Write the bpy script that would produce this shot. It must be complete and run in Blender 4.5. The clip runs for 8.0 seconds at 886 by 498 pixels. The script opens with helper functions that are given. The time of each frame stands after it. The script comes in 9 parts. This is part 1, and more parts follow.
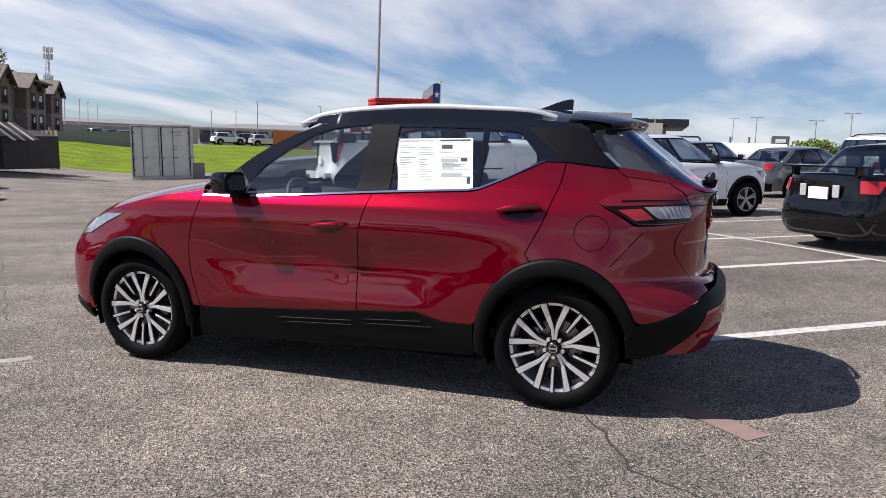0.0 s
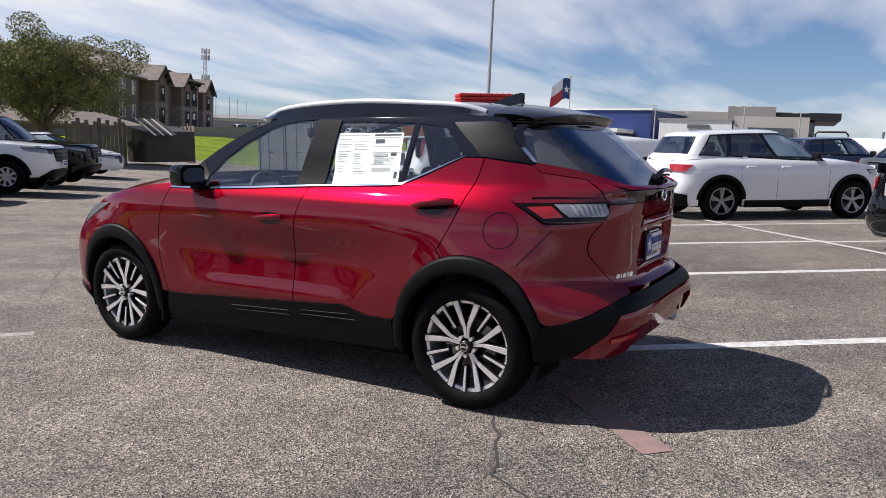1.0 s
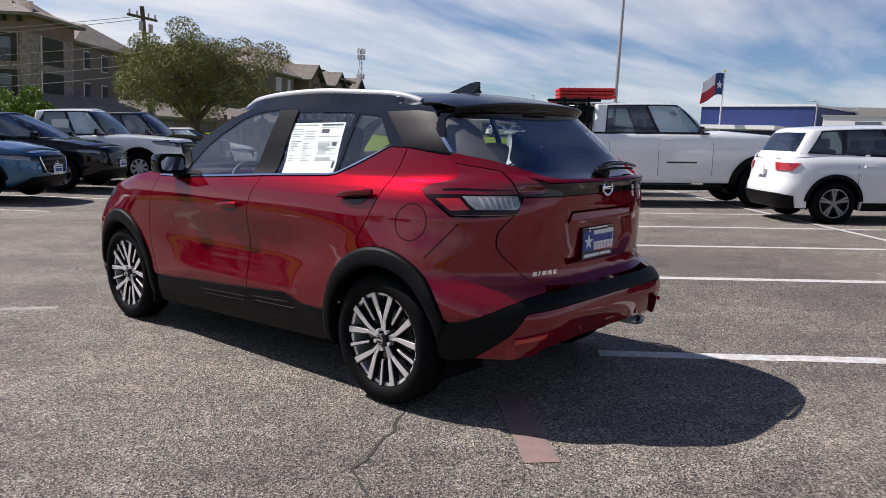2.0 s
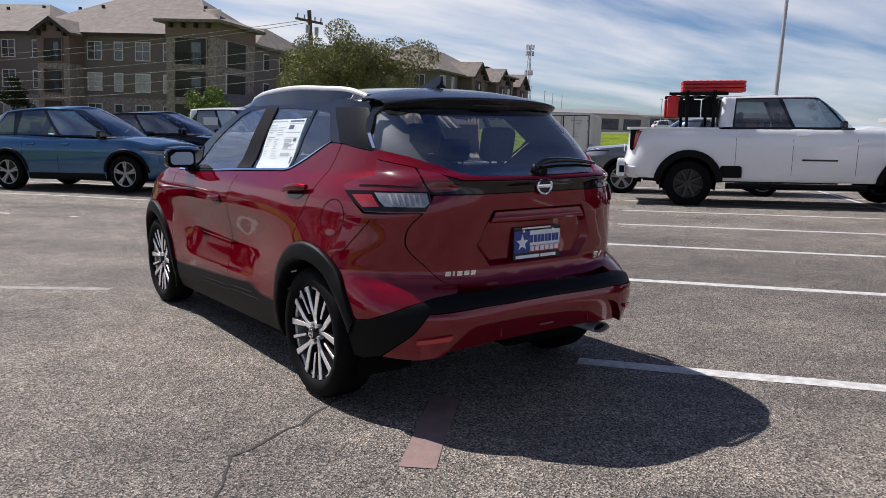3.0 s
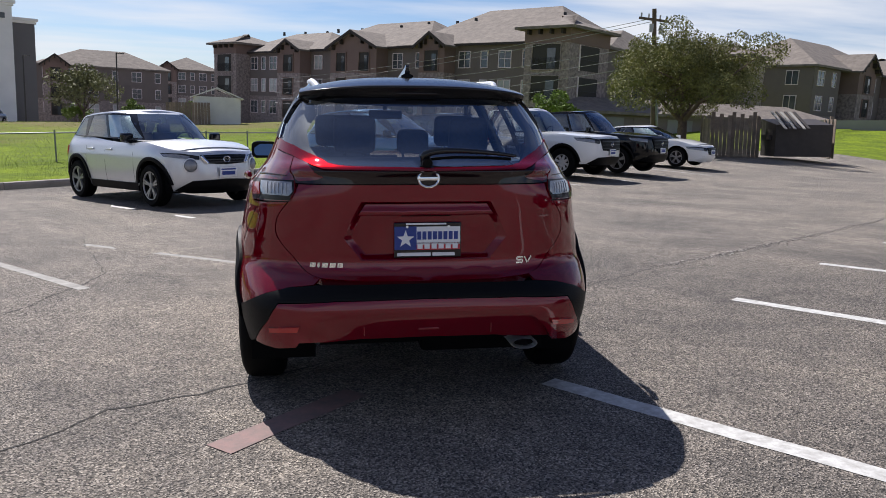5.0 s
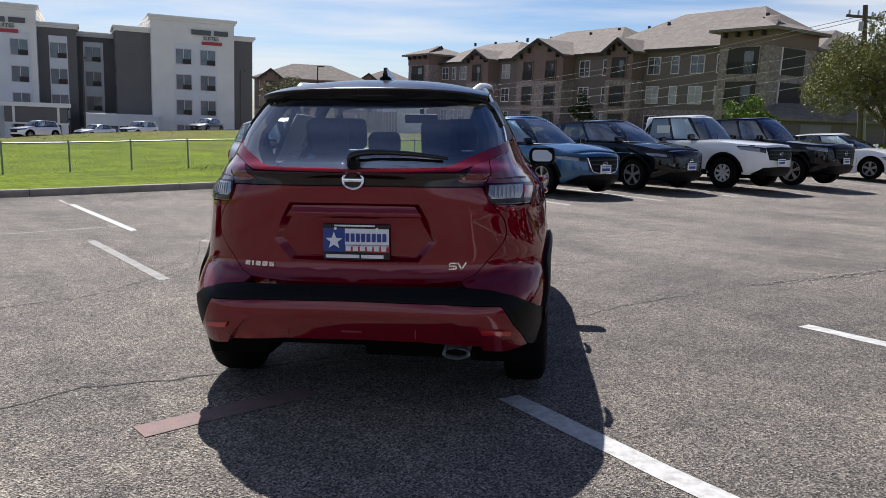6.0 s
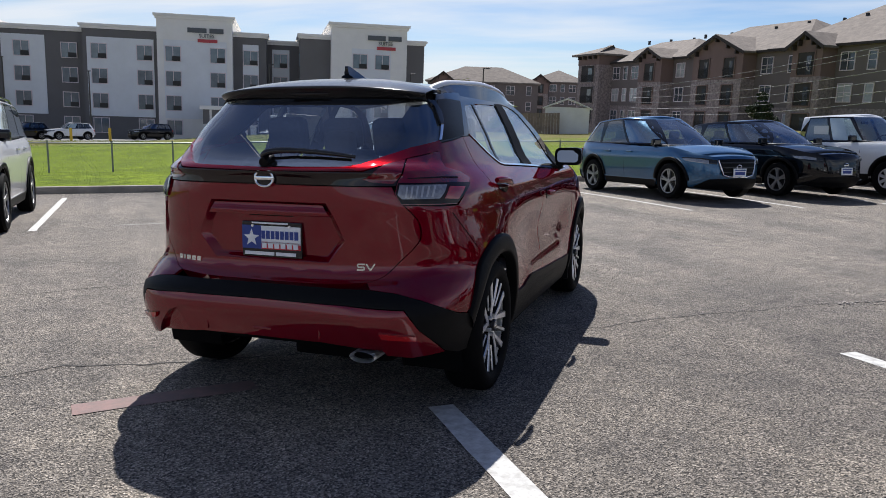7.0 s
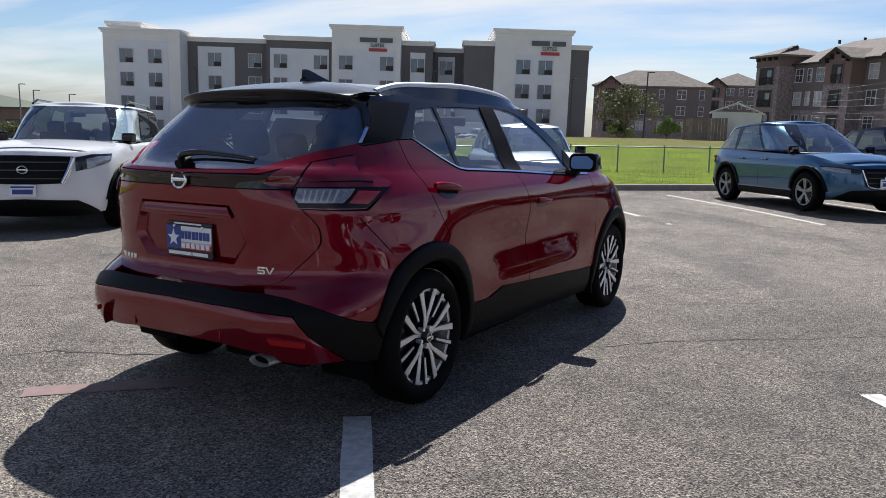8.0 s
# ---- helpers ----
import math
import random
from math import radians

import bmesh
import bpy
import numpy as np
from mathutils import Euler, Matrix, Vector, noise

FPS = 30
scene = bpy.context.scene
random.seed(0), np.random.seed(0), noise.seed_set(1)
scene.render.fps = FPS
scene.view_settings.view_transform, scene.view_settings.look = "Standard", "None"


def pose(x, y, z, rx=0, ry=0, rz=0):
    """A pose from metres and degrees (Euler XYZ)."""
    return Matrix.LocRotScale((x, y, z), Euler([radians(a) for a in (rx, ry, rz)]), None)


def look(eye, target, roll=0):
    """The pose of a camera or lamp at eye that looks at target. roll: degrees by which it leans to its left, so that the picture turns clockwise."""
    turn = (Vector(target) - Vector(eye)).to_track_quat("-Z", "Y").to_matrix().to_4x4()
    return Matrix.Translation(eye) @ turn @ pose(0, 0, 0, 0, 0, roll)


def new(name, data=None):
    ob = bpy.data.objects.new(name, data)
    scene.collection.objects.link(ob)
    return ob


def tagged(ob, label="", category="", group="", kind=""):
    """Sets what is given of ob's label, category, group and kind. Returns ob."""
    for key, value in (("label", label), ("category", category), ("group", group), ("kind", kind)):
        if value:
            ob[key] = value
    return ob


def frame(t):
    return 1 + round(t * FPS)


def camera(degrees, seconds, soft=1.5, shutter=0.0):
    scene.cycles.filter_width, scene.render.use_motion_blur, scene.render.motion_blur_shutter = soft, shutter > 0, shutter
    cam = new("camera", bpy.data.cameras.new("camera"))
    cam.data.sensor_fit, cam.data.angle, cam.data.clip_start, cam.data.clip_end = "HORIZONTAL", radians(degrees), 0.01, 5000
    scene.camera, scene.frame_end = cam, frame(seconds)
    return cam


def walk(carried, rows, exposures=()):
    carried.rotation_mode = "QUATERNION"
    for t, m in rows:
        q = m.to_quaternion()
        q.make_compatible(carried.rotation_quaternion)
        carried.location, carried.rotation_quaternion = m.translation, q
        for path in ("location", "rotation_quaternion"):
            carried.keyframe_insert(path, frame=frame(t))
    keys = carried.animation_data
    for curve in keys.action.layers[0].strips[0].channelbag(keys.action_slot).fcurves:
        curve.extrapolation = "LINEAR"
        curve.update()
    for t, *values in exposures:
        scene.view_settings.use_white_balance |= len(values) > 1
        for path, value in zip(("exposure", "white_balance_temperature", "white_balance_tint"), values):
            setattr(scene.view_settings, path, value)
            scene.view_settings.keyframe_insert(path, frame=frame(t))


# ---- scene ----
cam = camera(60.6, 8.0, soft=0.8)
PATH = [
    (0, (-4.615, -0.736, 1.212), (-2.747, -0.058, 0.987), 2.29),
    (0.5, (-4.407, -1.224, 1.236), (-2.603, -0.395, 0.999), 2.30),
    (1, (-4.132, -1.731, 1.254), (-2.422, -0.743, 1.004), 2.60),
    (1.5, (-3.790, -2.160, 1.253), (-2.171, -1.014, 0.995), 2.90),
    (2.8, (-2.716, -3.200, 1.319), (-1.476, -1.661, 1.013), 2.94),
    (3, (-2.526, -3.315, 1.326), (-1.355, -1.724, 1.018), 2.94),
    (3.5, (-2.081, -3.572, 1.339), (-1.085, -1.868, 1.018), 2.83),
    (4, (-1.536, -3.792, 1.353), (-0.765, -1.979, 1.012), 2.68),
    (5.5, (0.073, -3.965, 1.373), (0.145, -1.997, 1.026), 2.62),
    (6, (0.658, -3.907, 1.384), (0.478, -1.947, 1.037), 2.43),
    (6.5, (1.153, -3.767, 1.398), (0.762, -1.838, 1.044), 2.23),
    (7, (1.734, -3.570, 1.411), (1.117, -1.702, 1.050), 2.10),
    (7.5, (2.190, -3.311, 1.424), (1.385, -1.515, 1.065), 2.08),
    (8, (2.689, -2.971, 1.435), (1.678, -1.283, 1.073), 1.92),
]
walk(cam, [(t, look(eye, target, roll)) for t, eye, target, roll in PATH],
     [(0, 0.47, 6700, 14), (1.5, 0.34, 6670, 14), (3, 0.27, 6600, 14), (3.6, 0.37, 6590, 14), (5.5, 0.34, 6540, 12), (8, 0.37, 6500, 10)])

# ---- slope, sky and sun ----
# the lot falls gently towards the meadow; what stands on it is laid out level and tilted with it at the end
LOT = pose(0, 0, 0, -1.456, -2.046, 0)
SUN = (LOT @ Vector((-0.285, 0.725, 1.0))).normalized()
world = bpy.data.worlds.new("sky")
scene.world = world
world.use_nodes = True
nt = world.node_tree
nt.nodes.clear()


def wnode(kind, **inputs):
    n = nt.nodes.new(kind)
    for k, v in inputs.items():
        n.inputs[k].default_value = v
    return n


out = wnode("ShaderNodeOutputWorld")
back = wnode("ShaderNodeBackground", Strength=0.0385)
sky = wnode("ShaderNodeTexSky")
sky.sky_type, sky.sun_disc = "NISHITA", False
sky.sun_elevation, sky.sun_rotation = math.asin(SUN.z), math.atan2(SUN.x, SUN.y)
sky.air_density, sky.dust_density, sky.ozone_density = 1.0, 0.7, 1.5
# streaky high cloud, laid on a flat layer overhead
coord = wnode("ShaderNodeTexCoord")
sep = wnode("ShaderNodeSeparateXYZ")
nt.links.new(coord.outputs["Generated"], sep.inputs[0])


def wmath(op, a, b):
    n = nt.nodes.new("ShaderNodeMath")
    n.operation = op
    for k, v in enumerate((a, b)):
        if isinstance(v, (int, float)):
            n.inputs[k].default_value = v
        else:
            nt.links.new(v, n.inputs[k])
    return n.outputs[0]


up = wmath("MAXIMUM", sep.outputs[2], 0.0)
den = wmath("ADD", up, 0.09)
cx, cy = wmath("DIVIDE", sep.outputs[0], den), wmath("DIVIDE", sep.outputs[1], den)
comb = wnode("ShaderNodeCombineXYZ")
nt.links.new(cx, comb.inputs[0])
nt.links.new(cy, comb.inputs[1])
turn = wnode("ShaderNodeMapping")
turn.inputs["Rotation"].default_value = (0, 0, 0.7)
turn.inputs["Scale"].default_value = (0.42, 0.95, 1)
nt.links.new(comb.outputs[0], turn.inputs[0])
big = wnode("ShaderNodeTexNoise", Scale=0.85, Detail=8.0, Roughness=0.52, Distortion=0.25)
nt.links.new(turn.outputs[0], big.inputs["Vector"])
ramp = wnode("ShaderNodeValToRGB")
ramp.color_ramp.elements[0].position, ramp.color_ramp.elements[1].position = 0.41, 0.62
nt.links.new(big.outputs[0], ramp.inputs[0])
low = wnode("ShaderNodeMapRange")
low.inputs[1].default_value, low.inputs[2].default_value, low.inputs[3].default_value, low.inputs[4].default_value = 0.0, 0.12, 0.55, 1.0
nt.links.new(sep.outputs[2], low.inputs[0])
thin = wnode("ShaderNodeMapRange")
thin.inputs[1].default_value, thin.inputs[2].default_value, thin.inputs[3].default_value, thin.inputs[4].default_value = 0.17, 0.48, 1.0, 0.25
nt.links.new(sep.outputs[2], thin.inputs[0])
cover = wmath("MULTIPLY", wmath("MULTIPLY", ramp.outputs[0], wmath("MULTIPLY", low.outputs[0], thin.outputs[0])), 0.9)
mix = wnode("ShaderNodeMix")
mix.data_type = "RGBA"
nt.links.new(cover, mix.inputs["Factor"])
blue = wnode("ShaderNodeMix")
blue.data_type, blue.blend_type = "RGBA", "MULTIPLY"
blue.inputs["Factor"].default_value = 1.0
deep = wnode("ShaderNodeMix")
deep.data_type = "RGBA"
deep.inputs["A"].default_value, deep.inputs["B"].default_value = (0.80, 0.97, 1.26, 1), (0.56, 0.90, 1.62, 1)
deepen = wnode("ShaderNodeMapRange")
deepen.inputs[1].default_value, deepen.inputs[2].default_value = 0.2, 0.5
nt.links.new(sep.outputs[2], deepen.inputs[0])
nt.links.new(deepen.outputs[0], deep.inputs["Factor"])
nt.links.new(deep.outputs["Result"], blue.inputs["B"])
haze = wnode("ShaderNodeMapRange")
haze.inputs[1].default_value, haze.inputs[2].default_value, haze.inputs[3].default_value, haze.inputs[4].default_value = 0.0, 0.5, 1.95, 0.78
nt.links.new(sep.outputs[2], haze.inputs[0])
glow = wnode("ShaderNodeVectorMath")
glow.operation = "SCALE"
nt.links.new(sky.outputs[0], glow.inputs[0])
nt.links.new(haze.outputs[0], glow.inputs["Scale"])
nt.links.new(glow.outputs[0], blue.inputs["A"])
nt.links.new(blue.outputs["Result"], mix.inputs["A"])
mix.inputs["B"].default_value = (17.2, 17.9, 18.9, 1)
nt.links.new(mix.outputs["Result"], back.inputs["Color"])
nt.links.new(back.outputs[0], out.inputs[0])

lamp = bpy.data.lights.new("sun", "SUN")
lamp.energy, lamp.angle, lamp.color = 5.0, radians(0.53), (1.0, 0.975, 0.95)
sun = new("sun", lamp)
sun.matrix_world = look(SUN * 50, (0, 0, 0))

# ---- materials ----
def material(name, color, rough=0.5, metal=0.0, coat=0.0, spec=0.5, vary=0.0, scale=8.0, bump_h=0.0, bump_scale=60.0, detail=6.0, second=None, per_object=0.0):
    """A principled surface with two scales of variation in colour and a fine relief."""
    m = bpy.data.materials.new(name)
    m.use_nodes = True
    t = m.node_tree
    b = t.nodes["Principled BSDF"]
    b.inputs["Base Color"].default_value = (*color, 1)
    b.inputs["Roughness"].default_value = rough
    b.inputs["Metallic"].default_value = metal
    b.inputs["Coat Weight"].default_value = coat
    b.inputs["Coat Roughness"].default_value = 0.02
    b.inputs["Specular IOR Level"].default_value = spec
    co = t.nodes.new("ShaderNodeTexCoord")
    last = None
    if vary:
        n1 = t.nodes.new("ShaderNodeTexNoise")
        n1.inputs["Scale"].default_value, n1.inputs["Detail"].default_value, n1.inputs["Roughness"].default_value = scale, detail, 0.65
        t.links.new(co.outputs["Object"], n1.inputs["Vector"])
        mr = t.nodes.new("ShaderNodeMapRange")
        mr.inputs[1].default_value, mr.inputs[2].default_value = 0.3, 0.7
        t.links.new(n1.outputs[0], mr.inputs[0])
        mx = t.nodes.new("ShaderNodeMix")
        mx.data_type = "RGBA"
        two = second or tuple(c * (1 - vary) for c in color)
        one = color if second else tuple(min(1, c * (1 + vary)) for c in color)
        mx.inputs["A"].default_value, mx.inputs["B"].default_value = (*two, 1), (*one, 1)
        t.links.new(mr.outputs[0], mx.inputs["Factor"])
        last = mx.outputs["Result"]
    if per_object:
        info = t.nodes.new("ShaderNodeObjectInfo")
        hv = t.nodes.new("ShaderNodeHueSaturation")
        mr2 = t.nodes.new("ShaderNodeMapRange")
        mr2.inputs[3].default_value, mr2.inputs[4].default_value = 1 - per_object, 1 + per_object
        t.links.new(info.outputs["Random"], mr2.inputs[0])
        t.links.new(mr2.outputs[0], hv.inputs["Value"])
        if last:
            t.links.new(last, hv.inputs["Color"])
        else:
            hv.inputs["Color"].default_value = (*color, 1)
        last = hv.outputs[0]
    if last:
        t.links.new(last, b.inputs["Base Color"])
    if bump_h:
        n2 = t.nodes.new("ShaderNodeTexNoise")
        n2.inputs["Scale"].default_value, n2.inputs["Detail"].default_value = bump_scale, 4
        t.links.new(co.outputs["Object"], n2.inputs["Vector"])
        bp = t.nodes.new("ShaderNodeBump")
        bp.inputs["Strength"].default_value, bp.inputs["Distance"].default_value = 1.0, bump_h
        t.links.new(n2.outputs[0], bp.inputs["Height"])
        t.links.new(bp.outputs[0], b.inputs["Normal"])
    return m


def car_paint(name, color, metal=0.55, rough=0.32, ior=1.55, edge=None):
    """Metallic paint under clear coat, with fine flakes."""
    m = material(name, color, rough, metal, coat=1.0)
    m.node_tree.nodes["Principled BSDF"].inputs["Coat IOR"].default_value = ior
    t = m.node_tree
    b = t.nodes["Principled BSDF"]
    if edge:
        # candy coat: the flakes under the clear lacquer are seen through dyed varnish only
        b.inputs["Specular IOR Level"].default_value = 0.0
        b.inputs["Specular Tint"].default_value = (*edge, 1)
    co = t.nodes.new("ShaderNodeTexCoord")
    v = t.nodes.new("ShaderNodeTexVoronoi")
    v.inputs["Scale"].default_value = 1400
    t.links.new(co.outputs["Object"], v.inputs["Vector"])
    mr = t.nodes.new("ShaderNodeMapRange")
    mr.inputs[3].default_value, mr.inputs[4].default_value = rough - 0.06, rough + 0.1
    t.links.new(v.outputs["Color"], mr.inputs[0])
    t.links.new(mr.outputs[0], b.inputs["Roughness"])
    return m


def glass(name, tint, gloss_rough=0.0, least=0.12):
    """A thin pane: tinted see-through with a Fresnel reflection."""
    m = bpy.data.materials.new(name)
    m.use_nodes = True
    t = m.node_tree
    t.nodes.clear()
    o = t.nodes.new("ShaderNodeOutputMaterial")
    tr, gl, mx, fr = (t.nodes.new("ShaderNode" + k) for k in ("BsdfTransparent", "BsdfGlossy", "MixShader", "LayerWeight"))
    tr.inputs[0].default_value = (*tint, 1)
    gl.inputs["Roughness"].default_value = gloss_rough
    power, scale, base = (t.nodes.new("ShaderNodeMath") for _ in range(3))
    power.operation, scale.operation, base.operation = "POWER", "MULTIPLY", "ADD"
    fr.inputs[0].default_value = 0.5
    power.inputs[1].default_value, scale.inputs[1].default_value, base.inputs[1].default_value = 3.2, 0.98 - least, least
    t.links.new(fr.outputs["Facing"], power.inputs[0])
    t.links.new(power.outputs[0], scale.inputs[0])
    t.links.new(scale.outputs[0], base.inputs[0])
    fr = base
    t.links.new(fr.outputs[0], mx.inputs[0])
    t.links.new(tr.outputs[0], mx.inputs[1])
    t.links.new(gl.outputs[0], mx.inputs[2])
    t.links.new(mx.outputs[0], o.inputs[0])
    return m


RED = car_paint("red_pearl", (0.172, 0.0001, 0.009), metal=0.42, rough=0.28, ior=1.56, edge=(0.55, 0.01, 0.02))
GARNISH = material("dark_red_gloss", (0.010, 0.003, 0.004), 0.4, spec=0.0, coat=1.0)
LENS_DARK = material("lens_border", (0.008, 0.002, 0.002), 0.15, spec=0.3)
GLOSS_BLACK = material("gloss_black", (0.008, 0.009, 0.012), 0.6, spec=0.0, coat=1.0)
GLOSS_BLACK.node_tree.nodes["Principled BSDF"].inputs["Coat IOR"].default_value = 1.52
SATIN_BLACK = material("satin_black", (0.007, 0.007, 0.009), 0.35, spec=0.08, bump_h=0.0002, bump_scale=900)
PLASTIC = material("black_plastic", (0.0048, 0.0049, 0.0055), 0.5, spec=0.12, vary=0.15, scale=14, bump_h=0.0004, bump_scale=700)
DARK = material("dark_cavity", (0.003, 0.003, 0.0035), 0.9, spec=0.1)
RUBBER = material("tyre_rubber", (0.0035, 0.0035, 0.0038), 0.7, spec=0.10, vary=0.35, scale=9, bump_h=0.0006, bump_scale=260)
CHROME = material("chrome", (0.85, 0.86, 0.88), 0.08, 1.0)
SILVER = material("silver_rail", (0.66, 0.67, 0.69), 0.35, 0.35, vary=0.04, scale=20)
PILLAR = material("pillar_film", (0.010, 0.010, 0.012), 0.6, spec=0.06)
ALLOY = material("machined_alloy", (0.92, 0.92, 0.93), 0.28, 0.7, vary=0.06, scale=40)
GREY_ALLOY = material("grey_alloy", (0.34, 0.34, 0.35), 0.35, 0.7, vary=0.1, scale=30)
ALLOY_DARK = material("dark_alloy", (0.012, 0.012, 0.014), 0.35, 0.3, coat=0.3)
STEEL = material("brake_steel", (0.32, 0.31, 0.3), 0.4, 1.0, vary=0.2, scale=30)
PANE = glass("clear_pane", (0.95, 0.985, 0.98))
PRIVACY = glass("privacy_pane", (0.92, 0.97, 0.97), least=0.23)
TINTED = glass("tinted_pane", (0.36, 0.41, 0.42), least=0.15)
WINDSHIELD = glass("windscreen_pane", (0.80, 0.90, 0.89), least=0.26)
SMOKED = material("smoked_pane", (0.010, 0.013, 0.015), 0.03, coat=0.2)
LENS_RED = material("red_lens", (0.14, 0.001, 0.006), 0.1, coat=1.0)
LENS_BRIGHT = material("bright_red_lens", (0.30, 0.010, 0.012), 0.12, coat=1.0)
LENS_CLEAR = material("clear_lens", (0.25, 0.26, 0.28), 0.12, 0.3, coat=1.0, vary=0.4, scale=45)
MIRROR = material("mirror_silver", (0.30, 0.32, 0.34), 0.03, 1.0)
LENS_WHITE = material("lamp_rib", (0.36, 0.37, 0.39), 0.2, coat=1.0)
REFLECTOR = material("reflector_red", (0.42, 0.008, 0.01), 0.15, coat=1.0)
SPOILER_BLACK = material("spoiler_black", (0.008, 0.008, 0.009), 0.2, spec=0.25, coat=0.25)
TAIL_RED = material("tail_lens", (0.42, 0.01, 0.015), 0.15, coat=1.0)
PAPER = material("paper", (0.82, 0.84, 0.80), 0.7, vary=0.03, scale=30)
INK = material("ink", (0.03, 0.03, 0.035), 0.7)
GREY_INK = material("grey_ink", (0.42, 0.44, 0.42), 0.7)
WHITE_PLASTIC = material("white_plate", (0.82, 0.83, 0.85), 0.4)
BLUE_INK = material("plate_blue", (0.02, 0.05, 0.26), 0.4)
RED_INK = material("plate_red", (0.5, 0.02, 0.035), 0.4)
CLOTH = material("seat_cloth", (0.035, 0.036, 0.04), 0.85, vary=0.25, scale=60, bump_h=0.0008, bump_scale=500)
LINER = material("head_liner", (0.42, 0.42, 0.41), 0.9, vary=0.06, scale=40)
TRIM = material("cabin_trim", (0.018, 0.018, 0.02), 0.6, bump_h=0.0004, bump_scale=500)

WHITE_PAINT = car_paint("white_paint", (0.80, 0.81, 0.82), metal=0.0, rough=0.35)
SILVER_PAINT = car_paint("silver_paint", (0.72, 0.73, 0.75), metal=0.45)
BLUE_PAINT = car_paint("blue_paint", (0.012, 0.088, 0.195), metal=0.55)
BLACK_PAINT = car_paint("black_paint", (0.004, 0.0044, 0.006), metal=0.1, ior=1.45, edge=(0.01, 0.01, 0.012))
NAVY_PAINT = car_paint("navy_paint", (0.015, 0.025, 0.07), metal=0.4)
GREY_PAINT = car_paint("grey_paint", (0.12, 0.13, 0.15), metal=0.6)

# ---- building tools ----
from mathutils import geometry


class Skin:
    """Vertices, faces and corner normals of a curved sheet."""

    def __init__(self):
        self.v, self.f, self.n = [], [], []

    def add(self, verts, faces, normals):
        k = len(self.v)
        self.v += [tuple(p) for p in verts]
        self.f += [[i + k for i in f] for f in faces]
        self.n += [[tuple(q) for q in n] for n in normals]
        return self

    def mirrored(self):
        s = Skin()
        s.add([(-x, y, z) for x, y, z in self.v], [f[::-1] for f in self.f], [[(-a, b, c) for a, b, c in n[::-1]] for n in self.n])
        return s

    def both(self):
        m = self.mirrored()
        return self.add(m.v, m.f, m.n)


def part(name, shape, material, parent=None, label="", smooth=None, m=None):
    """Links a bmesh or a skin as one mesh object under a thing or under a part."""
    me = bpy.data.meshes.new(name)
    if isinstance(shape, Skin):
        me.from_pydata(shape.v, [], shape.f)
        me.polygons.foreach_set("use_smooth", [True] * len(me.polygons))
        me.normals_split_custom_set([q for n in shape.n for q in n])
    else:
        shape.to_mesh(me)
        shape.free()
        if smooth is not None:
            me.polygons.foreach_set("use_smooth", [True] * len(me.polygons))
            me.set_sharp_from_angle(angle=radians(smooth))
    me.materials.append(material)
    ob = new(name, me)
    if parent:
        ob.parent = parent
    if m is not None:
        ob.matrix_local = m
    if label:
        tagged(ob, label)
    return ob


def thing(name, label, category, group="", m=None, kind=""):
    ob = new(name)
    ob.empty_display_size = 0.2
    tagged(ob, label, category, group, kind)
    if m is not None:
        ob.matrix_basis = m
    return ob


def box(bm, c, s, bevel=0.0, seg=2, m=None):
    """Adds a box of size s round c, its edges rounded by bevel."""
    r = bmesh.ops.create_cube(bm, size=1.0, matrix=(m or Matrix()) @ Matrix.Translation(c) @ Matrix.Diagonal((*s, 1)))
    if bevel:
        vs = set(r["verts"])
        es = [e for e in bm.edges if e.verts[0] in vs and e.verts[1] in vs]
        bmesh.ops.bevel(bm, geom=es, offset=bevel, segments=seg, affect="EDGES", profile=0.6)
    return bm


def boxes(*items, bevel=0.0, seg=2):
    bm = bmesh.new()
    for c, s in items:
        box(bm, c, s, bevel, seg)
    return bm


def rod(bm, a, b, r, seg=8, r2=None):
    """Adds a straight round bar from a to b."""
    a, b = Vector(a), Vector(b)
    d = b - a
    bmesh.ops.create_cone(bm, cap_ends=True, segments=seg, radius1=r, radius2=r if r2 is None else r2, depth=d.length,
                          matrix=Matrix.Translation((a + b) / 2) @ d.to_track_quat("Z", "Y").to_matrix().to_4x4())
    return bm


def rods(*items, seg=8):
    bm = bmesh.new()
    for a, b, r in items:
        rod(bm, a, b, r, seg)
    return bm


def tube(bm, pts, r, seg=8, closed=False):
    """Adds a round bar that follows a line of points; r is a number or one for each point."""
    pts = [Vector(p) for p in pts]
    n = len(pts)
    rings = []
    for i, p in enumerate(pts):
        q = pts[(i + 1) % n] if closed or i < n - 1 else p
        o = pts[i - 1] if closed or i > 0 else p
        d = (q - o).normalized()
        side = d.cross(Vector((0, 0, 1)))
        if side.length < 1e-3:
            side = d.cross(Vector((0, 1, 0)))
        side.normalize()
        top = side.cross(d)
        rr = r[i] if isinstance(r, (list, tuple)) else r
        rings.append([bm.verts.new(p + rr * (math.cos(k * 2 * math.pi / seg) * side + math.sin(k * 2 * math.pi / seg) * top)) for k in range(seg)])
    for i in range(n if closed else n - 1):
        a, b = rings[i], rings[(i + 1) % n]
        for k in range(seg):
            bm.faces.new((a[k], a[(k + 1) % seg], b[(k + 1) % seg], b[k]))
    if not closed:
        bm.faces.new(rings[0])
        bm.faces.new(rings[-1][::-1])
    return bm


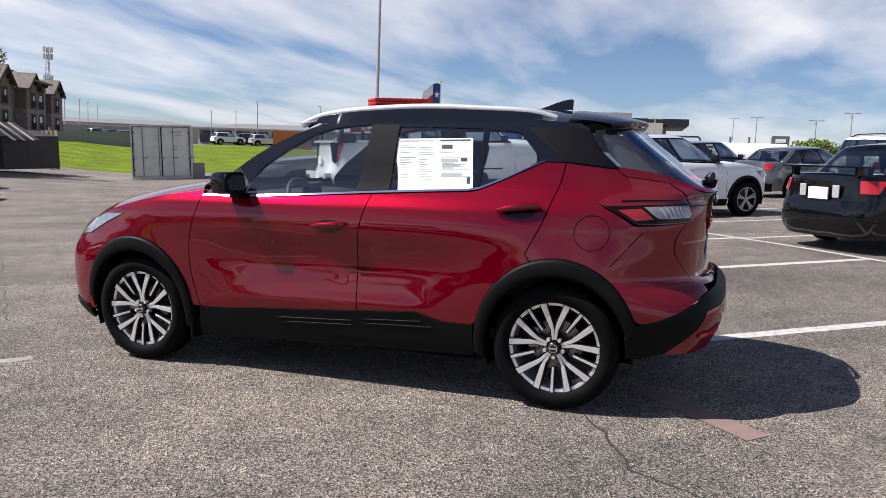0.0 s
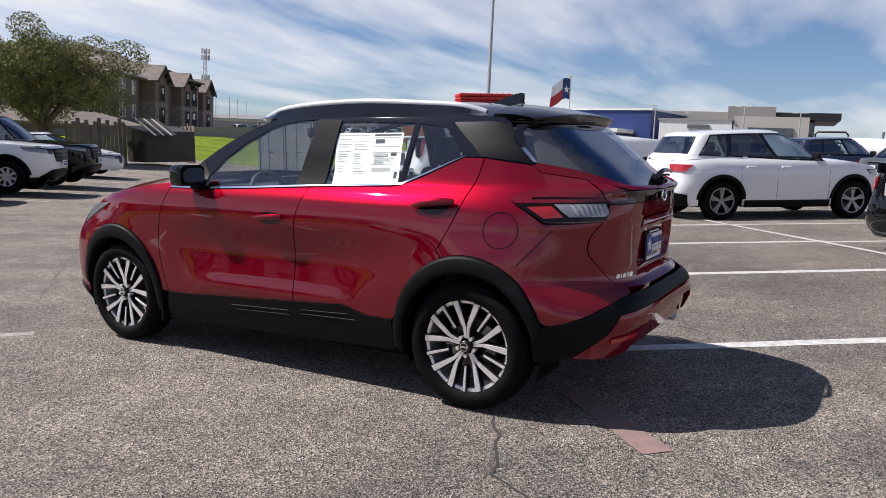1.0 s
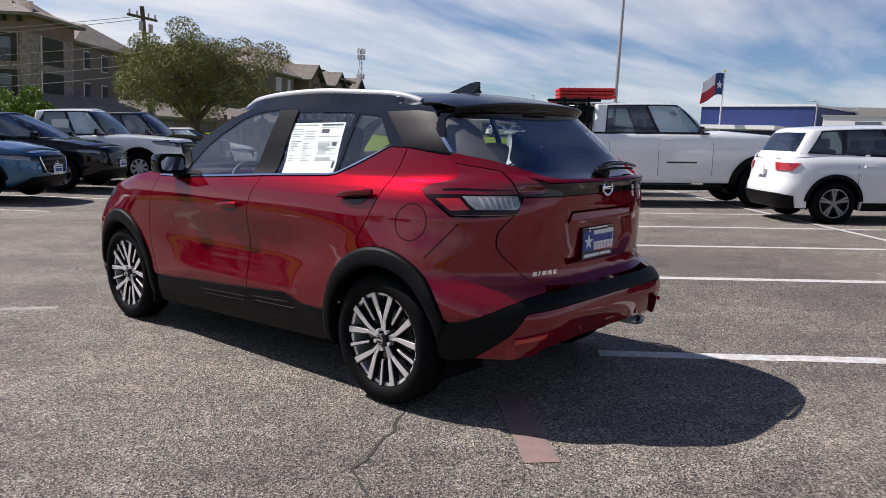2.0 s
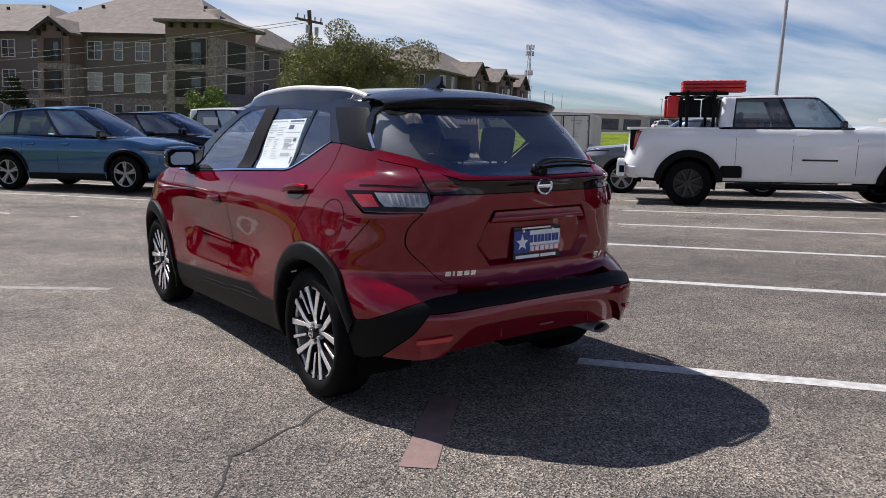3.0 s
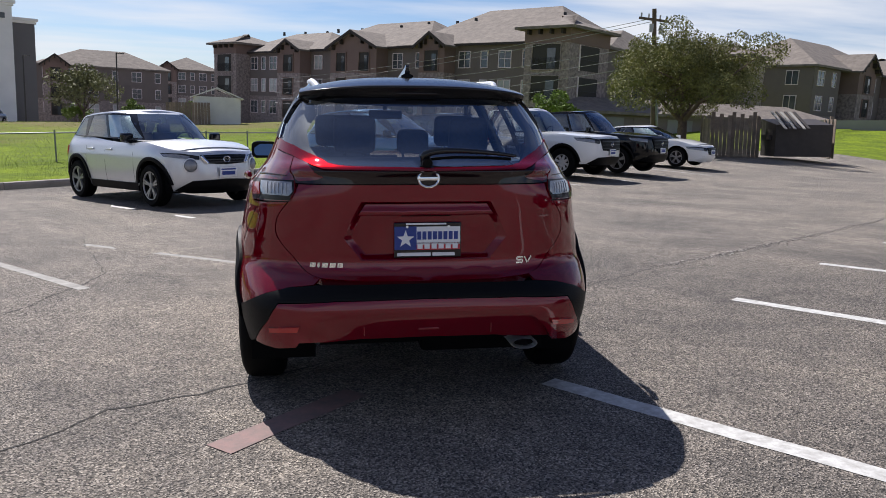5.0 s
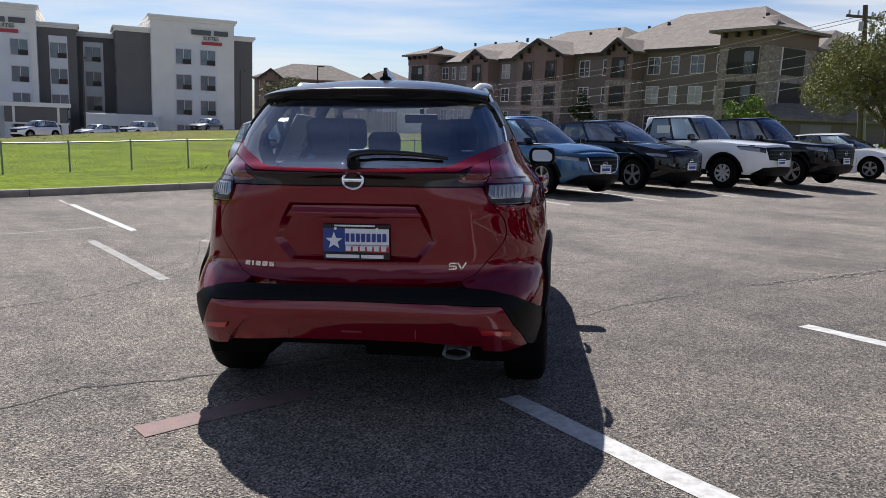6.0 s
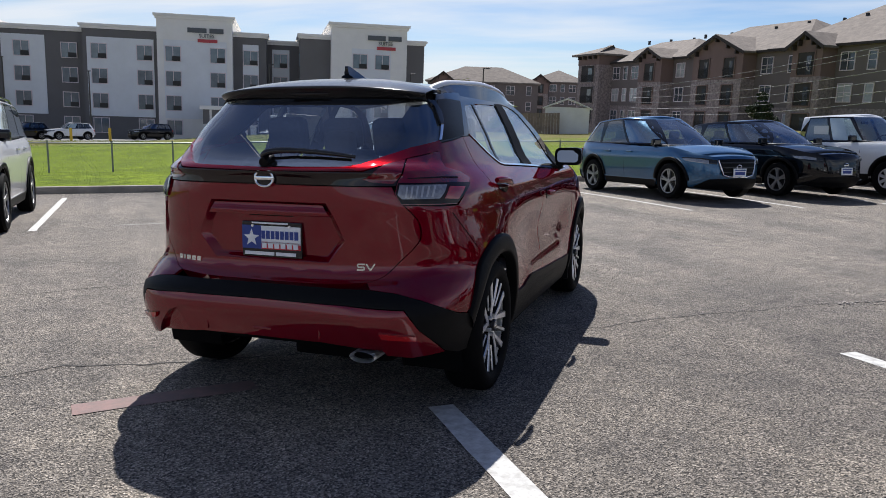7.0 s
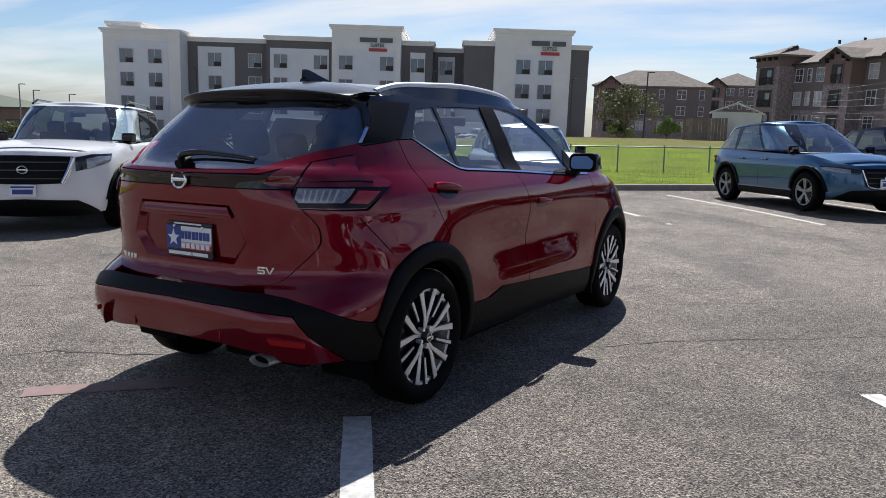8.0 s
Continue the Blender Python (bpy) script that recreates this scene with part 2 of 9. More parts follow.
def revolve(bm, profile, seg=48, m=None, closed=True):
    """Turns a profile of (radius, x) round the x axis."""
    m = m or Matrix()
    rings = []
    for k in range(seg):
        a = 2 * math.pi * k / seg
        rings.append([bm.verts.new(m @ Vector((x, r * math.cos(a), r * math.sin(a)))) for r, x in profile])
    n = len(profile)
    for k in range(seg):
        a, b = rings[k], rings[(k + 1) % seg]
        for i in range(n if closed else n - 1):
            j = (i + 1) % n
            bm.faces.new((a[i], b[i], b[j], a[j]))
    return bm


def prism(bm, poly, lo, hi, axis="z", m=None):
    """Extrudes a flat outline along an axis. poly is (x, y) for z, (y, z) for x and (x, z) for y."""
    m = m or Matrix()

    def p(a, b, h):
        return m @ Vector({"z": (a, b, h), "x": (h, a, b), "y": (a, h, b)}[axis])
    low = [bm.verts.new(p(a, b, lo)) for a, b in poly]
    top = [bm.verts.new(p(a, b, hi)) for a, b in poly]
    n = len(poly)
    fs = [bm.faces.new(low[::-1]), bm.faces.new(top)]
    for i in range(n):
        fs.append(bm.faces.new((low[i], low[(i + 1) % n], top[(i + 1) % n], top[i])))
    bmesh.ops.recalc_face_normals(bm, faces=fs)
    return bm


def rounded(w, h, r, n=5):
    """A rectangle with round corners, as an outline."""
    out = []
    for cx_, cy_, a0 in ((w / 2 - r, h / 2 - r, 0), (-w / 2 + r, h / 2 - r, 90), (-w / 2 + r, -h / 2 + r, 180), (w / 2 - r, -h / 2 + r, 270)):
        out += [(cx_ + r * math.cos(radians(a0 + 90 * k / n)), cy_ + r * math.sin(radians(a0 + 90 * k / n))) for k in range(n + 1)]
    return out


def smooth_line(pts, n=6, closed=False):
    """Catmull-Rom through points of any dimension."""
    out = []
    k = len(pts)
    for i in range(k if closed else k - 1):
        p0, p1, p2, p3 = (pts[j % k] if closed else pts[min(max(j, 0), k - 1)] for j in (i - 1, i, i + 1, i + 2))
        for s in range(n):
            t = s / n
            out.append(tuple(0.5 * (2 * b + (c - a) * t + (2 * a - 5 * b + 4 * c - d) * t * t + (3 * b - a - 3 * c + d) * t ** 3) for a, b, c, d in zip(p0, p1, p2, p3)))
    if not closed:
        out.append(tuple(pts[-1]))
    return out


def sheet(shell, poly, off=0.0, step=0.05, lip=0.012, push=None, holes=()):
    """A piece of a car's skin: the outline poly in (u, z), laid on the shell and lifted by off, with an edge turned in by lip.
    push(u, z) adds to the lift."""
    bm = bmesh.new()
    loops = [[Vector((u, z, 0)) for u, z in p] for p in (poly, *holes)]
    vs = [bm.verts.new(p) for q in loops for p in q]
    for t in geometry.tessellate_polygon(loops):
        a, b, c = (vs[i] for i in t)
        if (b.co - a.co).cross(c.co - a.co).length > 1e-9:
            bm.faces.new((a, b, c))
    bmesh.ops.recalc_face_normals(bm, faces=bm.faces)
    us, zs = [p[0] for p in poly], [p[1] for p in poly]
    for lo, hi, axis in ((min(us), max(us), 0), (min(zs), max(zs), 1)):
        k = max(1, math.ceil((hi - lo) / step))
        for i in range(1, k):
            co, no = [0, 0, 0], [0, 0, 0]
            co[axis], no[axis] = lo + (hi - lo) * i / k, 1
            bmesh.ops.bisect_plane(bm, geom=bm.verts[:] + bm.edges[:] + bm.faces[:], plane_co=co, plane_no=no, dist=1e-5)
    bm.verts.index_update()
    s = Skin()
    pos, nor = [], []
    eps = 0.004
    for v in bm.verts:
        u, z = v.co.x, v.co.y

        def place(a, b):
            q = Vector(shell.at(a, b))
            return q + shell.normal(a, b) * (off + push(a, b)) if push else q
        if push:
            p = place(u, z)
            n = (place(u, z + eps) - place(u, z - eps)).cross(place(u + eps, z) - place(u - eps, z)).normalized()
        else:
            n = shell.normal(u, z)
            p = Vector(shell.at(u, z)) + n * off
        if abs(p.x) < 2e-3:
            n = Vector((0, n.y, n.z)).normalized()
        pos.append(p)
        nor.append(n)
    faces = []
    for g in bm.faces:
        ids = [v.index for v in g.verts]
        a, b, c = pos[ids[0]], pos[ids[1]], pos[ids[2]]
        if (b - a).cross(c - a).dot(nor[ids[0]]) < 0:
            ids = ids[::-1]
        faces.append(ids)
    s.add(pos, faces, [[nor[i] for i in ids] for ids in faces])
    if lip:
        seen = set()
        for ids in faces:
            for a, b in zip(ids, ids[1:] + ids[:1]):
                if (b, a) in seen:
                    seen.discard((b, a))
                else:
                    seen.add((a, b))
        vs, fs, ns = [], [], []
        for a, b in seen:
            # an edge on the car's middle plane needs no lip
            if abs(pos[a].x) < 1e-3 and abs(pos[b].x) < 1e-3:
                continue
            k = len(vs)
            vs += [pos[a], pos[b], pos[b] - nor[b] * lip, pos[a] - nor[a] * lip]
            q = (vs[k + 2] - vs[k + 1]).cross(pos[a] - pos[b])
            q = q.normalized() if q.length > 1e-12 else nor[a]
            fs.append([k + 1, k, k + 3, k + 2])
            ns.append([-q] * 4)
        s.add(vs, fs, ns)
    bm.free()
    return s


def grid_skin(rows, flip=False):
    """A smooth sheet through rows of points."""
    h, w = len(rows), len(rows[0])
    P = [[Vector(p) for p in r] for r in rows]
    N = [[None] * w for _ in range(h)]
    for i in range(h):
        for j in range(w):
            a = P[min(i + 1, h - 1)][j] - P[max(i - 1, 0)][j]
            b = P[i][min(j + 1, w - 1)] - P[i][max(j - 1, 0)]
            n = a.cross(b)
            if n.length < 1e-12:
                k = 1 if j < w // 2 else -1
                b = P[i][min(max(j + k, 0), w - 1)] - P[min(max(i + 1, 0), h - 1)][j]
                n = a.cross(b) if a.cross(b).length > 1e-12 else Vector((0, 0, 1))
            n.normalize()
            N[i][j] = -n if flip else n
    s = Skin()
    fs = []
    for i in range(h - 1):
        for j in range(w - 1):
            q = [i * w + j, (i + 1) * w + j, (i + 1) * w + j + 1, i * w + j + 1]
            fs.append(q[::-1] if flip else q)
    flat = [p for r in P for p in r]
    nf = [n for r in N for n in r]
    return s.add(flat, fs, [[nf[i] for i in f] for f in fs])


def ribbon(shell, one, two, off=0.0, rows=4, lip=0.03, bulge=0.0):
    """A strip of a car's skin between two lines of as many points, in (u, z)."""
    pts = [[(a[0] + (b[0] - a[0]) * k / rows, a[1] + (b[1] - a[1]) * k / rows) for k in range(rows + 1)] for a, b in zip(one, two)]
    grid = []
    for r in pts:
        line = []
        for k, (u, z) in enumerate(r):
            n = shell.normal(u, z)
            line.append(Vector(shell.at(u, z)) + n * (off + bulge * math.sin(math.pi * k / rows)))
        n = shell.normal(*r[0]), shell.normal(*r[-1])
        grid.append([line[0] - n[0] * lip] + line + [line[-1] - n[1] * lip])
    s = grid_skin(grid)
    u, z = pts[len(pts) // 2][rows // 2]
    if Vector(grid_skin(grid).n[(len(grid) // 2) * (rows + 2) + rows // 2][0]).dot(shell.normal(u, z)) < 0:
        s = grid_skin(grid, True)
    return s


def spline(*pts):
    """Smooth monotone curve through (x, y) pairs."""
    xs = [p[0] for p in pts]
    ys = [p[1] for p in pts]
    n = len(xs)
    d = [(ys[i + 1] - ys[i]) / (xs[i + 1] - xs[i]) for i in range(n - 1)]
    m = [d[0]] + [0 if d[i - 1] * d[i] <= 0 else 2 * d[i - 1] * d[i] / (d[i - 1] + d[i]) for i in range(1, n - 1)] + [d[-1]]

    def f(x):
        if x <= xs[0]:
            return ys[0] + m[0] * (x - xs[0])
        if x >= xs[-1]:
            return ys[-1] + m[-1] * (x - xs[-1])
        lo, hi = 0, n - 1
        while hi - lo > 1:
            k = (lo + hi) // 2
            if xs[k] <= x:
                lo = k
            else:
                hi = k
        h = xs[hi] - xs[lo]
        t = (x - xs[lo]) / h
        return ((1 + 2 * t) * (1 - t) ** 2 * ys[lo] + t * (1 - t) ** 2 * h * m[lo]
                + t * t * (3 - 2 * t) * ys[hi] + t * t * (t - 1) * h * m[hi])
    return f


class Shell:
    """A car's skin: plan outlines with rounded ends, stacked by height.
    Left side; u runs along the side (u = y) and on round the ends, z is the height."""

    def __init__(self, half, rear, front, n_rear, n_front, yr, yf, extra=None):
        self.half, self.rear, self.front = half, rear, front
        self.n_rear, self.n_front, self.yr, self.yf = n_rear, n_front, yr, yf
        self.extra = extra or (lambda x, y, z: 0.0)
        self.u_rear, self.u_front = yr - math.pi / 2, yf + math.pi / 2

    def at(self, u, z):
        a = self.half(z)
        if u < self.yr:
            p, c, e, n, s = self.yr - u, self.yr, self.yr - self.rear(z), self.n_rear(z), -1
        elif u > self.yf:
            p, c, e, n, s = u - self.yf, self.yf, self.front(z) - self.yf, self.n_front(z), 1
        else:
            return (-(a + self.extra(a, u, z)), u, z)
        p = min(max(p, 0.0), math.pi / 2)
        cs, sn = math.cos(p), math.sin(p)
        r = ((cs / a) ** n + (sn / e) ** n) ** (-1 / n)
        x, y = r * cs, c + s * r * sn
        g = self.extra(x, y, z)
        return (-(x + g * cs), y + s * g * sn * 0.6, z)

    def normal(self, u, z):
        h = 0.003
        p = Vector(self.at(u + h, z)) - Vector(self.at(u - h, z))
        q = Vector(self.at(u, z + h)) - Vector(self.at(u, z - h))
        v = q.cross(p)
        return v.normalized() if v.length > 1e-12 else Vector((-1, 0, 0))

    def side(self, y, z):
        """u of the point of the left side at y."""
        if self.yr <= y <= self.yf:
            return y, z
        lo, hi = (self.u_rear, self.yr) if y < self.yr else (self.yf, self.u_front)
        for _ in range(40):
            k = (lo + hi) / 2
            if self.at(k, z)[1] < y:
                lo = k
            else:
                hi = k
        return (lo + hi) / 2, z

    def back(self, x, z):
        """u of the point of the rear at x (left is negative)."""
        lo, hi = self.u_rear, self.yr
        for _ in range(40):
            k = (lo + hi) / 2
            if self.at(k, z)[0] > x:
                lo = k
            else:
                hi = k
        return (lo + hi) / 2, z

    def nose(self, x, z):
        lo, hi = self.yf, self.u_front
        for _ in range(40):
            k = (lo + hi) / 2
            if self.at(k, z)[0] < x:
                lo = k
            else:
                hi = k
        return (lo + hi) / 2, z


def bump(x, c, w):
    return math.exp(-((x - c) / w) ** 2)


def ease(a, b, x):
    t = min(max((x - a) / (b - a), 0.0), 1.0)
    return t * t * (3 - 2 * t)


def hero_extra(x, y, z):
    """Swells over the wheels, the scallop of the doors and the ridge above the sill."""
    g = 0.040 * bump(y, -0.12, 0.46) * bump(z, 0.66, 0.20) - 0.020 * bump(y, -0.12, 0.4) * bump(z, 0.95, 0.13)
    g += 0.024 * bump(y, 2.62, 0.42) * bump(z, 0.70, 0.18)
    door = ease(0.30, 0.85, y) * (1 - ease(1.75, 2.2, y))
    g -= 0.027 * bump(z, 0.68, 0.13) * door
    g += 0.009 * bump(z, 0.885, 0.07) * ease(-0.1, 0.35, y) * (1 - ease(2.3, 2.9, y))
    g += 0.011 * bump(z, 0.475, 0.05) * ease(0.6, 0.85, y) * (1 - ease(1.7, 2.05, y))
    return g


HERO = Shell(
    half=spline((0.18, 0.80), (0.30, 0.845), (0.45, 0.862), (0.60, 0.862), (0.72, 0.858), (0.85, 0.860), (0.93, 0.860), (1.0, 0.845), (1.06, 0.805),
                (1.10, 0.768), (1.125, 0.745), (1.2, 0.705), (1.271, 0.675), (1.35, 0.635), (1.45, 0.58), (1.52, 0.53)),
    rear=spline((0.2, -0.70), (0.3, -0.77), (0.4, -0.80), (0.5, -0.815), (0.565, -0.805), (0.62, -0.755), (0.67, -0.703), (0.72, -0.697), (0.8, -0.705), (0.9, -0.715),
                (1.0, -0.722), (1.08, -0.722), (1.105, -0.742), (1.12, -0.728), (1.147, -0.665), (1.2, -0.585), (1.27, -0.50), (1.34, -0.412), (1.4, -0.34), (1.5, -0.24)),
    front=spline((0.2, 3.36), (0.3, 3.45), (0.5, 3.475), (0.65, 3.465), (0.75, 3.43), (0.85, 3.36), (0.95, 3.24), (1.0, 3.05), (1.1, 2.6), (1.45, 1.75)),
    n_rear=spline((0.3, 4.2), (0.5, 4.5), (0.6, 4.0), (0.7, 3.5), (1.06, 3.5), (1.2, 4.2), (1.35, 5.2), (1.5, 5.4)),
    n_front=spline((0.3, 3.7), (0.6, 3.7), (0.7, 3.5), (0.79, 3.1), (0.88, 2.75), (1.0, 2.6)),
    yr=0.45, yf=2.3, extra=hero_extra)

# ---- ground ----
D = Vector((0.655, -0.755, 0)).normalized()      # the way the parked cars face
P = Vector((0.755, 0.655, 0)).normalized()       # along the rows
KERB, FENCE = 13.9, 21.5


def step(a, b, x):
    t = min(max((x - a) / (b - a), 0.0), 1.0)
    return t * t * (3 - 2 * t)


def height(x, y):
    """The lie of the land: a lot that rises a little to the kerb, then a meadow bank."""
    s = -(x * D.x + y * D.y)
    a = x * P.x + y * P.y
    h = 0.009 * max(0.0, min(s, FENCE) - 2) * step(-1, 9, a)
    bank = 0.55 + 0.95 * step(-40, -22, x) + 0.8 * step(-12, 6, x)
    h += bank * step(FENCE, 62, s) * (1 - step(26, 44, x))
    h += 1.7 * step(48, 84, x * 0.7 + y * 0.714) * step(24, 34, x) * (1 - step(20, 60, s)) * step(-30, -5, s)
    h -= min(0.55, 0.013 * max(0.0, a - 4)) * (1 - step(4, 10, s))
    if s > KERB + 0.1:
        h += 0.10
    return h


def on_ground(x, y, turn=0.0, lift=0.0):
    return pose(x, y, height(x, y) + lift, 0, 0, turn)


def asphalt():
    m = material("asphalt", (0.2, 0.19, 0.175), 0.85)
    t = m.node_tree
    b = t.nodes["Principled BSDF"]
    co = t.nodes.new("ShaderNodeTexCoord")

    def noise_at(scale, detail=5, rough=0.6):
        n = t.nodes.new("ShaderNodeTexNoise")
        n.inputs["Scale"].default_value, n.inputs["Detail"].default_value, n.inputs["Roughness"].default_value = scale, detail, rough
        t.links.new(co.outputs["Object"], n.inputs["Vector"])
        return n.outputs[0]

    def ramp(src, *stops):
        r = t.nodes.new("ShaderNodeValToRGB")
        e = r.color_ramp.elements
        while len(e) < len(stops):
            e.new(0.5)
        for k, (p, c) in enumerate(stops):
            e[k].position, e[k].color = p, (*c, 1)
        t.links.new(src, r.inputs[0])
        return r.outputs[0]

    def blend(kind, f, a, c):
        x = t.nodes.new("ShaderNodeMix")
        x.data_type, x.blend_type = "RGBA", kind
        x.inputs["Factor"].default_value = f
        t.links.new(a, x.inputs["A"])
        t.links.new(c, x.inputs["B"])
        return x.outputs["Result"]
    v = t.nodes.new("ShaderNodeTexVoronoi")
    v.inputs["Scale"].default_value = 140
    t.links.new(co.outputs["Object"], v.inputs["Vector"])
    stones = ramp(v.outputs["Color"], (0.12, (0.018, 0.017, 0.017)), (0.36, (0.125, 0.116, 0.105)), (0.62, (0.25, 0.232, 0.209)), (0.95, (0.54, 0.505, 0.465)))
    grain = ramp(noise_at(240, 3), (0.3, (0.62, 0.62, 0.62)), (0.7, (1.25, 1.25, 1.25)))
    patch = ramp(noise_at(0.55, 6, 0.62), (0.28, (0.58, 0.57, 0.575)), (0.52, (1.03, 0.99, 0.945)), (0.72, (1.21, 1.16, 1.08)))
    mid = ramp(noise_at(4.2, 5), (0.3, (0.76, 0.755, 0.76)), (0.7, (1.17, 1.155, 1.13)))
    v2 = t.nodes.new("ShaderNodeTexVoronoi")
    v2.inputs["Scale"].default_value = 68
    t.links.new(co.outputs["Object"], v2.inputs["Vector"])
    coarse = ramp(v2.outputs["Color"], (0.1, (0.74, 0.74, 0.75)), (0.5, (1.0, 1.0, 1.0)), (0.95, (1.27, 1.26, 1.23)))
    c = blend("MULTIPLY", 1, stones, grain)
    c = blend("MULTIPLY", 1, c, coarse)
    c = blend("MULTIPLY", 1, c, patch)
    c = blend("MULTIPLY", 1, c, mid)
    # a broad darker stretch along the stalls, its edge broken by noise
    off_ = t.nodes.new("ShaderNodeVectorMath")
    off_.operation = "DISTANCE"
    off_.inputs[1].default_value = (4.0, 0.6, 0)
    t.links.new(co.outputs["Object"], off_.inputs[0])
    wob = t.nodes.new("ShaderNodeMath")
    wob.operation = "MULTIPLY_ADD"
    wob.inputs[1].default_value = 3.0
    t.links.new(noise_at(0.5, 5), wob.inputs[0])
    t.links.new(off_.outputs["Value"], wob.inputs[2])
    far_ = t.nodes.new("ShaderNodeMath")
    far_.operation = "MULTIPLY"
    far_.inputs[1].default_value = 0.1
    t.links.new(wob.outputs[0], far_.inputs[0])
    c = blend("MULTIPLY", 1, c, ramp(far_.outputs[0], (0.30, (0.74, 0.74, 0.75)), (0.62, (1.0, 1.0, 1.0))))
    # streaks of wear along the stalls
    axes = []
    for d_, k_ in ((P, 1.1), (D, 0.16)):
        dot = t.nodes.new("ShaderNodeVectorMath")
        dot.operation = "DOT_PRODUCT"
        dot.inputs[1].default_value = (d_.x * k_, d_.y * k_, 0)
        t.links.new(co.outputs["Object"], dot.inputs[0])
        axes.append(dot.outputs["Value"])
    flat = t.nodes.new("ShaderNodeCombineXYZ")
    t.links.new(axes[0], flat.inputs[0])
    t.links.new(axes[1], flat.inputs[1])
    streak = t.nodes.new("ShaderNodeTexNoise")
    streak.inputs["Scale"].default_value, streak.inputs["Detail"].default_value, streak.inputs["Roughness"].default_value = 1.0, 6, 0.6
    t.links.new(flat.outputs[0], streak.inputs["Vector"])
    c = blend("MULTIPLY", 1, c, ramp(streak.outputs[0], (0.34, (0.80, 0.795, 0.80)), (0.50, (1.02, 1.01, 1.0)), (0.66, (1.18, 1.16, 1.12))))
    t.links.new(c, b.inputs["Base Color"])
    bp = t.nodes.new("ShaderNodeBump")
    bp.inputs["Strength"].default_value, bp.inputs["Distance"].default_value = 1.0, 0.008
    t.links.new(v.outputs["Distance"], bp.inputs["Height"])
    t.links.new(bp.outputs[0], b.inputs["Normal"])
    return m


def grass_material():
    """Spring grass in two greens, dark tufts, and tan weeds in drifts, thicker towards the far edge."""
    m = material("meadow", (0.20, 0.27, 0.016), 0.95, vary=0.5, scale=0.5, detail=9, second=(0.085, 0.125, 0.018), spec=0.1, bump_h=0.05, bump_scale=9)
    t = m.node_tree
    b = t.nodes["Principled BSDF"]
    base = b.inputs["Base Color"].links[0].from_socket
    co = [n for n in t.nodes if n.type == "TEX_COORD"][0]

    def node(kind, **values):
        n = t.nodes.new("ShaderNode" + kind)
        for k, v in values.items():
            n.inputs[k].default_value = v
        return n

    def ranged(src, lo, hi, a, c):
        n = node("MapRange")
        for i, v in enumerate((lo, hi, a, c)):
            n.inputs[i + 1].default_value = v
        t.links.new(src, n.inputs[0])
        return n.outputs[0]
    tuft = node("TexNoise", Scale=5.5, Detail=5.0, Roughness=0.7)
    t.links.new(co.outputs["Object"], tuft.inputs["Vector"])
    shade = node("HueSaturation")
    t.links.new(base, shade.inputs["Color"])
    t.links.new(ranged(tuft.outputs[0], 0.35, 0.65, 0.5, 1.35), shade.inputs["Value"])
    drift = node("TexNoise", Scale=0.11, Detail=7.0, Roughness=0.65)
    t.links.new(co.outputs["Object"], drift.inputs["Vector"])
    away = t.nodes.new("ShaderNodeVectorMath")
    away.operation = "DOT_PRODUCT"
    away.inputs[1].default_value = (-D.x, -D.y, 0)
    t.links.new(co.outputs["Object"], away.inputs[0])
    both = t.nodes.new("ShaderNodeMath")
    both.operation = "ADD"
    t.links.new(drift.outputs[0], both.inputs[0])
    t.links.new(ranged(away.outputs["Value"], KERB + 14, KERB + 34, -0.18, 0.16), both.inputs[1])
    mix_ = t.nodes.new("ShaderNodeMix")
    mix_.data_type = "RGBA"
    t.links.new(ranged(both.outputs[0], 0.50, 0.66, 0.0, 0.85), mix_.inputs["Factor"])
    t.links.new(shade.outputs[0], mix_.inputs["A"])
    mix_.inputs["B"].default_value = (0.17, 0.145, 0.062, 1)
    t.links.new(mix_.outputs["Result"], b.inputs["Base Color"])
    return m


ASPHALT, MEADOW = asphalt(), grass_material()
CONCRETE_LOT = material("pale_lot", (0.27, 0.26, 0.24), 0.9, vary=0.25, scale=0.2, second=(0.17, 0.165, 0.15))
CONCRETE = material("kerb_concrete", (0.30, 0.27, 0.23), 0.85, vary=0.25, scale=3, bump_h=0.002, bump_scale=90)
LINE_PAINT = material("line_paint", (0.66, 0.66, 0.64), 0.7, vary=0.35, scale=18, second=(0.34, 0.33, 0.31), bump_h=0.002, bump_scale=120)
FADED_PAINT = material("faded_paint", (0.36, 0.35, 0.32), 0.8, vary=0.4, scale=9, second=(0.2, 0.19, 0.175), bump_h=0.002, bump_scale=120)
RED_MARK = material("faded_red_paint", (0.29, 0.175, 0.16), 0.8, vary=0.4, scale=11, second=(0.17, 0.135, 0.125), bump_h=0.002, bump_scale=120)
CRACK = material("crack_tar", (0.04, 0.037, 0.034), 0.9)


def spaced(lo, hi, fine_lo, fine_hi, fine, coarse):
    """Coordinates that lie close together near the lot and grow apart outwards."""
    out = [fine_lo + (fine_hi - fine_lo) * k / round((fine_hi - fine_lo) / fine) for k in range(round((fine_hi - fine_lo) / fine) + 1)]
    g, x = coarse, fine_hi
    while x < hi:
        x, g = x + g, g * 1.35
        out.append(min(x, hi))
    g, x = coarse, fine_lo
    while x > lo:
        x, g = x - g, g * 1.35
        out.insert(0, max(x, lo))
    return out


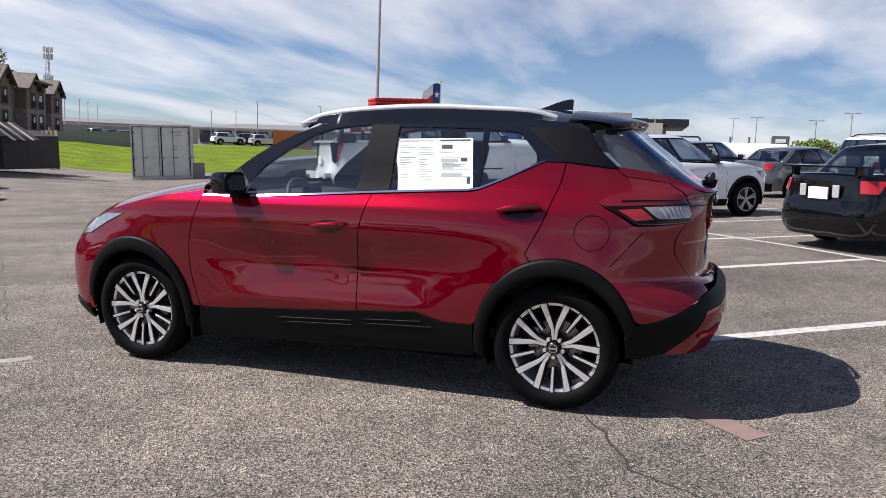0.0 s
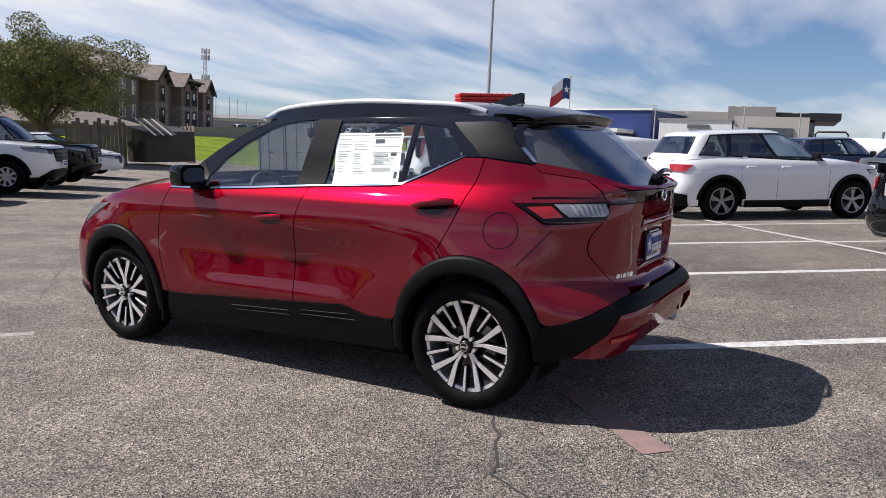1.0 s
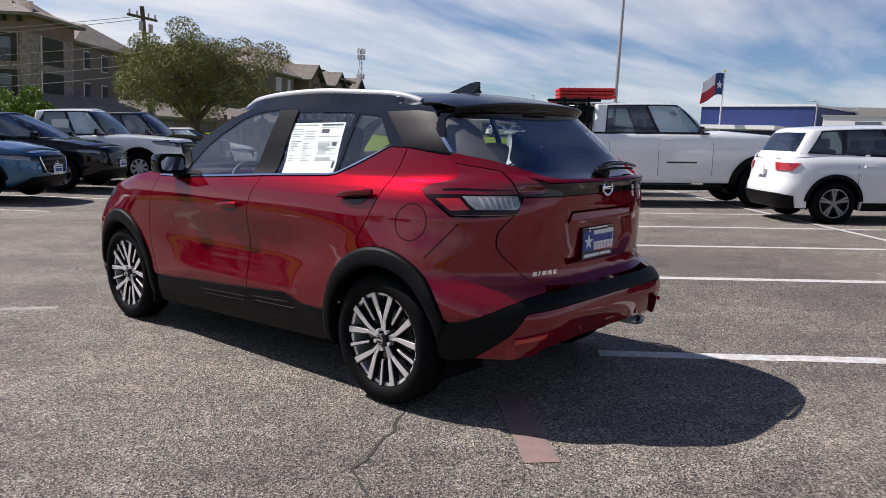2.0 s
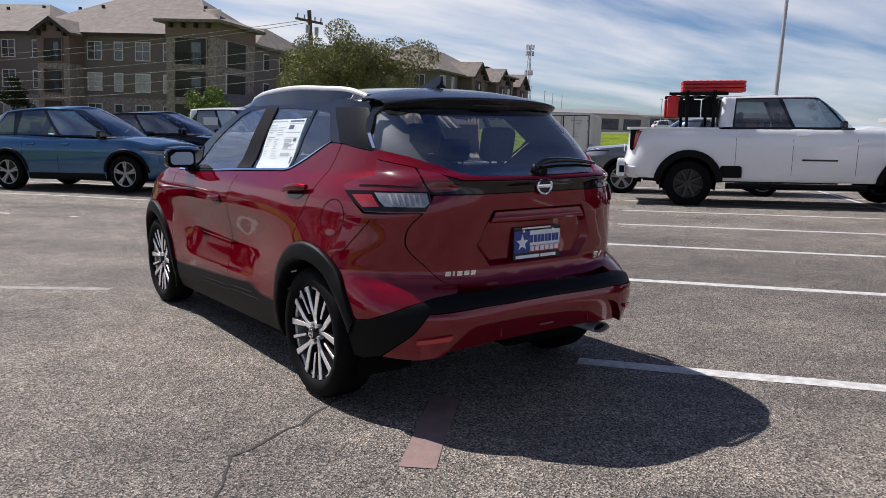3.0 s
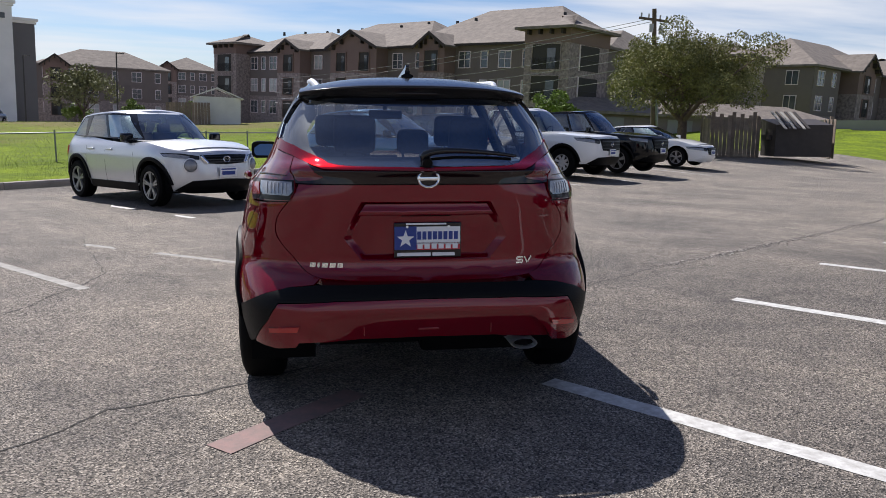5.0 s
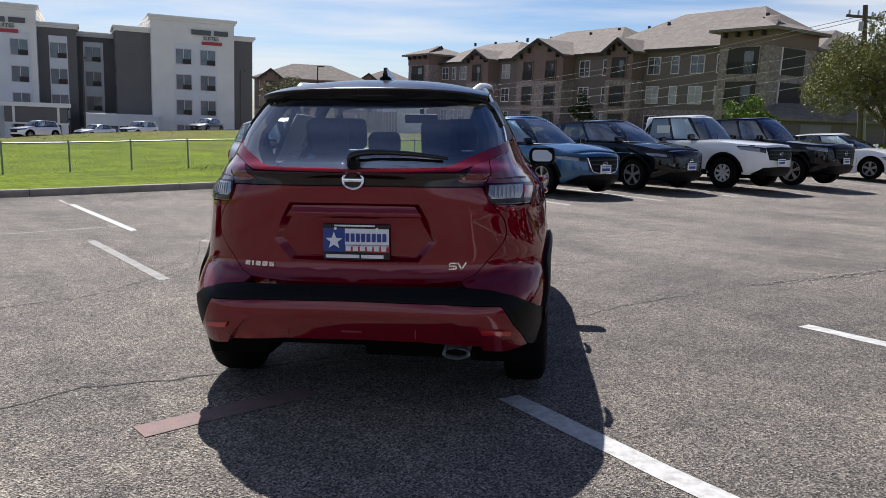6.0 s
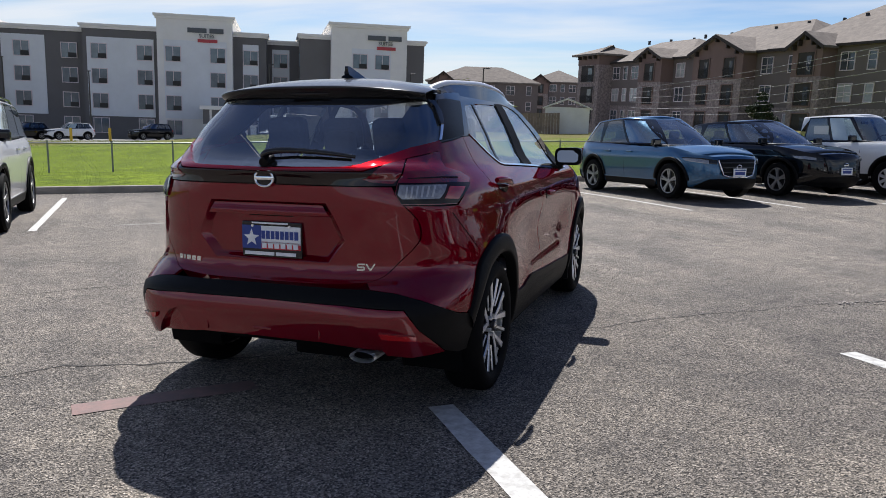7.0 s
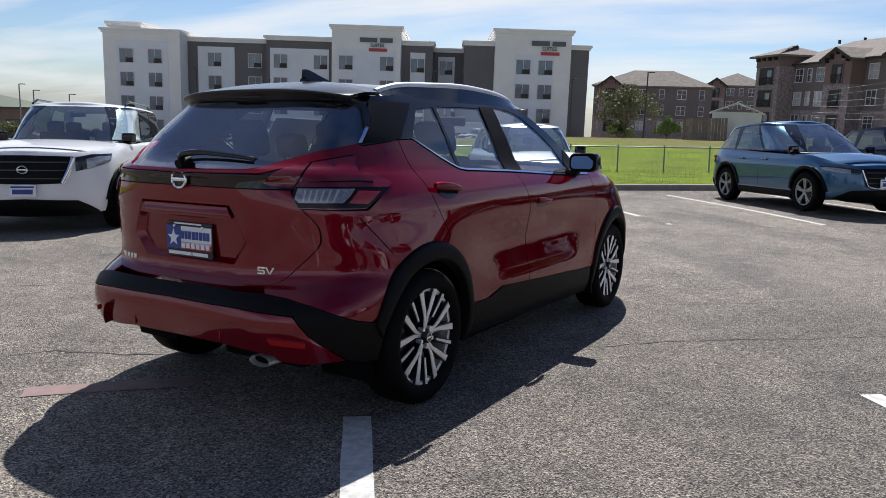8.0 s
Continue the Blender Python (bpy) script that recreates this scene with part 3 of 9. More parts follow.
# one sheet in the lot's own axes: a along the rows, s away from the lot over the kerb
bm = bmesh.new()
aa, ss = spaced(-2500, 2500, -60, 120, 4, 5), spaced(-2500, 2500, -40, 13.9, 2.45, 4)
ss = sorted(set([s for s in ss if s < KERB - 0.01] + [KERB + 0.03, KERB + 0.16] + [KERB + 0.2 + 2 * k for k in range(40)] + [100, 120, 150, 200, 300, 500, 900, 1600, 2500]))
grid = [[bm.verts.new((P.x * a - D.x * s, P.y * a - D.y * s, height(P.x * a - D.x * s, P.y * a - D.y * s))) for a in aa] for s in ss]
for i in range(len(ss) - 1):
    for j in range(len(aa) - 1):
        f = bm.faces.new((grid[i][j], grid[i + 1][j], grid[i + 1][j + 1], grid[i][j + 1]))
        green = KERB <= ss[i] < 62 and -64 < aa[j] < 120 or (aa[j] > 46 and -20 < ss[i] < KERB and aa[j] < 110)
        f.material_index = 1 if green else 2 if ss[i] >= 62 or aa[j] > 46 else 0
        f.smooth = True
bmesh.ops.recalc_face_normals(bm, faces=bm.faces)
ground = part("ground", bm, ASPHALT)
ground.data.materials.append(MEADOW)
ground.data.materials.append(CONCRETE_LOT)
tagged(ground, "weathered grey asphalt lot running out into a green meadow", "ground", kind="structure")


def stripe(name, a, b, w, mat, label, group="", lift=0.0025):
    """A painted line from a to b, worn at its ends."""
    a, b = Vector((*a, 0)), Vector((*b, 0))
    d = (b - a).normalized()
    n = Vector((-d.y, d.x, 0)) * w / 2
    k = max(2, int((b - a).length / 0.25))
    rng = random.Random(round(a.x * 97 + b.y * 31))
    bm = bmesh.new()
    rows = []
    for i in range(k + 1):
        c = a.lerp(b, i / k)
        j1, j2 = 1 + rng.uniform(-0.07, 0.07), 1 + rng.uniform(-0.07, 0.07)
        rows.append([bm.verts.new((q.x, q.y, height(q.x, q.y) + lift)) for q in (c + n * j1, c - n * j2)])
    for r, q in zip(rows, rows[1:]):
        bm.faces.new((r[0], r[1], q[1], q[0]))
    bmesh.ops.recalc_face_normals(bm, faces=bm.faces)
    ob = part(name, bm, mat)
    return tagged(ob, label, "road marking", group, "structure")


A0 = Vector((0.683, -0.345))
D2 = Vector((D.x, D.y))
DL, STALL = Vector((0.615, -0.788)), Vector((1.877, 1.547))
for k in range(0, 8):
    s = (A0, Vector((2.69, 1.37)), Vector((4.46, 2.85)))[k] if k < 3 else A0 + STALL * k
    stripe("parking_line", s, s + DL * (4.8 - (s - A0).dot(DL)), 0.125, LINE_PAINT, "worn white parking line on grey asphalt", "parking lines")
c0 = A0 + DL * 4.8
stripe("parking_line", c0 - STALL * 1.5, c0 + STALL * 10, 0.10, LINE_PAINT, "long white line between two rows of stalls", "parking lines", lift=0.009)
for k in range(0, 8):
    s = c0 + STALL * k
    stripe("parking_line", s, s + DL * 5.1, 0.10, LINE_PAINT, "worn white parking line on grey asphalt", "parking lines")
# stalls along the kerb
for k in range(-5, 9):
    s = Vector((-4.35, 5.60)) + Vector((2.02, 1.66)) * k
    e = s - D2 * 5.6
    stripe("parking_line", s, e, 0.10, LINE_PAINT, "white parking line of a stall along the kerb", "kerb parking lines")
stripe("parking_line", (-4.38, 4.62), (-2.37, 2.36), 0.10, FADED_PAINT, "faded old parking line on grey asphalt", "faded lines")
stripe("parking_line", (-3.1, 4.85), (-1.08, 3.3), 0.09, FADED_PAINT, "faded old parking line on grey asphalt", "faded lines")
stripe("parking_line", (-5.9, 4.85), (-3.9, 6.95), 0.06, FADED_PAINT, "faded old parking line on grey asphalt", "faded lines")
stripe("red_marking", (-0.885, -0.985), (-0.30, -0.38), 0.15, RED_MARK, "faded red paint mark on grey asphalt", lift=0.0035)


def crack(pts, w, seed):
    rng = random.Random(seed)
    line = []
    for p, q in zip(pts, pts[1:]):
        p, q = Vector(p), Vector(q)
        n = max(2, int((q - p).length / 0.07))
        line += [p.lerp(q, i / n) for i in range(n)]
    bm = bmesh.new()
    last, off = None, 0.0
    for i, c in enumerate(line):
        d = (line[min(i + 1, len(line) - 1)] - line[max(i - 1, 0)]).normalized()
        off = 0.75 * off + rng.uniform(-0.02, 0.02)
        n = Vector((-d.y, d.x))
        ww = w * rng.uniform(0.35, 1.3)
        pair = []
        for sgn in (1, -1):
            q = c + n * (off + sgn * ww / 2)
            pair.append(bm.verts.new((q.x, q.y, height(q.x, q.y) + 0.0025)))
        if last:
            bm.faces.new((last[0], last[1], pair[1], pair[0]))
        last = pair
    bmesh.ops.recalc_face_normals(bm, faces=bm.faces)
    return tagged(part("asphalt_crack", bm, CRACK), "dark jagged crack in the grey asphalt", "crack", "asphalt cracks", "structure")


# a crack under the car and its branches
crack([(-2.5, -1.5), (-1.95, -1.05), (-1.69, -0.80), (-1.44, -0.47), (-1.05, -0.32), (-0.86, -0.17), (-0.3, 0.25)], 0.015, 1)
crack([(-2.38, 3.02), (-1.81, 2.79), (-1.2, 2.9)], 0.008, 2)
crack([(-4.2, -0.2), (-3.5, 0.5), (-2.88, 1.27), (-2.64, 1.5), (-2.54, 2.02), (-2.38, 3.02), (-3.0, 4.57), (-3.59, 6.5)], 0.013, 3)
SEAM = [(0.9, 1.15), (1.51, 1.79), (2.04, 2.22), (2.73, 2.82), (3.69, 3.47), (4.48, 4.04), (5.51, 4.77), (6.9, 5.81), (8.74, 7.17), (12.0, 9.6)]
crack(SEAM[:5], 0.012, 4)
crack(SEAM[4:], 0.030, 14)
crack([(0.6, 2.65), (0.96, 2.85), (1.71, 3.37), (2.70, 4.28), (3.6, 5.0)], 0.008, 8)
crack([(0.4, 3.2), (0.77, 3.46), (1.29, 3.76), (2.21, 4.75), (2.68, 5.31)], 0.007, 9)
crack([(0.06, 5.88), (1.38, 6.65), (2.48, 6.87)], 0.009, 10)
# loose stones along the open joint
rng = np.random.default_rng(77)
bm = bmesh.new()
for k in range(420):
    i = int(rng.integers(3, len(SEAM) - 2))
    q = Vector(SEAM[i]).lerp(Vector(SEAM[i + 1]), float(rng.random()))
    q += Vector((0.58, -0.81)) * float(abs(rng.normal()) * 0.07 - 0.02)
    r_ = float(rng.uniform(0.005, 0.014))
    bmesh.ops.create_icosphere(bm, subdivisions=1, radius=r_, matrix=Matrix.Translation((q.x, q.y, height(q.x, q.y) + r_ * 0.35)) @ Matrix.Diagonal((1, float(rng.uniform(0.6, 1.3)), 0.7, 1)))
tagged(part("loose_gravel", bm, material("gravel_grey", (0.34, 0.31, 0.28), 0.9, vary=0.5, scale=40)), "loose grey stones along an open asphalt joint", "gravel", "", "stuff")
crack([(-0.4, 4.3), (0.22, 5.09), (2.66, 8.11), (5, 11)], 0.009, 5)
crack([(-8, 1.5), (-5.5, 2.4), (-4.0, 2.2), (-2.6, 2.9)], 0.01, 6)
crack([(-9, 6), (-7.2, 5.6), (-6.2, 6.6)], 0.012, 7)

# kerb along the meadow, in lengths of three metres
for k in range(-12, 16):
    a0, a1 = k * 3.0, k * 3.0 + 2.985
    bm = bmesh.new()
    for a, b in ((a0, a1),):
        o = P * a - D * KERB
        prof = [(0, -0.05), (0, 0.10), (0.02, 0.14), (0.04, 0.15), (0.16, 0.15), (0.16, -0.05)]
        ends = []
        for q in (P * a - D * KERB, P * b - D * KERB):
            h = height(q.x, q.y)
            ends.append([bm.verts.new((q.x - D.x * s, q.y - D.y * s, h + z)) for s, z in prof])
        n = len(prof)
        for i in range(n):
            bm.faces.new((ends[0][i], ends[1][i], ends[1][(i + 1) % n], ends[0][(i + 1) % n]))
        bm.faces.new(ends[0][::-1])
        bm.faces.new(ends[1])
    bmesh.ops.recalc_face_normals(bm, faces=bm.faces)
    tagged(part("kerb", bm, CONCRETE), "pale concrete kerb between asphalt and grass", "kerb", "kerb stones", "structure")

# ---- the red crossover ----
def ell(cy, cz, ry, rz, a0, a1, n=14):
    return [(cy + ry * math.cos(radians(a0 + (a1 - a0) * k / n)), cz + rz * math.sin(radians(a0 + (a1 - a0) * k / n))) for k in range(n + 1)]


def sides(pts):
    return [HERO.side(*p) for p in pts]


def backs(pts):
    return [HERO.back(*p) for p in pts]


WR, WB = 0.328, 2.62
car = thing("red_crossover", "glossy red compact crossover with a black roof on alloy wheels", "car")

# outlines in (y, z) on the side
BELT = [(2.142, 1.045), (1.84, 1.047), (1.49, 1.063), (1.045, 1.087), (0.697, 1.102), (0.50, 1.110), (0.437, 1.120), (0.292, 1.182), (0.106, 1.269)]
FDOOR_FRONT = [(2.142, 1.045), (2.165, 0.95), (2.200, 0.840), (2.218, 0.735), (2.208, 0.595), (2.180, 0.47), (2.155, 0.385)]
SILL_TOP = [(2.155, 0.385), (1.963, 0.389), (1.787, 0.402), (1.374, 0.423), (1.104, 0.441), (0.92, 0.452), (0.76, 0.463), (0.605, 0.420), (0.43, 0.418)]
DOOR_SPLIT = [(1.104, 0.441), (1.110, 0.511), (1.113, 0.638), (1.107, 0.796), (1.088, 0.907), (1.046, 1.082)]
RDOOR_REAR = [(-0.006, 1.262), (0.010, 1.17), (0.036, 1.091), (0.077, 0.966), (0.158, 0.808)]


def arch(cy, a0, a1, r=0.0, n=14):
    return ell(cy + (0.022 if cy else 0), 0.322, 0.424 + r, 0.468 + r, a0, a1, n)


# front doors
front = smooth_line(FDOOR_FRONT, 4)
outline = front + SILL_TOP[1:5] + smooth_line(DOOR_SPLIT, 4)[1:] + [(1.49, 1.059), (1.84, 1.043)]
for sgn in (1, -1):
    s = sheet(HERO, sides(outline), step=0.035)
    part("front_door", s if sgn > 0 else s.mirrored(), RED, car)
outline = smooth_line(DOOR_SPLIT, 4)[::-1]
outline = [(y - 0.006, z) for y, z in outline] + SILL_TOP[5:] + arch(0, 15, 72, 0.004)[0:] + smooth_line(RDOOR_REAR, 4)[::-1] + [(0.106, 1.264), (0.292, 1.177), (0.437, 1.115), (0.50, 1.105), (0.697, 1.098)]
for sgn in (1, -1):
    s = sheet(HERO, sides(outline), step=0.035)
    part("rear_door", s if sgn > 0 else s.mirrored(), RED, car)
# front wings
hood_edge = [(2.150, 1.078), (2.38, 1.050), (2.6, 1.012), (2.8, 0.965), (2.95, 0.912), (3.05, 0.865)]
outline = [(y + 0.006, z) for y, z in front[::-1]] + smooth_line(hood_edge, 4)
outline = outline + [(3.085, 0.80), (3.10, 0.66)] + arch(WB, 37, 172, 0.004, 20)
for sgn in (1, -1):
    s = sheet(HERO, sides(outline), step=0.035)
    part("front_wing", s if sgn > 0 else s.mirrored(), RED, car)
# rear quarters, round to the tailgate
TG = [(-0.465, 0.642), (-0.525, 0.664), (-0.582, 0.725), (-0.636, 0.785), (-0.658, 0.833), (-0.648, 0.90), (-0.600, 0.966)]
LAMP_LOW = [("s", -0.192, 1.068), ("s", -0.371, 0.957), ("b", -0.725, 0.958), ("b", -0.60, 0.968)]


def mixed(pts):
    return [HERO.side(a, b) if k == "s" else HERO.back(a, b) for k, a, b in pts]


quarter = sides([(y - 0.006, z) for y, z in smooth_line(RDOOR_REAR, 4)]) + sides(arch(0, 73, 158, 0.004, 16))
quarter += sides([(-0.426, 0.485), (-0.50, 0.50)]) + backs([(-0.776, 0.531), (-0.70, 0.575), (-0.60, 0.605), (-0.495, 0.618)])
quarter += backs([(a - 0.005, b) for a, b in smooth_line(TG, 4)]) + mixed(LAMP_LOW[::-1])
quarter += mixed([("s", -0.31, 1.093), ("b", -0.668, 1.143), ("b", -0.655, 1.185), ("s", -0.283, 1.229), ("s", -0.15, 1.244)])
for sgn in (1, -1):
    s = sheet(HERO, quarter, step=0.03)
    part("rear_quarter", s if sgn > 0 else s.mirrored(), RED, car)
# tailgate with a sunk panel for the plate
hole = [(0.0, 0.714), (-0.286, 0.714), (-0.365, 0.813), (-0.324, 0.906), (-0.285, 0.975), (0.0, 0.975)]
gate = [(0.0, 1.048), (-0.3, 1.047), (-0.46, 1.046), (-0.553, 1.046), (-0.568, 1.01)] + smooth_line(TG, 4)[::-1] + [(-0.3, 0.632), (0.0, 0.630)] + hole
s = sheet(HERO, backs(gate), step=0.03, lip=0.05)
gate_ob = part("tailgate", s.both(), RED, car)
inset = [(0.0, 0.738), (-0.268, 0.738), (-0.333, 0.813), (-0.296, 0.896), (-0.262, 0.955), (0.0, 0.955)]
rows = []
for k in range(4):
    t = k / 3
    row = []
    for (xa, za), (xb, zb) in zip(hole, inset):
        u = HERO.back(min(xa + (xb - xa) * t, -0.0005), za + (zb - za) * t)
        row.append(tuple(Vector(HERO.at(*u)) - HERO.normal(*u) * (0.001 + 0.031 * t * t * (3 - 2 * t))))
    rows.append(row)
part("recess_slope", grid_skin(rows).both(), RED, gate_ob)
s = sheet(HERO, backs(inset), off=-0.032, step=0.04, lip=0.0)
part("plate_recess", s.both(), RED, gate_ob)
# cladding
def clad(outline, name, off=0.010, lip=0.02, st=0.04):
    for sgn in (1, -1):
        s = sheet(HERO, outline, off=off, step=st, lip=lip)
        part(name, s if sgn > 0 else s.mirrored(), PLASTIC, car)


def inner(cy, a0, a1, n=14):
    return ell(cy + (0.022 if cy else 0), 0.322, 0.368, 0.380, a0, a1, n)


for cy, a0, a1, nm in ((0, -6, 162, "rear_arch_trim"), (WB, 10, 186, "front_arch_trim")):
    s = ribbon(HERO, sides(arch(cy, a0, a1, 0, 26)), sides(inner(cy, a0 - 6, a1 + 6, 26)), 0.012, 5, 0.05, 0.006)
    part(nm, s, PLASTIC, car)
    part(nm, s.mirrored(), PLASTIC, car)
clad(sides(SILL_TOP + [(0.43, 0.25), (1.0, 0.232), (2.19, 0.20), (2.17, 0.30)]), "sill_trim", 0.008, 0.05)
# black band from the rear arch round the bumper
band = sides([(-0.40, 0.475), (-0.50, 0.497)]) + backs([(-0.776, 0.528), (-0.70, 0.572), (-0.60, 0.602), (-0.48, 0.615), (0, 0.618), (0, 0.563), (-0.4, 0.558), (-0.647, 0.541), (-0.70, 0.45), (-0.765, 0.33)])
band += sides([(-0.42, 0.30), (-0.355, 0.30), (-0.35, 0.40)])
s = sheet(HERO, band, off=0.004, step=0.035, lip=0.03)
part("bumper_band", s.both(), PLASTIC, car)
low = backs([(0, 0.560), (-0.4, 0.555), (-0.645, 0.537), (-0.697, 0.45), (-0.762, 0.327), (-0.66, 0.325), (-0.575, 0.343), (-0.535, 0.405), (-0.475, 0.466), (-0.395, 0.501), (0, 0.507)])
s = sheet(HERO, low, off=0.004, step=0.03, lip=0.035)
bumper_ob = part("rear_bumper", s.both(), RED, car)
s = sheet(HERO, backs([(0, 0.515), (-0.40, 0.509), (-0.485, 0.472), (-0.545, 0.405), (-0.585, 0.345), (-0.3, 0.375), (0, 0.378)]), off=-0.024, step=0.03, lip=0.03)
part("lower_panel", s.both(), RED, bumper_ob)
for sx in (-1, 1):
    for xr, wr in ((0.28, 0.006), (0.0, 0.09)):
        part("panel_rib", boxes(((sx * (xr + 0.001), -0.772, 0.42), (wr, 0.02, 0.05 if xr else 0.012)), bevel=0.003), RED, bumper_ob) if xr or sx > 0 else None
# lamps
lamp_poly = mixed([("s", -0.187, 1.070), ("s", -0.238, 1.099), ("s", -0.343, 1.123), ("b", -0.671, 1.152), ("b", -0.656, 1.192), ("b", -0.575, 1.160), ("b", -0.588, 1.112), ("b", -0.568, 1.060), ("b", -0.566, 1.018), ("b", -0.589, 0.972), ("b", -0.70, 0.966), ("s", -0.384, 0.965)])
frame_poly = mixed([("s", -0.215, 1.050), ("s", -0.41, 1.057), ("b", -0.570, 1.061), ("b", -0.568, 1.018), ("b", -0.590, 0.975), ("s", -0.384, 0.968)])
clear_poly = mixed([("s", -0.407, 1.047), ("b", -0.577, 1.053), ("b", -0.574, 1.012), ("b", -0.590, 0.995), ("s", -0.478, 0.992), ("s", -0.445, 1.016)])
wedge_poly = mixed([("s", -0.287, 1.033), ("s", -0.396, 1.039), ("s", -0.455, 0.991), ("s", -0.372, 0.984)])
gate_lens = backs([(-0.570, 1.157), (-0.51, 1.133), (-0.442, 1.080), (-0.47, 1.066), (-0.548, 1.058), (-0.562, 1.066), (-0.582, 1.112)])
for sgn in (1, -1):
    def skin(poly, off, lip):
        s = sheet(HERO, poly, off=off, step=0.03, lip=lip)
        return s if sgn > 0 else s.mirrored()
    lamp_ob = part("tail_lamp", skin(lamp_poly, 0.006, 0.03), LENS_RED, car)
    part("lamp_frame", skin(frame_poly, 0.0085, 0.004), LENS_DARK, lamp_ob)
    part("clear_lens", skin(clear_poly, 0.011, 0.004), LENS_CLEAR, lamp_ob)
    part("side_lens", skin(wedge_poly, 0.011, 0.004), LENS_BRIGHT, lamp_ob)
    for k in range(6):
        xr = -0.600 - 0.017 * k
        part("lens_rib", skin(backs([(xr, 1.044), (xr - 0.006, 1.044), (xr - 0.006, 1.000), (xr, 1.000)]), 0.0135, 0.003), LENS_WHITE, lamp_ob)
    part("lamp_ridge", skin(mixed([("s", -0.30, 1.078), ("s", -0.40, 1.083), ("b", -0.60, 1.084), ("b", -0.60, 1.078), ("s", -0.40, 1.077), ("s", -0.30, 1.072)]), 0.010, 0.005), LENS_DARK, lamp_ob)
    part("gate_lens", skin(gate_lens, 0.008, 0.012), LENS_RED, gate_ob)
# dark band under the rear window, red lip above it
s = sheet(HERO, backs([(0, 1.105), (-0.33, 1.108), (-0.446, 1.108), (-0.505, 1.130), (-0.572, 1.158), (-0.584, 1.11), (-0.564, 1.050), (-0.46, 1.051), (-0.3, 1.052), (0, 1.053)]), off=0.004, step=0.03, lip=0.02)
part("gate_garnish", s.both(), GARNISH, gate_ob)
lipline = backs([(0, 1.118), (-0.32, 1.123), (-0.375, 1.126), (-0.425, 1.136), (-0.479, 1.165), (-0.572, 1.209), (-0.640, 1.241), (-0.652, 1.228), (-0.655, 1.196), (-0.587, 1.168), (-0.51, 1.134), (-0.446, 1.112), (-0.33, 1.110), (0, 1.107)])
s = sheet(HERO, lipline, off=0.007, step=0.03, lip=0.02)
part("window_lip", s.both(), RED, gate_ob)
# rear window
s = sheet(HERO, backs([(0, 1.114), (-0.32, 1.119), (-0.375, 1.123), (-0.425, 1.133), (-0.479, 1.162), (-0.572, 1.206), (-0.642, 1.240), (-0.626, 1.319), (-0.612, 1.353), (-0.583, 1.397), (-0.555, 1.425), (-0.3, 1.432), (0, 1.435)]), off=0.0, step=0.05, lip=0.004)
rear_glass = part("rear_window", s.both(), PRIVACY, gate_ob)
rear_glass.visible_shadow = False
# black sides of the cabin
WIN_F = [(1.853, 1.068), (1.865, 1.130), (1.784, 1.226), (1.648, 1.323), (1.477, 1.416), (1.386, 1.443), (1.274, 1.459), (1.134, 1.468), (1.137, 1.348), (1.150, 1.202), (1.155, 1.090)]
WIN_R = [(0.946, 1.100), (0.954, 1.236), (0.957, 1.364), (0.960, 1.452), (0.800, 1.451), (0.622, 1.446), (0.460, 1.441), (0.458, 1.333), (0.464, 1.212), (0.472, 1.119)]
WIN_Q = [(0.440, 1.131), (0.434, 1.242), (0.430, 1.364), (0.430, 1.437), (0.264, 1.421), (0.236, 1.403), (0.120, 1.281), (0.179, 1.245), (0.265, 1.206), (0.380, 1.148)]
cab = [(2.13, 1.055), (2.10, 1.11), (1.95, 1.225), (1.78, 1.335), (1.62, 1.415), (1.45, 1.472), (1.3, 1.497), (1.1, 1.508), (0.6, 1.505), (0.2, 1.488), (0.07, 1.477), (-0.06, 1.466)]
cab_b = [("s", -0.105, 1.438), ("b", -0.588, 1.397), ("b", -0.617, 1.353), ("b", -0.630, 1.319), ("b", -0.647, 1.243), ("s", -0.283, 1.234), ("s", -0.15, 1.249), ("s", -0.006, 1.266)]
outer = sides(cab) + mixed(cab_b) + sides(BELT[::-1])
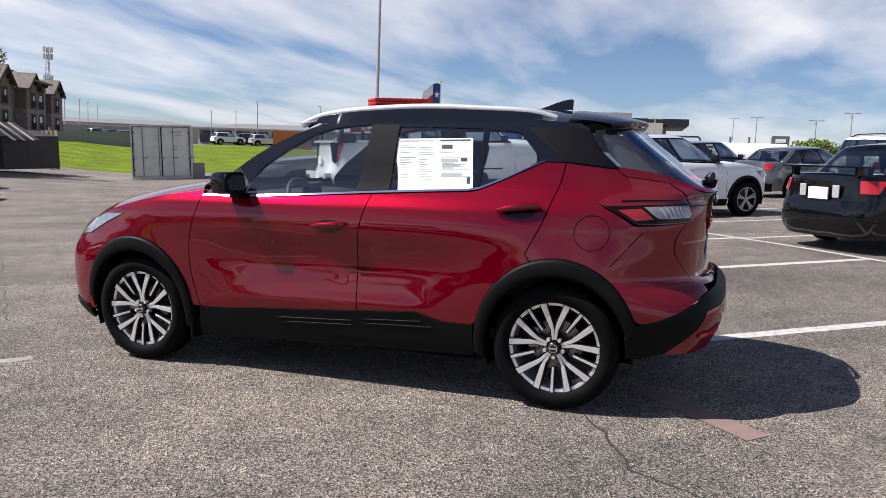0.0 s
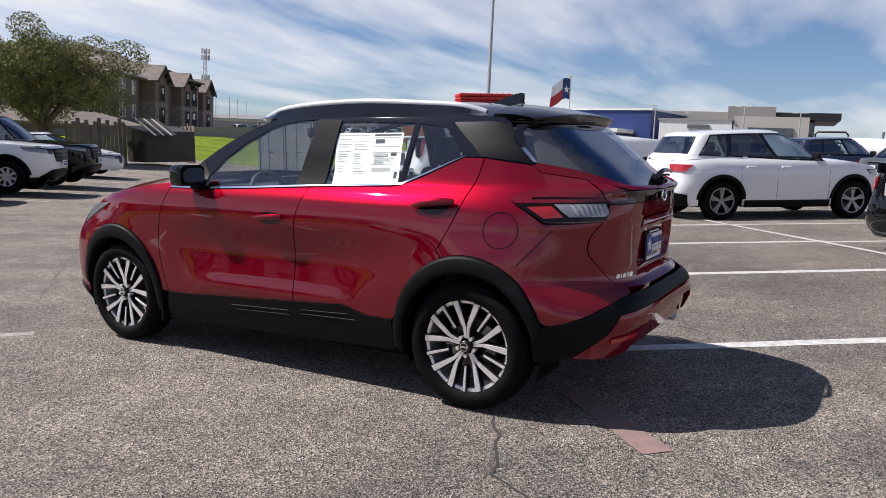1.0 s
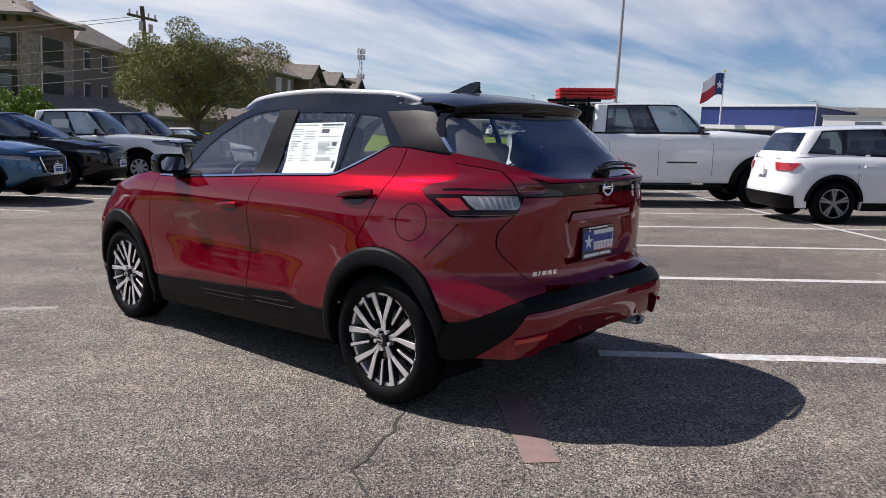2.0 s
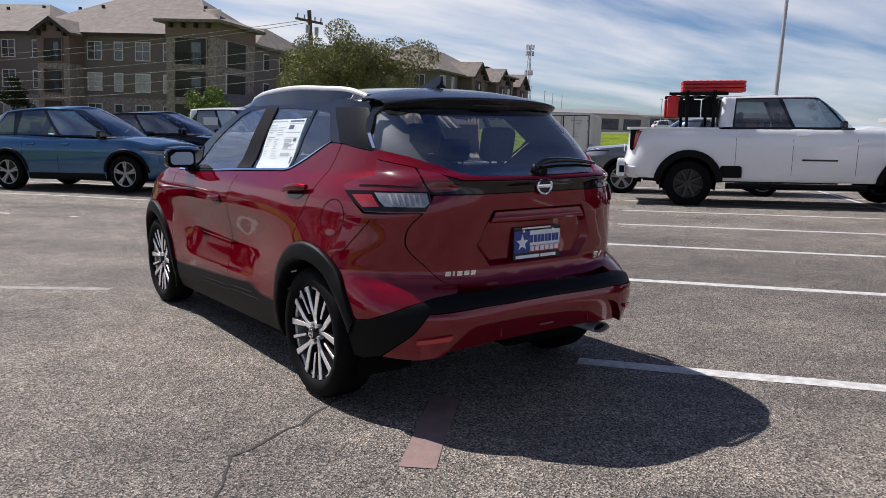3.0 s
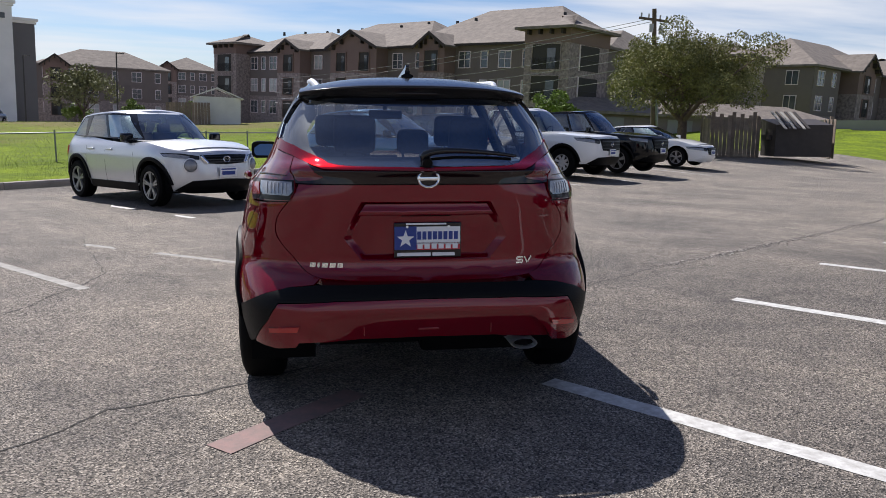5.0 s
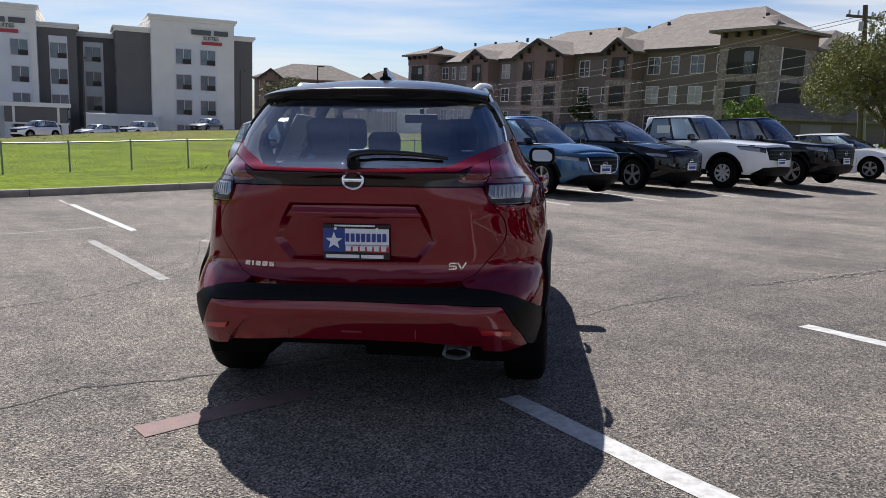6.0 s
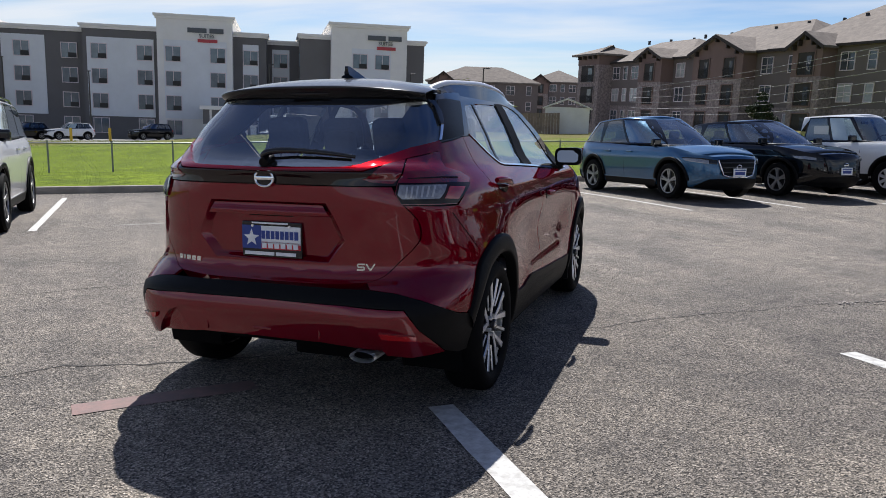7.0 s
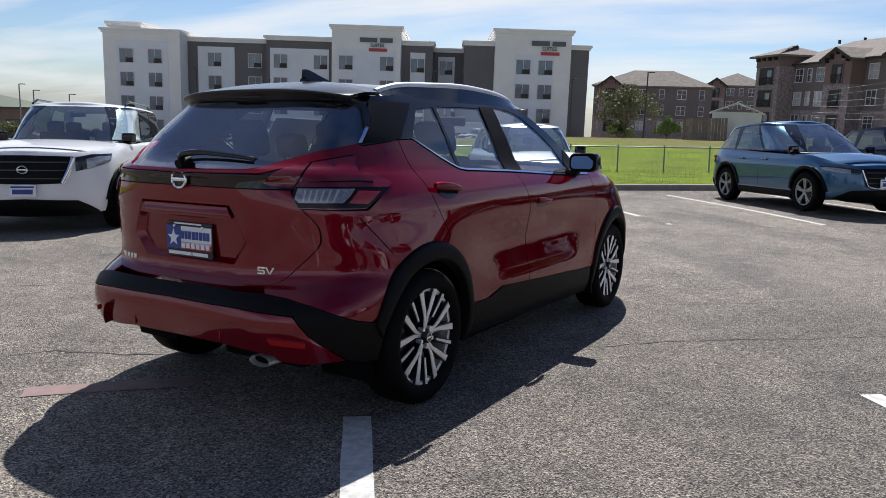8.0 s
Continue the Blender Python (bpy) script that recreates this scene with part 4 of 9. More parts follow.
for sgn in (1, -1):
    s = sheet(HERO, outer, off=0.0, step=0.06, lip=0.02, holes=(sides(WIN_F), sides(WIN_R), sides(WIN_Q)))
    frame_ob = part("cabin_side", s if sgn > 0 else s.mirrored(), GLOSS_BLACK, car)
    for nm, poly, mt in (("front_side_window", WIN_F, PANE), ("rear_side_window", WIN_R, PANE), ("quarter_window", WIN_Q, PANE)):
        s = sheet(HERO, sides(poly), off=-0.004, step=0.08, lip=0.0)
        w = part(nm, s if sgn > 0 else s.mirrored(), mt, frame_ob)
        w.visible_shadow = False
    s = sheet(HERO, sides([(1.135, 1.465), (0.963, 1.462), (0.950, 1.105), (1.152, 1.095), (1.147, 1.202), (1.135, 1.348)]), off=0.003, step=0.06, lip=0.003)
    part("door_pillar", s if sgn > 0 else s.mirrored(), PILLAR, frame_ob)
    s = sheet(HERO, sides([(0.215, 1.443), (0.07, 1.325), (0.012, 1.270), (-0.15, 1.253)]) + mixed([("s", -0.262, 1.243), ("b", -0.627, 1.319), ("b", -0.613, 1.353), ("b", -0.584, 1.397), ("s", -0.095, 1.435), ("s", 0.0, 1.445)]), off=0.004, step=0.05, lip=0.004)
    part("rear_pillar", s if sgn > 0 else s.mirrored(), SATIN_BLACK, frame_ob)
    s = sheet(HERO, mixed([("b", -0.627, 1.318), ("b", -0.646, 1.246), ("b", -0.641, 1.243), ("b", -0.622, 1.318)]), off=0.007, step=0.03, lip=0.006)
    part("pillar_strip", s if sgn > 0 else s.mirrored(), CHROME, frame_ob)
    s = sheet(HERO, mixed([("b", -0.600, 1.374), ("b", -0.628, 1.316), ("b", -0.621, 1.316), ("b", -0.575, 1.396), ("b", -0.545, 1.425), ("b", -0.565, 1.425)]), off=0.012, step=0.03, lip=0.014)
    part("spoiler_fin", s if sgn > 0 else s.mirrored(), GLOSS_BLACK, frame_ob)
    s = sheet(HERO, mixed([("s", 0.065, 1.285), ("s", 0.20, 1.405), ("s", 0.10, 1.45), ("b", -0.50, 1.425), ("b", -0.485, 1.37), ("b", -0.530, 1.30), ("b", -0.520, 1.225), ("b", -0.43, 1.140), ("b", -0.57, 1.180), ("s", -0.28, 1.215), ("s", -0.05, 1.225)]), off=-0.03, step=0.05, lip=0.0)
    part("inner_pillar_trim", s if sgn > 0 else s.mirrored(), TRIM, frame_ob)
    chrome = BELT + [(0.094, 1.276)] + [(y, z + 0.010) for y, z in BELT[::-1][1:]]
    s = sheet(HERO, sides(chrome), off=0.005, step=0.06, lip=0.006)
    part("window_strip", s if sgn > 0 else s.mirrored(), CHROME, frame_ob)


# roof: rows across between the two edges
roof_edge = [(y, z) for y, z in smooth_line(cab[5:], 4)]
rows = []
for y, z in roof_edge:
    x0 = -HERO.at(*HERO.side(y, z))[0]
    crown = 0.045 * step(1.5, 1.1, y) + 0.03
    rows.append([(x0 * k / 8, y, z + crown * (1 - (k / 8) ** 2) ** 1.0) for k in range(-8, 9)])
s = grid_skin(rows)
part("roof", s, GLOSS_BLACK, car)
# windscreen
rows = []
for k in range(9):
    t = k / 8
    yy, zz = 2.42 + (1.52 - 2.42) * t, 1.075 + (1.522 - 1.075) * t + 0.03 * math.sin(t * math.pi)
    y0, z0 = smooth_line([(2.13, 1.055), (1.95, 1.225), (1.78, 1.335), (1.62, 1.415), (1.45, 1.472)], 4)[k * 2]
    x0 = -HERO.at(*HERO.side(y0, z0))[0]
    rows.append([(x0 * j / 8, y0 + (yy - y0) * (1 - abs(j / 8) ** 2.2), z0 + (zz - z0) * (1 - abs(j / 8) ** 2.2)) for j in range(-8, 9)])
s = grid_skin(rows)
shield = part("windscreen", s, PANE, car)
shield.visible_shadow = False
# bonnet
rows = []
for y, z in smooth_line(hood_edge, 4):
    x0 = -HERO.at(*HERO.side(y, z))[0]
    t = step(2.15, 3.05, y)
    yc, zc = y + 0.30 - 0.02 * t + 0.05 * t, z + 0.035 - 0.01 * t
    rows.append([(x0 * j / 10, y + (yc - y) * (1 - abs(j / 10) ** 2.2), z + (zc - z) * (1 - abs(j / 10) ** 3)) for j in range(-10, 11)])
s = grid_skin(rows, True)
part("bonnet", s, RED, car)
# front end
nose_top = [HERO.side(3.05, 0.865), HERO.nose(-0.5, 0.845), HERO.nose(-0.25, 0.85), HERO.nose(0, 0.85)]
fr = [HERO.side(3.085, 0.80)] + nose_top + [HERO.nose(0, 0.24), HERO.nose(-0.4, 0.23)] + sides([(3.12, 0.24), (3.05, 0.30), (3.05, 0.40), (3.02, 0.50), (2.98, 0.60), (3.10, 0.66)])
s = sheet(HERO, fr, step=0.05, lip=0.02)
part("front_bumper", s.both(), RED, car)
s = sheet(HERO, [HERO.nose(0, 0.36), HERO.nose(-0.4, 0.35)] + sides([(3.12, 0.31), (3.085, 0.28), (3.09, 0.22)]) + [HERO.nose(-0.4, 0.2), HERO.nose(0, 0.2)], off=0.012, step=0.06, lip=0.03)
part("front_lip", s.both(), PLASTIC, car)
s = sheet(HERO, [HERO.nose(-0.42, 0.80), HERO.nose(0, 0.81), HERO.nose(0, 0.48), HERO.nose(-0.3, 0.5)], off=0.004, step=0.08, lip=0.02)
part("front_grille", s.both(), GLOSS_BLACK, car)
s = sheet(HERO, sides([(2.74, 0.922), (2.92, 0.912), (3.05, 0.872)]) + [HERO.nose(-0.60, 0.852), HERO.nose(-0.50, 0.835), HERO.nose(-0.48, 0.77)] + sides([(3.17, 0.765), (3.05, 0.785), (2.90, 0.858)]), off=0.006, step=0.04, lip=0.02)
part("headlamp", s, LENS_CLEAR, car)
part("headlamp", s.mirrored(), LENS_CLEAR, car)
# spoiler: follows the rear window round and overhangs it
rows = []
for x in [math.sin(k / 14 * math.pi / 2) * 0.555 for k in range(-14, 15)]:
    e = abs(x) / 0.555
    yg = HERO.at(*HERO.back(-max(abs(x) * 0.94, 0.001), 1.405))[1]
    yt = yg + 0.028 - 0.02 * (1 - e ** 6)
    y0 = 0.03 - 0.03 * e
    row = []
    for f, z in ((0, 1.5525), (0.25, 1.543), (0.5, 1.530), (0.75, 1.512), (0.92, 1.498), (0.985, 1.492), (1.0, 1.487)):
        row.append((x, y0 + (yt - y0) * f, z - (0.066 - 0.034 * f) * e ** 2.6))
    for back_, z, k in ((0.004, 1.480, 0.03), (0.014, 1.458, 0.018), (0.026, 1.436, 0.0), (0.040, 1.416, -0.018), (0.058, 1.396, -0.034)):
        row.append((x, yt + back_, z - k * e ** 2.6))
    rows.append(row)
for row, at_end in ((rows[0], False), (rows[-1], True)):
    cap = []
    for x, y, z in row:
        q = HERO.at(*HERO.side(y + 0.01, z - 0.012))
        cap.append((math.copysign(max(-q[0] - 0.004, 0.50), x), y + 0.012, z - 0.014))
    rows = rows + [cap] if at_end else [cap] + rows
s = grid_skin(rows)
spoiler = part("roof_spoiler", s, SPOILER_BLACK, car)
part("brake_light", boxes(((0, rows[15][8][1], 1.456), (0.20, 0.010, 0.012)), bevel=0.004), LENS_DARK, spoiler)
# wheels
def wheel_mesh(parent, m, r=WR, rim_r=0.231, w=0.205):
    bm = bmesh.new()
    tw = w / 2
    prof = [(rim_r + 0.004, -tw + 0.02), (rim_r + 0.02, -tw + 0.004), (r - 0.045, -tw - 0.003), (r - 0.012, -tw + 0.014), (r, -tw + 0.04), (r, tw - 0.04), (r - 0.012, tw - 0.014), (r - 0.045, tw + 0.003), (rim_r + 0.02, tw - 0.004), (rim_r + 0.004, tw - 0.02)]
    revolve(bm, prof, 56)
    bmesh.ops.recalc_face_normals(bm, faces=bm.faces)
    hub = part("wheel", bm, RUBBER, parent, "", 40, m)
    bm = bmesh.new()
    revolve(bm, [(rim_r + 0.006, -tw + 0.018), (rim_r + 0.006, -tw + 0.03), (rim_r - 0.012, -tw + 0.034), (rim_r - 0.02, 0.02), (rim_r - 0.012, tw - 0.03), (rim_r + 0.004, tw - 0.02), (rim_r + 0.004, 0)], 56)
    bmesh.ops.recalc_face_normals(bm, faces=bm.faces)
    part("rim_barrel", bm, ALLOY, hub, "", 40)
    return hub


def twin_spoke_wheel(parent, m):
    """Alloy wheel with five pairs of split machined spokes over a dark base. Its outer face is at -x."""
    hub = wheel_mesh(parent, m)
    face = -0.083
    for mat, name, wide, lift in ((ALLOY_DARK, "spoke_base", 1.0, 0.0), (ALLOY, "spoke", 0.0, 0.004)):
        for k in range(5):
            for sd in (1, -1):
                bm = bmesh.new()
                rings_ = [((0.040, 8.0, 0.0055, 0.016), (0.095, 6.5, 0.0075, 0.010), (0.125, 9.5, 0.0105, 0.006), (0.233, 15.5, 0.0150, 0.0))]
                if sd > 0:
                    rings_.append(((0.105, 36.0, 0.0042, 0.012), (0.16, 36.0, 0.0052, 0.006), (0.233, 36.0, 0.0070, 0.0)))
                for ring_ in rings_:
                    quads = []
                    for rr, an, ww, dep in ring_:
                        a = radians(72 * k + 91 + sd * an)
                        c, t_ = Vector((0, math.cos(a), math.sin(a))), Vector((0, -math.sin(a), math.cos(a)))
                        ww = ww + 0.005 * wide
                        o = c * rr + Vector((face + dep - lift, 0, 0))
                        bk = Vector((0.03 if wide else 0.012, 0, 0))
                        quads.append([bm.verts.new(q) for q in (o + t_ * ww, o - t_ * ww, o - t_ * (ww + 0.004) + bk, o + t_ * (ww + 0.004) + bk)])
                    for a_, b_ in zip(quads, quads[1:]):
                        for i in range(4):
                            bm.faces.new((a_[i], a_[(i + 1) % 4], b_[(i + 1) % 4], b_[i]))
                    bm.faces.new(quads[0])
                    bm.faces.new(quads[-1])
                bmesh.ops.recalc_face_normals(bm, faces=bm.faces)
                part(name, bm, mat, hub)
    bm = bmesh.new()
    revolve(bm, [(0.001, face - 0.012), (0.026, face - 0.012), (0.03, face - 0.008), (0.031, face + 0.01), (0.001, face + 0.01)], 28)
    bmesh.ops.recalc_face_normals(bm, faces=bm.faces)
    part("hub_cap", bm, ALLOY_DARK, hub, "", 30)
    bm = bmesh.new()
    revolve(bm, [(0.019, face - 0.0135), (0.0225, face - 0.0135), (0.0225, face - 0.011), (0.019, face - 0.011)], 28)
    box(bm, (face - 0.0125, 0, 0), (0.003, 0.044, 0.009))
    bmesh.ops.recalc_face_normals(bm, faces=bm.faces)
    part("cap_badge", bm, CHROME, hub)
    for k in range(5):
        a = radians(72 * k + 54)
        bm = bmesh.new()
        rod(bm, (face - 0.001, 0.049 * math.cos(a), 0.049 * math.sin(a)), (face + 0.03, 0.049 * math.cos(a), 0.049 * math.sin(a)), 0.0105, 6)
        part("wheel_nut", bm, ALLOY, hub)
    bm = bmesh.new()
    revolve(bm, [(0.04, 0.0), (0.135, 0.0), (0.135, 0.022), (0.04, 0.022)], 40)
    bmesh.ops.recalc_face_normals(bm, faces=bm.faces)
    part("brake_disc", bm, STEEL, hub, "", 30)
    bm = bmesh.new()
    revolve(bm, [(0.001, -0.02), (0.075, -0.02), (0.075, 0.03), (0.001, 0.03)], 24)
    bmesh.ops.recalc_face_normals(bm, faces=bm.faces)
    part("hub_drum", bm, ALLOY_DARK, hub, "", 30)
    bm = bmesh.new()
    box(bm, (-0.005, 0.115, 0.03), (0.06, 0.06, 0.12), 0.015)
    part("brake_caliper", bm, STEEL, hub)
    return hub


for y in (0.0, WB):
    twin_spoke_wheel(car, pose(-0.762, y, WR))
    twin_spoke_wheel(car, pose(0.762, y, WR, 0, 0, 180))
# dark inner arches and floor
for y in (0.0, WB):
    for sx in (-1, 1):
        bm = bmesh.new()
        prof = ell(y + (0.022 if y else 0), 0.322, 0.385, 0.395, -20, 200, 18)
        a = [bm.verts.new((sx * 0.80, p, q)) for p, q in prof]
        b = [bm.verts.new((sx * 0.5, p, q)) for p, q in prof]
        for i in range(len(prof) - 1):
            bm.faces.new((a[i], a[i + 1], b[i + 1], b[i]))
        bm.faces.new(b)
        part("wheel_housing", bm, DARK, car)
part("floor_pan", boxes(((0, 1.31, 0.26), (1.64, 1.84, 0.08)), ((0, -0.38, 0.35), (1.1, 0.45, 0.05)), ((0, 2.95, 0.27), (1.2, 0.7, 0.08)), ((0, 0, 0.30), (0.95, 0.9, 0.06))), DARK, car)

# small parts of the red car
# door handles over dark ellipses that paint the shadow in their cups
for sg in (1, -1):
    for y0, y1, z0, z1 in ((1.375, 1.165, 0.905, 0.917), (0.312, 0.085, 1.013, 1.036)):
        ym, zm = (y0 + y1) / 2, (z0 + z1) / 2
        cup = [HERO.side(ym + 0.085 * math.cos(k * math.pi / 10), zm - 0.006 + 0.036 * math.sin(k * math.pi / 10)) for k in range(20)]
        s = sheet(HERO, cup, off=0.0025, step=0.04, lip=0.0)
        cup_shade_ob = part("handle_cup", s if sg > 0 else s.mirrored(), GARNISH, car)
        pts, n = [], 9
        for k in range(n):
            t = k / (n - 1)
            y, z = y0 + (y1 - y0) * t, z0 + (z1 - z0) * t
            q = Vector(HERO.at(*HERO.side(y, z))) + HERO.normal(*HERO.side(y, z)) * (0.006 + 0.026 * math.sin(math.pi * min(max(t, 0.06), 0.94)) ** 0.45)
            pts.append((q.x * sg, q.y, q.z))
        bm = bmesh.new()
        tube(bm, pts, [0.008, 0.0125, 0.0145, 0.0155, 0.016, 0.0165, 0.017, 0.017, 0.012], 10)
        bmesh.ops.scale(bm, vec=(1, 1, 1.12), verts=bm.verts, space=Matrix.Translation((0, 0, -zm)))
        part("door_handle", bm, RED, cup_shade_ob, "", 50)
        if y0 > 1:
            q = pts[-2]
            part("handle_button", boxes(((q[0] - sg * 0.016, q[1] + 0.008, q[2]), (0.004, 0.016, 0.010))), GLOSS_BLACK, cup_shade_ob)

# door mirrors
for sg in (1, -1):
    bm = bmesh.new()
    bmesh.ops.create_cube(bm, size=1.0)
    bmesh.ops.subdivide_edges(bm, edges=bm.edges[:], cuts=4, use_grid_fill=True)
    for v in bm.verts:
        d = Vector(v.co)
        v.co = Vector(tuple(math.copysign(abs(2 * c) ** 1.0, c) for c in d))
        n = (abs(v.co.x) ** 4.5 + abs(v.co.y) ** 4.5 + abs(v.co.z) ** 4.5) ** (1 / 4.5)
        v.co /= n
        v.co = Vector((-0.885 + 0.098 * v.co.x, 1.915 + 0.062 * v.co.y, 1.132 + 0.066 * v.co.z * (1 - 0.1 * (v.co.x + 1) / 2)))
        if v.co.y < 1.87:
            v.co.y = 1.868
        v.co.x *= sg
    if sg < 0:
        bmesh.ops.reverse_faces(bm, faces=bm.faces)
    mir = part("door_mirror", bm, GLOSS_BLACK, car, "", 45)
    bm = bmesh.new()
    prism(bm, [(a - 0.885 * sg, b + 1.132) for a, b in rounded(0.148, 0.086, 0.026)], 1.8635, 1.8665, "y")
    bmesh.ops.rotate(bm, verts=bm.verts, cent=(-0.885 * sg, 1.866, 1.132), matrix=Matrix.Rotation(radians(-7 * sg), 3, "Z") @ Matrix.Rotation(radians(-9), 3, "X"))
    bmesh.ops.translate(bm, verts=bm.verts, vec=(0, -0.012, 0))
    part("mirror_glass", bm, MIRROR, mir, "mirror glass")
    bm = bmesh.new()
    prism(bm, [(a - 0.885 * sg, b + 1.132) for a, b in rounded(0.186, 0.122, 0.036)], 1.8625, 1.869, "y")
    part("mirror_rim", bm, PLASTIC, mir)
    bm = boxes(((-0.80 * sg, 1.905, 1.062), (0.09, 0.07, 0.045)), bevel=0.014)
    part("mirror_foot", bm, PLASTIC, mir, "", 40)
    s = sheet(HERO, [HERO.side(*p) for p in ((2.125, 1.06), (1.86, 1.058), (1.868, 1.13), (1.95, 1.215), (2.08, 1.115))], off=0.004, step=0.06, lip=0.004)
    part("mirror_sail", s if sg > 0 else s.mirrored(), PLASTIC, mir)

# roof rails
for sg in (1, -1):
    bm = bmesh.new()
    pts = smooth_line([(-0.45, 1.66, 1.485), (-0.47, 1.58, 1.515), (-0.495, 1.45, 1.545), (-0.515, 1.2, 1.568), (-0.52, 0.83, 1.578), (-0.51, 0.48, 1.563), (-0.497, 0.25, 1.548), (-0.475, 0.13, 1.522), (-0.468, 0.09, 1.508)], 5)
    pts = [(p[0] * sg, p[1], p[2]) for p in pts]
    pts = [(p[0], p[1], p[2] - 0.014) for p in pts]
    tube(bm, pts, 0.02, 10)
    part("roof_rail", bm, SILVER, car, "satin silver roof rail", 60)
    bm = bmesh.new()
    rows = [(Vector(p) + Vector((-sg * 0.014, 0, 0)), Vector(HERO.at(*HERO.side(p[1], 1.475))) * 1.0) for p in pts[2:-2]]
    vs = []
    for top, foot in rows:
        foot = Vector((foot.x * sg, foot.y, foot.z))
        vs.append([bm.verts.new(q) for q in (top, foot, foot + Vector((sg * 0.12, 0, 0.0)), top + Vector((sg * 0.045, 0, -0.03)))])
    for a_, b_ in zip(vs, vs[1:]):
        for i in range(4):
            bm.faces.new((a_[i], a_[(i + 1) % 4], b_[(i + 1) % 4], b_[i]))
    bmesh.ops.recalc_face_normals(bm, faces=bm.faces)
    part("rail_foot", bm, GLOSS_BLACK, car, "", 60)
# fin aerial
bm = bmesh.new()
prism(bm, smooth_line([(0.30, 1.560), (0.24, 1.583), (0.16, 1.612), (0.095, 1.622), (0.088, 1.60), (0.098, 1.56)], 4), -0.008, 0.008, "x")
for v in bm.verts:
    if v.co.z < 1.575:
        v.co.x *= 4.0
    elif v.co.z < 1.6:
        v.co.x *= 1.6
part("fin_aerial", bm, GLOSS_BLACK, car, "", 50)

# rear plate with its frame
py = -0.688
plate = part("number_plate", boxes(((0.007, py, 0.802), (0.300, 0.012, 0.158)), bevel=0.005), GLOSS_BLACK, car, "dealer plate in a dark frame with a white star")
part("plate_field", boxes(((0.0545, py - 0.0075, 0.822), (0.195, 0.003, 0.080))), WHITE_PLASTIC, plate)
part("star_field", boxes(((-0.092, py - 0.0075, 0.811), (0.098, 0.003, 0.104))), BLUE_INK, plate)
part("red_field", boxes(((0.0545, py - 0.0075, 0.7755), (0.195, 0.003, 0.033))), RED_INK, plate)
bm = bmesh.new()
star = []
for k in range(10):
    r_ = 0.040 if k % 2 == 0 else 0.0165
    star.append((-0.092 + r_ * math.sin(k * math.pi / 5), 0.807 + r_ * math.cos(k * math.pi / 5)))
prism(bm, star, py - 0.0115, py - 0.009, "y")
part("star", bm, WHITE_PLASTIC, plate)
part("print_bar", boxes(*[((-0.032 + 0.0235 * k, py - 0.0105, 0.823), (0.017, 0.003, 0.036)) for k in range(8)]), BLUE_INK, plate)
part("print_bar", boxes(*[((-0.028 + 0.0315 * k, py - 0.0105, 0.7755), (0.023, 0.003, 0.023)) for k in range(6)]), WHITE_PLASTIC, plate)
part("print_bar", boxes(((-0.055, py - 0.0075, 0.739), (0.15, 0.003, 0.015)), ((0.078, py - 0.0075, 0.739), (0.10, 0.003, 0.015))), WHITE_PLASTIC, plate)
part("print_bar", boxes(((0.0, py - 0.0075, 0.8745), (0.18, 0.003, 0.007))), WHITE_PLASTIC, plate)
for x in (-0.085, 0.10):
    part("plate_screw", rods(((x, py - 0.004, 0.862), (x, py - 0.014, 0.862), 0.006)), ALLOY, plate)

# handle bar above the plate
s = sheet(HERO, [HERO.back(*p) for p in ((0, 0.966), (-0.268, 0.964), (-0.30, 0.916), (0, 0.915))], off=-0.004, step=0.03, lip=0.03, push=lambda u, z: 0.012 * bump(z, 0.928, 0.02))
part("gate_handle", s.both(), RED, gate_ob)
part("plate_lamp", boxes(((0.0, -0.672, 0.912), (0.22, 0.03, 0.01))), DARK, gate_ob)

# badges
bm = bmesh.new()
n = 36
ring = [(0.004 + 0.044 * math.cos(2 * math.pi * k / n), -0.7375, 1.076 + 0.036 * math.sin(2 * math.pi * k / n)) for k in range(n)]
tube(bm, ring, 0.0062, 8, True)
box(bm, (0.004, -0.737, 1.076), (0.098, 0.010, 0.016), 0.003)
emblem = part("emblem", bm, CHROME, gate_ob, "round chrome badge with a plain bar", 40)
bm = bmesh.new()
prism(bm, [(0.004 + 0.041 * math.cos(2 * math.pi * k / n), 1.076 + 0.033 * math.sin(2 * math.pi * k / n)) for k in range(n)], -0.7335, -0.728, "y")
part("emblem_back", bm, GLOSS_BLACK, emblem)


def badge(x, z, w, h, slant=0.0):
    q = Vector(HERO.at(*HERO.back(-abs(x), z)))
    nn = HERO.normal(*HERO.back(-abs(x), z))
    bm = bmesh.new()
    prism(bm, [(-w / 2, -h / 2), (w / 2, -h / 2), (w / 2 + slant, h / 2), (-w / 2 + slant, h / 2)], -0.004, 0.004, "y")
    s = -1 if x < 0 else 1
    nv = Vector((nn.x * (1 if x < 0 else -1), nn.y, 0)).normalized()
    ang = math.atan2(nv.x, -nv.y)
    return part("letter_bar", bm, CHROME, gate_ob, "", None, Matrix.Translation((x, q.y - 0.002, z)) @ Matrix.Rotation(ang, 4, "Z"))


for k, (w, sl) in enumerate(((0.026, 0.004), (0.010, 0.002), (0.026, 0.004), (0.026, 0.004), (0.024, 0.003))):
    badge(-0.499 + (0, 0.026, 0.053, 0.086, 0.119)[k], 0.695 - 0.0 * k, w, 0.021, sl)


